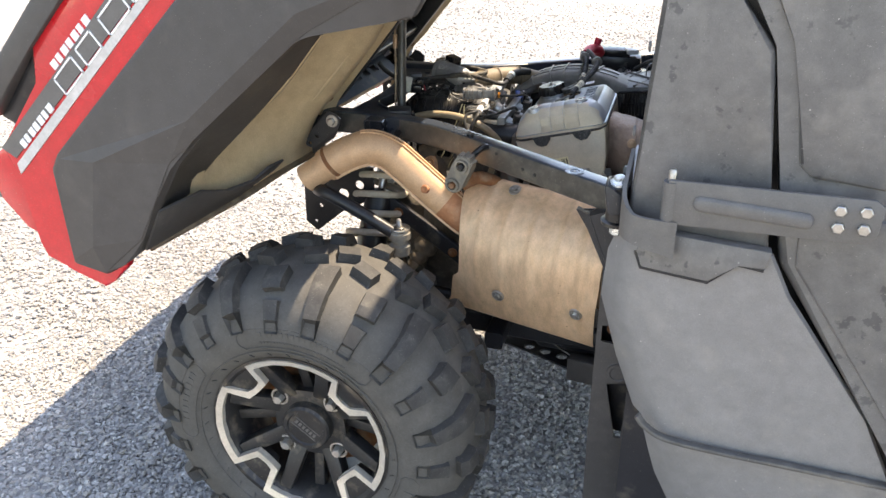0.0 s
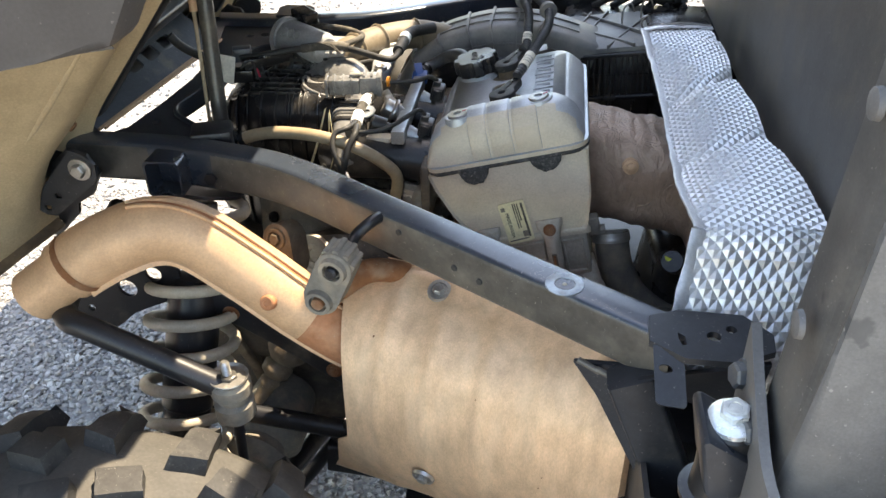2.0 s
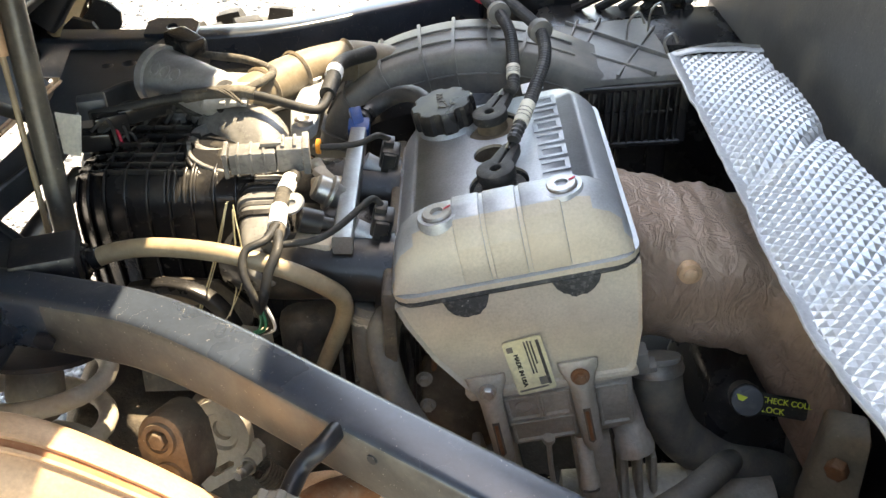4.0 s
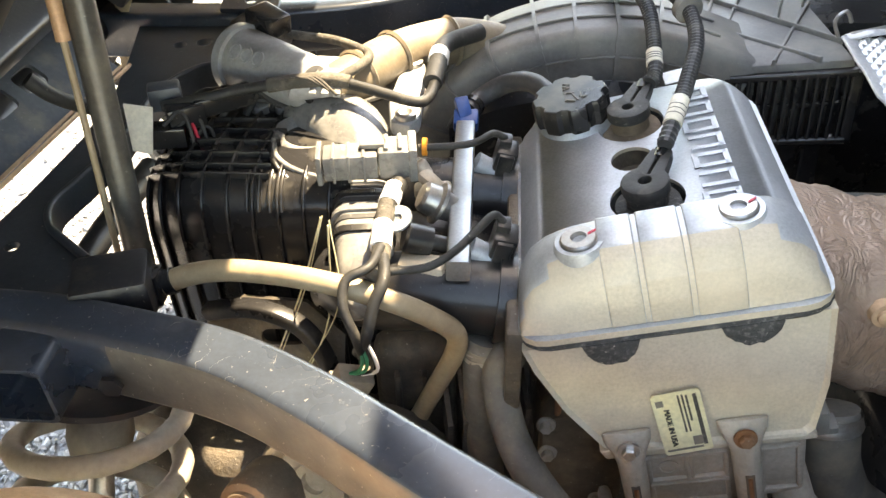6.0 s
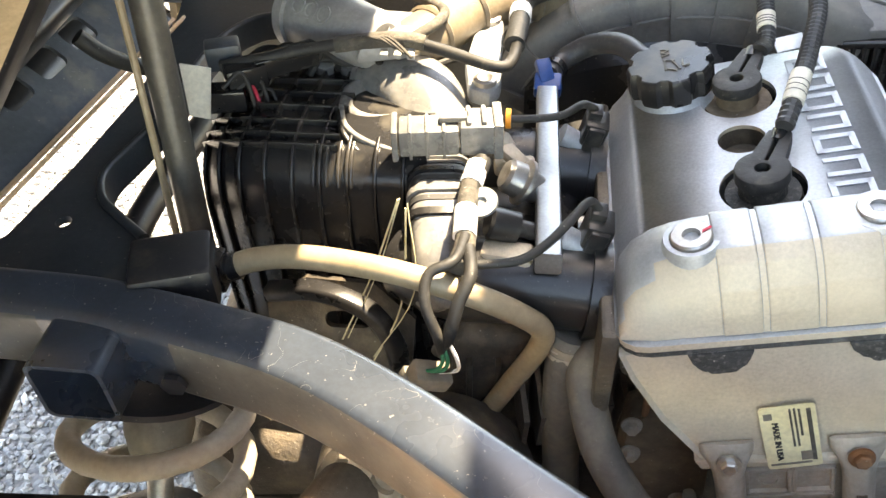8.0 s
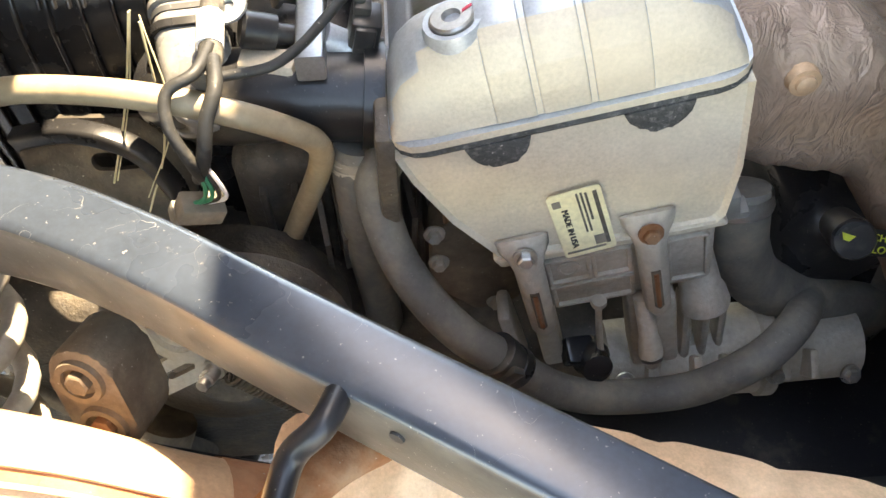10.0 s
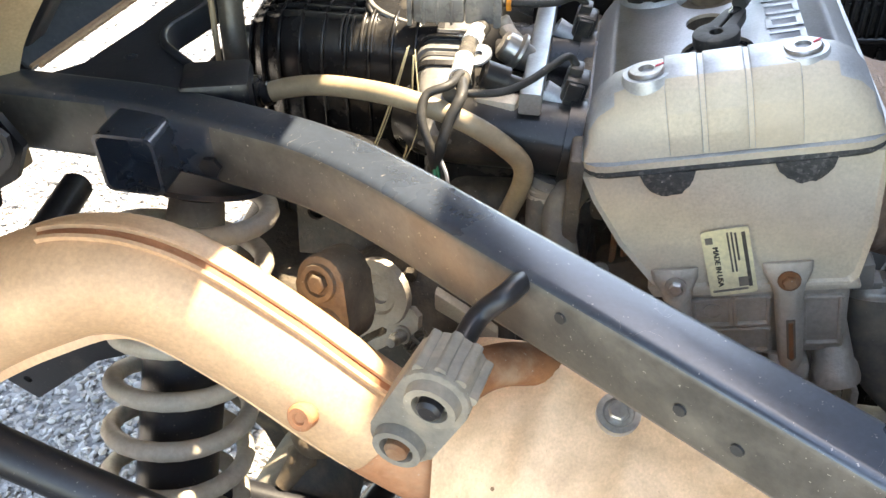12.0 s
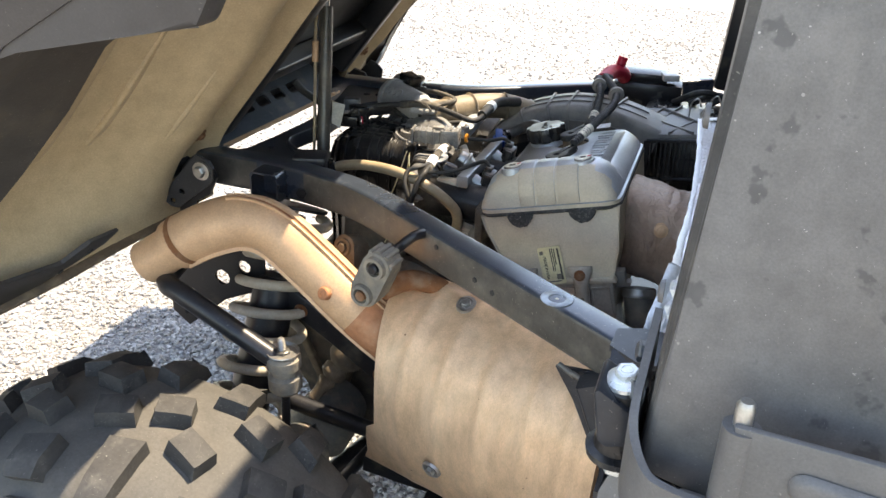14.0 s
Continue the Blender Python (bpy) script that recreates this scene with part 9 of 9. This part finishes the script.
brk = single("side_bracket", bm, M_TANDUCT, "dusty cast bracket with two bolts", "bracket")
bm = mesh()
bolt(bm, (0.046, 1.618, 0.615), (-0.6, -0.8, 0), 0.008, 0.008, 0.010)
part("bracket_bolt", bm, M_RUST, brk)
bm = mesh()
bolt(bm, (0.052, 1.625, 0.682), (-0.6, -0.8, 0), 0.009, 0.010, 0.0)
part("bracket_bolt", bm, M_RUST, brk)
# box added to hide lit ground that would show through the bay
bm = mesh()
box(bm, (0.02, 2.03, 0.40), (0.5, 0.86, 0.14), (0, 0, 0), 0.02)
single("belly_pan", bm, M_BLACK, "added black filler box under the engine", "tray")
bm = mesh()
box(bm, (0.28, 1.9, 0.58), (0.2, 1.3, 0.5), (0, 0, 0), 0.02)
single("seat_base", bm, M_BLACK, "black seat base behind the cab wall", "seat base")

# ---- far side of the bay ----
battery = thing("fuse_block", (-0.15, 2.28, 0.8), "black fuse and terminal block with a red boot", "terminal block")
bm = mesh()
box(bm, (-0.155, 2.30, 0.825), (0.13, 0.09, 0.06), (0, 0, 4), 0.008)
box(bm, (-0.165, 2.30, 0.862), (0.09, 0.07, 0.018), (0, 0, 4), 0.005)
part("block", bm, M_PLASTIC, battery)
bm = mesh()
box(bm, (-0.115, 2.275, 0.868), (0.03, 0.03, 0.012), (0, 0, 20), 0.002)
part("pale_tab", bm, M_SILVER, battery)
bm = mesh()
tube(bm, [(-0.222, 2.15, 0.88), (-0.215, 2.19, 0.885), (-0.20, 2.215, 0.882), (-0.195, 2.235, 0.868)], 0.013, 14, 5)
tube(bm, [(-0.205, 2.21, 0.882), (-0.198, 2.215, 0.91)], 0.009, 12, 0)
part("red_boot", bm, M_REDCAP, battery, "red rubber terminal boot")
for k in range(6):
    bm = mesh()
    tube(bm, [(-0.10 + 0.03 * k, 2.24, 0.83), (-0.05 + 0.02 * k, 2.22 + 0.01 * k, 0.86 - 0.006 * k), (0.0 + 0.01 * k, 2.25, 0.84), (0.05, 2.28 + 0.01 * k, 0.82)], 0.006, 8, 5)
    part("lead", bm, M_WIRE, battery)
bm = mesh()
box(bm, (0.0, 2.20, 0.72), (0.30, 0.14, 0.22), (0, 0, 0), 0.02)
single("air_intake_box", bm, M_PLASTIC, "black plastic intake box in the shade", "intake box")
for y in (2.08, 2.11):
    bm = mesh()
    tube(bm, [(-0.062 + (y - 2.08), y, 0.85), (-0.062 + (y - 2.08), y, 0.875), (-0.052 + (y - 2.08), y, 0.885), (-0.045 + (y - 2.08), y, 0.872)], 0.0014, 6, 4)
    single("wire_clip", bm, M_CHROME, "small bent steel wire clip", "clip")
bm = mesh()
tube(bm, [(-0.037, 1.995, 0.872), (-0.042, 1.998, 0.885), (-0.034, 2.0, 0.893), (-0.028, 1.998, 0.884)], 0.0018, 6, 4)
single("wire_clip", bm, M_CHROME, "small bent steel wire clip", "clip")
# rear grille stack beside the cab wall
bm = mesh()
for k in range(7):
    box(bm, (0.055 + 0.004 * k, 2.28 + 0.012 * k, 0.98), (0.004, 0.02, 0.20), (0, 6, 30))
single("slat_stack", bm, M_ALLOY, "upright bare metal slats beside the cab wall", "slats")
bm = mesh()
box(bm, (0.0, 2.40, 1.0), (0.05, 0.10, 0.34), (0, 4, 0), 0.01)
single("roll_bar_foot", bm, M_BLACK, "black upright roll bar foot", "roll bar")
# screws on the cab wall edge
for at in ((-0.021, 1.176, 1.001), (-0.012, 1.182, 1.12), (-0.004, 1.19, 1.2)):
    bm = mesh()
    lathe(bm, [(0, 0.008), (0.003, 0.0075), (0.004, 0.004)], facing((at[0] - 0.008, at[1], at[2]), (-1, 0, 0)), 18)
    single("panel_screw", bm, M_PANEL, "dark plastic push rivet in the cab panel edge", "rivet", "panel rivets")

# small things on the far rail and the cab edge
bm = mesh()
plate_with_holes(bm, [(-0.03, -0.012), (0.03, -0.012), (0.03, 0.012), (0.02, 0.02), (-0.02, 0.02), (-0.03, 0.012)], [ring_hole(0, 0.003, 0.0065)], (1, 0, 0), (0, 1, 0.25), (-0.586, 2.125, 0.842), 0.005)
single("rail_tab", bm, M_RAIL, "black steel tab with a hole on the far rail", "bracket")
